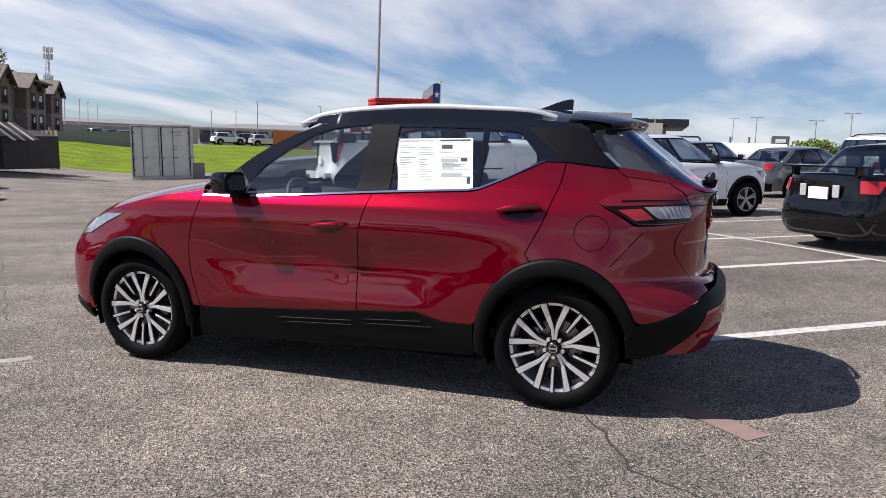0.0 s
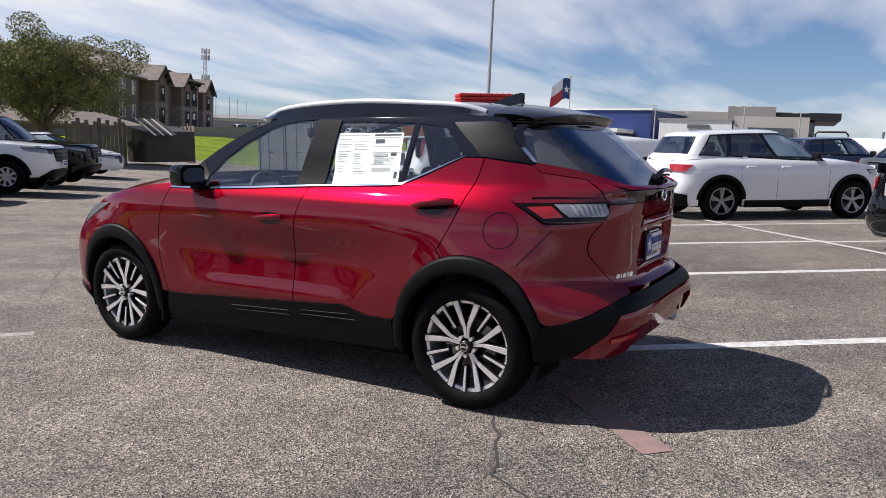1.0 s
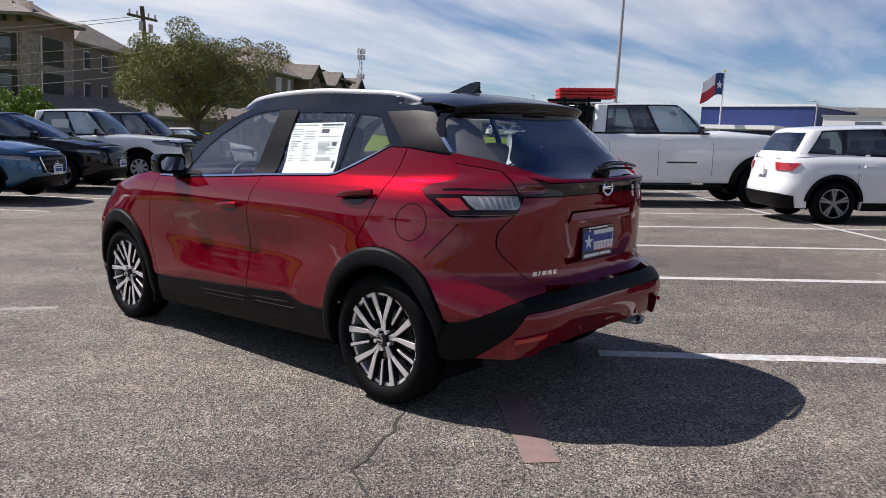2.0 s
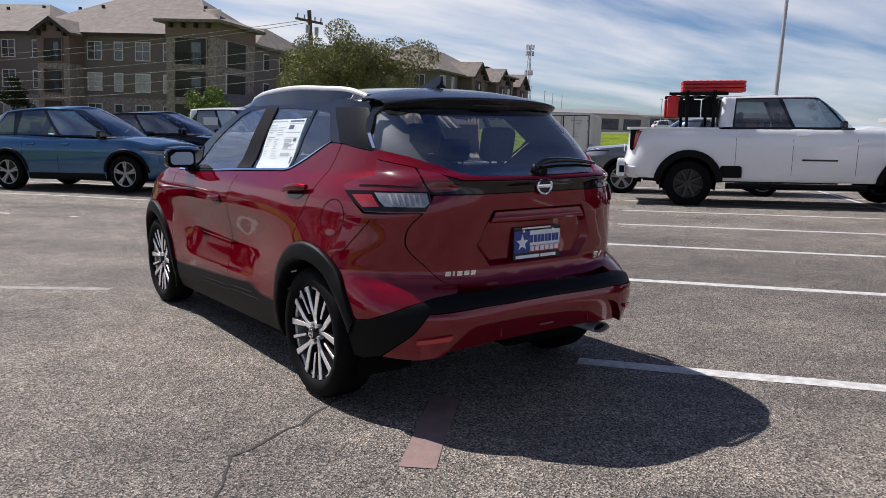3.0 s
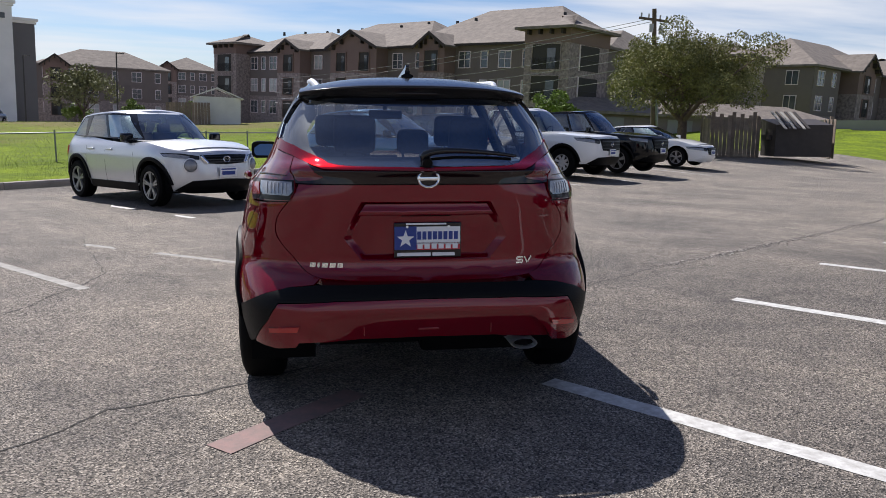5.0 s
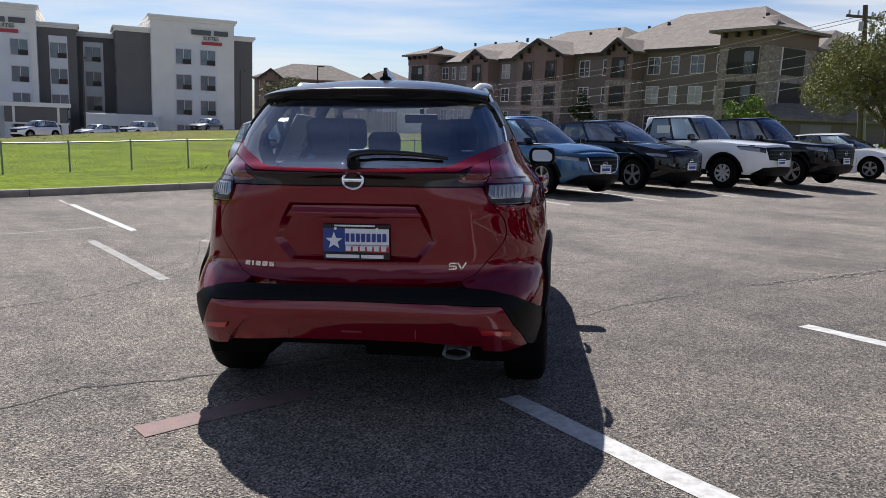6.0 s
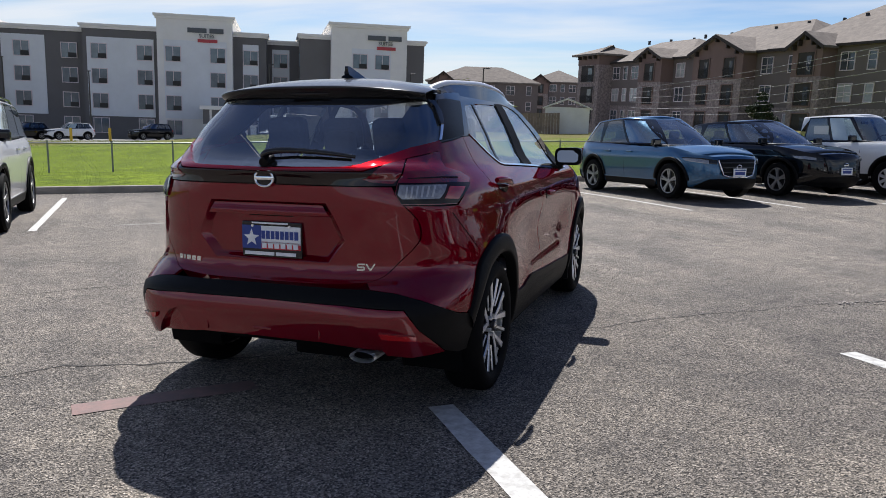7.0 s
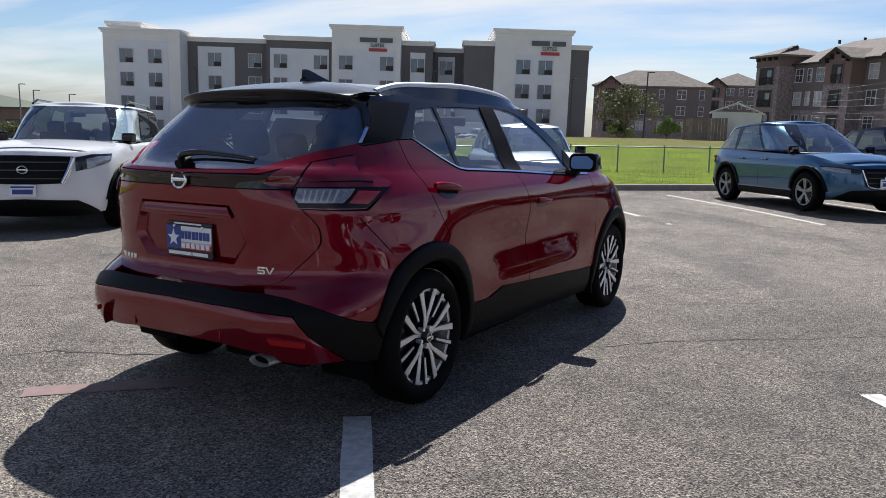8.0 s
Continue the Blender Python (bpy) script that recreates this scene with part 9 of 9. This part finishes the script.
for k in range(5):
    part("shop_window", boxes(((w * (k + 0.6) / 5.5, -0.05, 1.4), (w / 7, 0.2, 2.4))), DARK_PANE, root)
root, w = block("grey_workshop", "grey block workshop building", 74.3, 76.8, E15, 118, 118, 6.2, GREY_WALL)
root, w = block("cream_workshop", "cream stucco building behind a low white workshop", 76.8, 79.7, E15, 116, 116, 6.0, PALE_WALL)
root, w = block("white_workshop", "low white workshop with a dark sign", 75.0, 79.9, E15, 100, 98, 4.4, WHITE_METAL)
part("parapet", boxes(((w / 2, 7, 4.45), (w + 0.3, 14.3, 0.2))), GREY_WALL, root)
part("sign", boxes(((w * 0.55, -0.08, 3.6), (2.6, 0.15, 0.5))), SIGN_DARK, root)
root, w = block("tan_workshop", "tan stucco building with dark openings", 79.6, 82.7, E15, 112, 112, 6.5, GREY_WALL)
root, w = block("tan_workshop", "low tan stucco wing with a service door", 80.0, 84.8, E15, 98, 98, 4.7, PALE_WALL)
part("service_door", boxes(((w * 0.5, -0.06, 1.7), (5.0, 0.15, 3.4))), DARK_PANE, root)
root, w = block("glass_showroom", "modern showroom with a dark flat roof and glass band", 81.5, 85.9, E0, 118, 118, 5.8, GREY_WALL, 14, -1.2)
part("glass_band", boxes(((w / 2, -0.2, 4.9), (w * 0.95, 0.4, 1.5))), HOTEL_GLASS, root)
part("roof", boxes(((w / 2 + 1.0, 5, 6.4), (w + 4, 16, 0.9))), RAIL_BLACK, root)
# a barn-like hall and lamps beyond the hotel's end
HALL_EYE = (2.69, -2.97)
a_, b_ = ray_point(HALL_EYE, -66, 120), ray_point(HALL_EYE, -58.2, 128)
hall = thing("brown_hall", "low brown hall with a dark green pitched roof", "building", "far buildings", frame_of(a_, b_ - a_, -4.6))
hw_ = (b_ - a_).length
part("wall", boxes(((hw_ / 2, 7, 2.2), (hw_, 14, 4.4))), BROWN, hall)
part("roof", hip(bmesh.new(), 0, hw_, 0, 14, 4.4, 1.9, 5, 0.8), material("green_metal_roof", (0.06, 0.085, 0.055), 0.6, 0.2, vary=0.15, scale=0.8), hall)
for k in range(5):
    part("hall_door", boxes(((hw_ * (k + 0.5) / 5, -0.05, 1.4), (2.0, 0.2, 2.6))), DARK_PANE, hall)
for az, top in ((-60.0, 2.65), (-59.2, 2.05), (-57.1, 1.75)):
    q = ray_point(HALL_EYE, az, 95)
    lamp_post(q.x, q.y, top - (LOT @ Vector((q.x, q.y, height(q.x, q.y)))).z, GALV, "thin grey lamp post by a far road", 1, 0, 0.7)
for k, (az, dd, hh) in enumerate(((-62.0, 100, 2.6), (-60.6, 104, 2.2), (-58.6, 102, 2.4), (-56.6, 112, 1.7), (-55.6, 115, 1.6))):
    q = ray_point(HALL_EYE, az, dd)
    tree("shrub", "olive brown shrub by a far road", q.x, q.y, hh, hh * 0.75, 0.05, LEAF_BARE, 1600, 60 + k, 0.12, 1.0, 0.16, group="shrubs")
# tank with its bollards
T0 = ray_point(E0, 90.9, 70)
tank = thing("fuel_tank", "large white horizontal tank on saddles", "tank", "", on_ground(T0.x, T0.y, -2, -0.9))
bm = bmesh.new()
rod(bm, (0, 3.6, 1.75), (0, -3.6, 1.75), 1.25, 28)
for y in (3.6, -3.6):
    bmesh.ops.create_uvsphere(bm, u_segments=24, v_segments=10, radius=1.25, matrix=Matrix.Translation((0, y, 1.75)) @ Matrix.Diagonal((1, 0.35, 1, 1)))
part("shell", bm, WHITE_METAL, tank, "", 50)
for y in (-2.4, 2.4):
    part("saddle", boxes(((0, y, 0.4), (2.0, 0.4, 0.9))), CONCRETE, tank)
for y in (-2.5, -0.7, 0.8):
    part("vent", rods(((0, y, 2.9), (0, y, 3.5), 0.1)), GALV, tank)
bm = bmesh.new()
tube(bm, [(-0.5, 5.6, 0), (-0.5, 5.6, 3.2), (-0.5, 5.4, 3.4), (-0.5, 3.4, 3.4), (-0.5, 3.2, 3.2), (-0.5, 3.2, 2.6)], 0.08, 8)
part("pipe", bm, RAIL_BLACK, tank, "", 40)
for k in range(5):
    q = T0 + Vector((-4.5, 8.5 - 2.2 * k))
    tagged(part("bollard", rods(((0, 0, 0), (0, 0, 1.1), 0.11), seg=12), YELLOW, None, "", 40, on_ground(q.x, q.y)), "yellow steel bollard by the tank", "bollard", "bollards")
q = ray_point(E0, 93.5, 78)
sgn_ = thing("pylon_sign", "small dark sign panel on a post", "sign", "", on_ground(q.x, q.y, -4, -0.9))
part("post", rods(((0, 0, 0), (0, 0, 2.4), 0.1)), POLE_GREY, sgn_)
part("panel", boxes(((0, 0, 3.0), (0.2, 1.5, 1.3))), SIGN_DARK, sgn_)
part("emblem_bar", boxes(((-0.12, 0, 3.2), (0.03, 0.9, 0.35)), ((-0.12, 0, 2.6), (0.03, 1.0, 0.12))), WHITE_METAL, sgn_)

# flag
q = ray_point(E15, 68.45, 105)
fl = thing("flag_pole", "tall white pole with a red, white and blue star flag", "flag", "", on_ground(q.x, q.y, -21, -2.0))
part("pole", rods(((0, 0, 0), (0, 0, 12.2), 0.09)), WHITE_METAL, fl)
part("finial", rods(((0, 0, 12.2), (0, 0, 12.4), 0.14)), YELLOW, fl)


def flag_cloth(u0, u1, v0, v1):
    """A piece of cloth in the wind; u along the fly, v down the hoist."""
    rows = []
    for i in range(9):
        u = u0 + (u1 - u0) * i / 8
        line = []
        for j in range(5):
            v = v0 + (v1 - v0) * j / 4
            line.append((-4.2 * u * 0.92, 0.35 * math.sin(5 * u + 1.2 * v) * u, 12.0 - 2.7 * v - 1.5 * u * u + 0.12 * math.sin(7 * u)))
        rows.append(line)
    s = grid_skin(rows)
    return s


part("cloth", flag_cloth(0, 0.36, 0, 1), FLAG_BLUE, fl)
part("cloth", flag_cloth(0.36, 1, 0, 0.5), FLAG_WHITE, fl)
part("cloth", flag_cloth(0.36, 1, 0.5, 1), FLAG_RED, fl)
bm = bmesh.new()
star = [(-0.7 + (0.55 if k % 2 == 0 else 0.22) * math.sin(k * math.pi / 5), 10.55 + (0.55 if k % 2 == 0 else 0.22) * math.cos(k * math.pi / 5)) for k in range(10)]
prism(bm, star, -0.05, -0.02, "y")
for v in bm.verts:
    u = -v.co.x / 3.864
    v.co.y += 0.35 * math.sin(5 * u + 0.6) * u - 0.03
part("star", bm, FLAG_WHITE, fl)

# far cars by the hotel and the road
far_specs = [(-24.0, 78, GREY_PAINT, SEDAN, "grey car parked by the hotel"), (-28.3, 82, WHITE_PAINT, SUV, "white car parked by the hotel"), (-31.0, 84, SILVER_PAINT, SEDAN, "silver car parked by the hotel"), (-34.5, 80, SILVER_PAINT, SUV, "silver car parked by the hotel"),
             (-44.5, 84, WHITE_PAINT, SUV, "white car parked by the hotel"), (-47.2, 84, BLACK_PAINT, SUV, "dark car parked by the hotel"), (-49.5, 82, GREY_PAINT, SEDAN, "grey car parked by the hotel"), (-39.5, 84, BLACK_PAINT, SUV, "dark car parked by the hotel")]
for az, d, paint, spec, lb in far_specs:
    q = ray_point((2.69, -2.91), az, d)
    vehicle("parked_car", lb, "car", pose(q.x, q.y, height(q.x, q.y), 0, 0, 200 + az), paint, **{**spec, "group": "cars by the hotel", "plate": False})
for az, d, paint, lb in ((45.2, 118, SILVER_PAINT, "silver car in a far lot"), (46.1, 124, BLACK_PAINT, "dark car in a far lot"), (46.9, 118, NAVY_PAINT, "dark blue car in a far lot"), (53.4, 105, WHITE_PAINT, "white car in a far lot"), (55.0, 108, BLACK_PAINT, "dark car in a far lot"), (56.0, 106, SILVER_PAINT, "silver car in a far lot")):
    q = ray_point(E0, az, d)
    vehicle("parked_car", lb, "car", pose(q.x, q.y, height(q.x, q.y), 0, 0, -az - 70), paint, **{**SUV, "group": "cars in a far lot", "plate": False})
q = ray_point((2.69, -2.91), -33.2, 74)
for k in range(2):
    b = ray_point((2.69, -2.91), -43.0 - 2.4 * k, 74)
    tagged(part("bollard", rods(((0, 0, 0), (0, 0, 1.1), 0.12), seg=12), YELLOW, None, "", 40, on_ground(b.x, b.y)), "yellow bollard by the hotel drive", "bollard", "hotel bollards")

# ---- the slope of the lot ----
UPRIGHT = {"tree", "lamp post", "utility pole", "mast", "flag", "sign", "tank", "shed"}
for ob in scene.objects:
    if ob.parent is None and ob.type in {"MESH", "EMPTY"}:
        if ob.get("category", "") == "building":
            continue
        if ob.get("category", "") in UPRIGHT:
            ob.matrix_basis = Matrix.Translation(LOT @ ob.matrix_basis.translation - ob.matrix_basis.translation) @ ob.matrix_basis
        else:
            ob.matrix_basis = LOT @ ob.matrix_basis
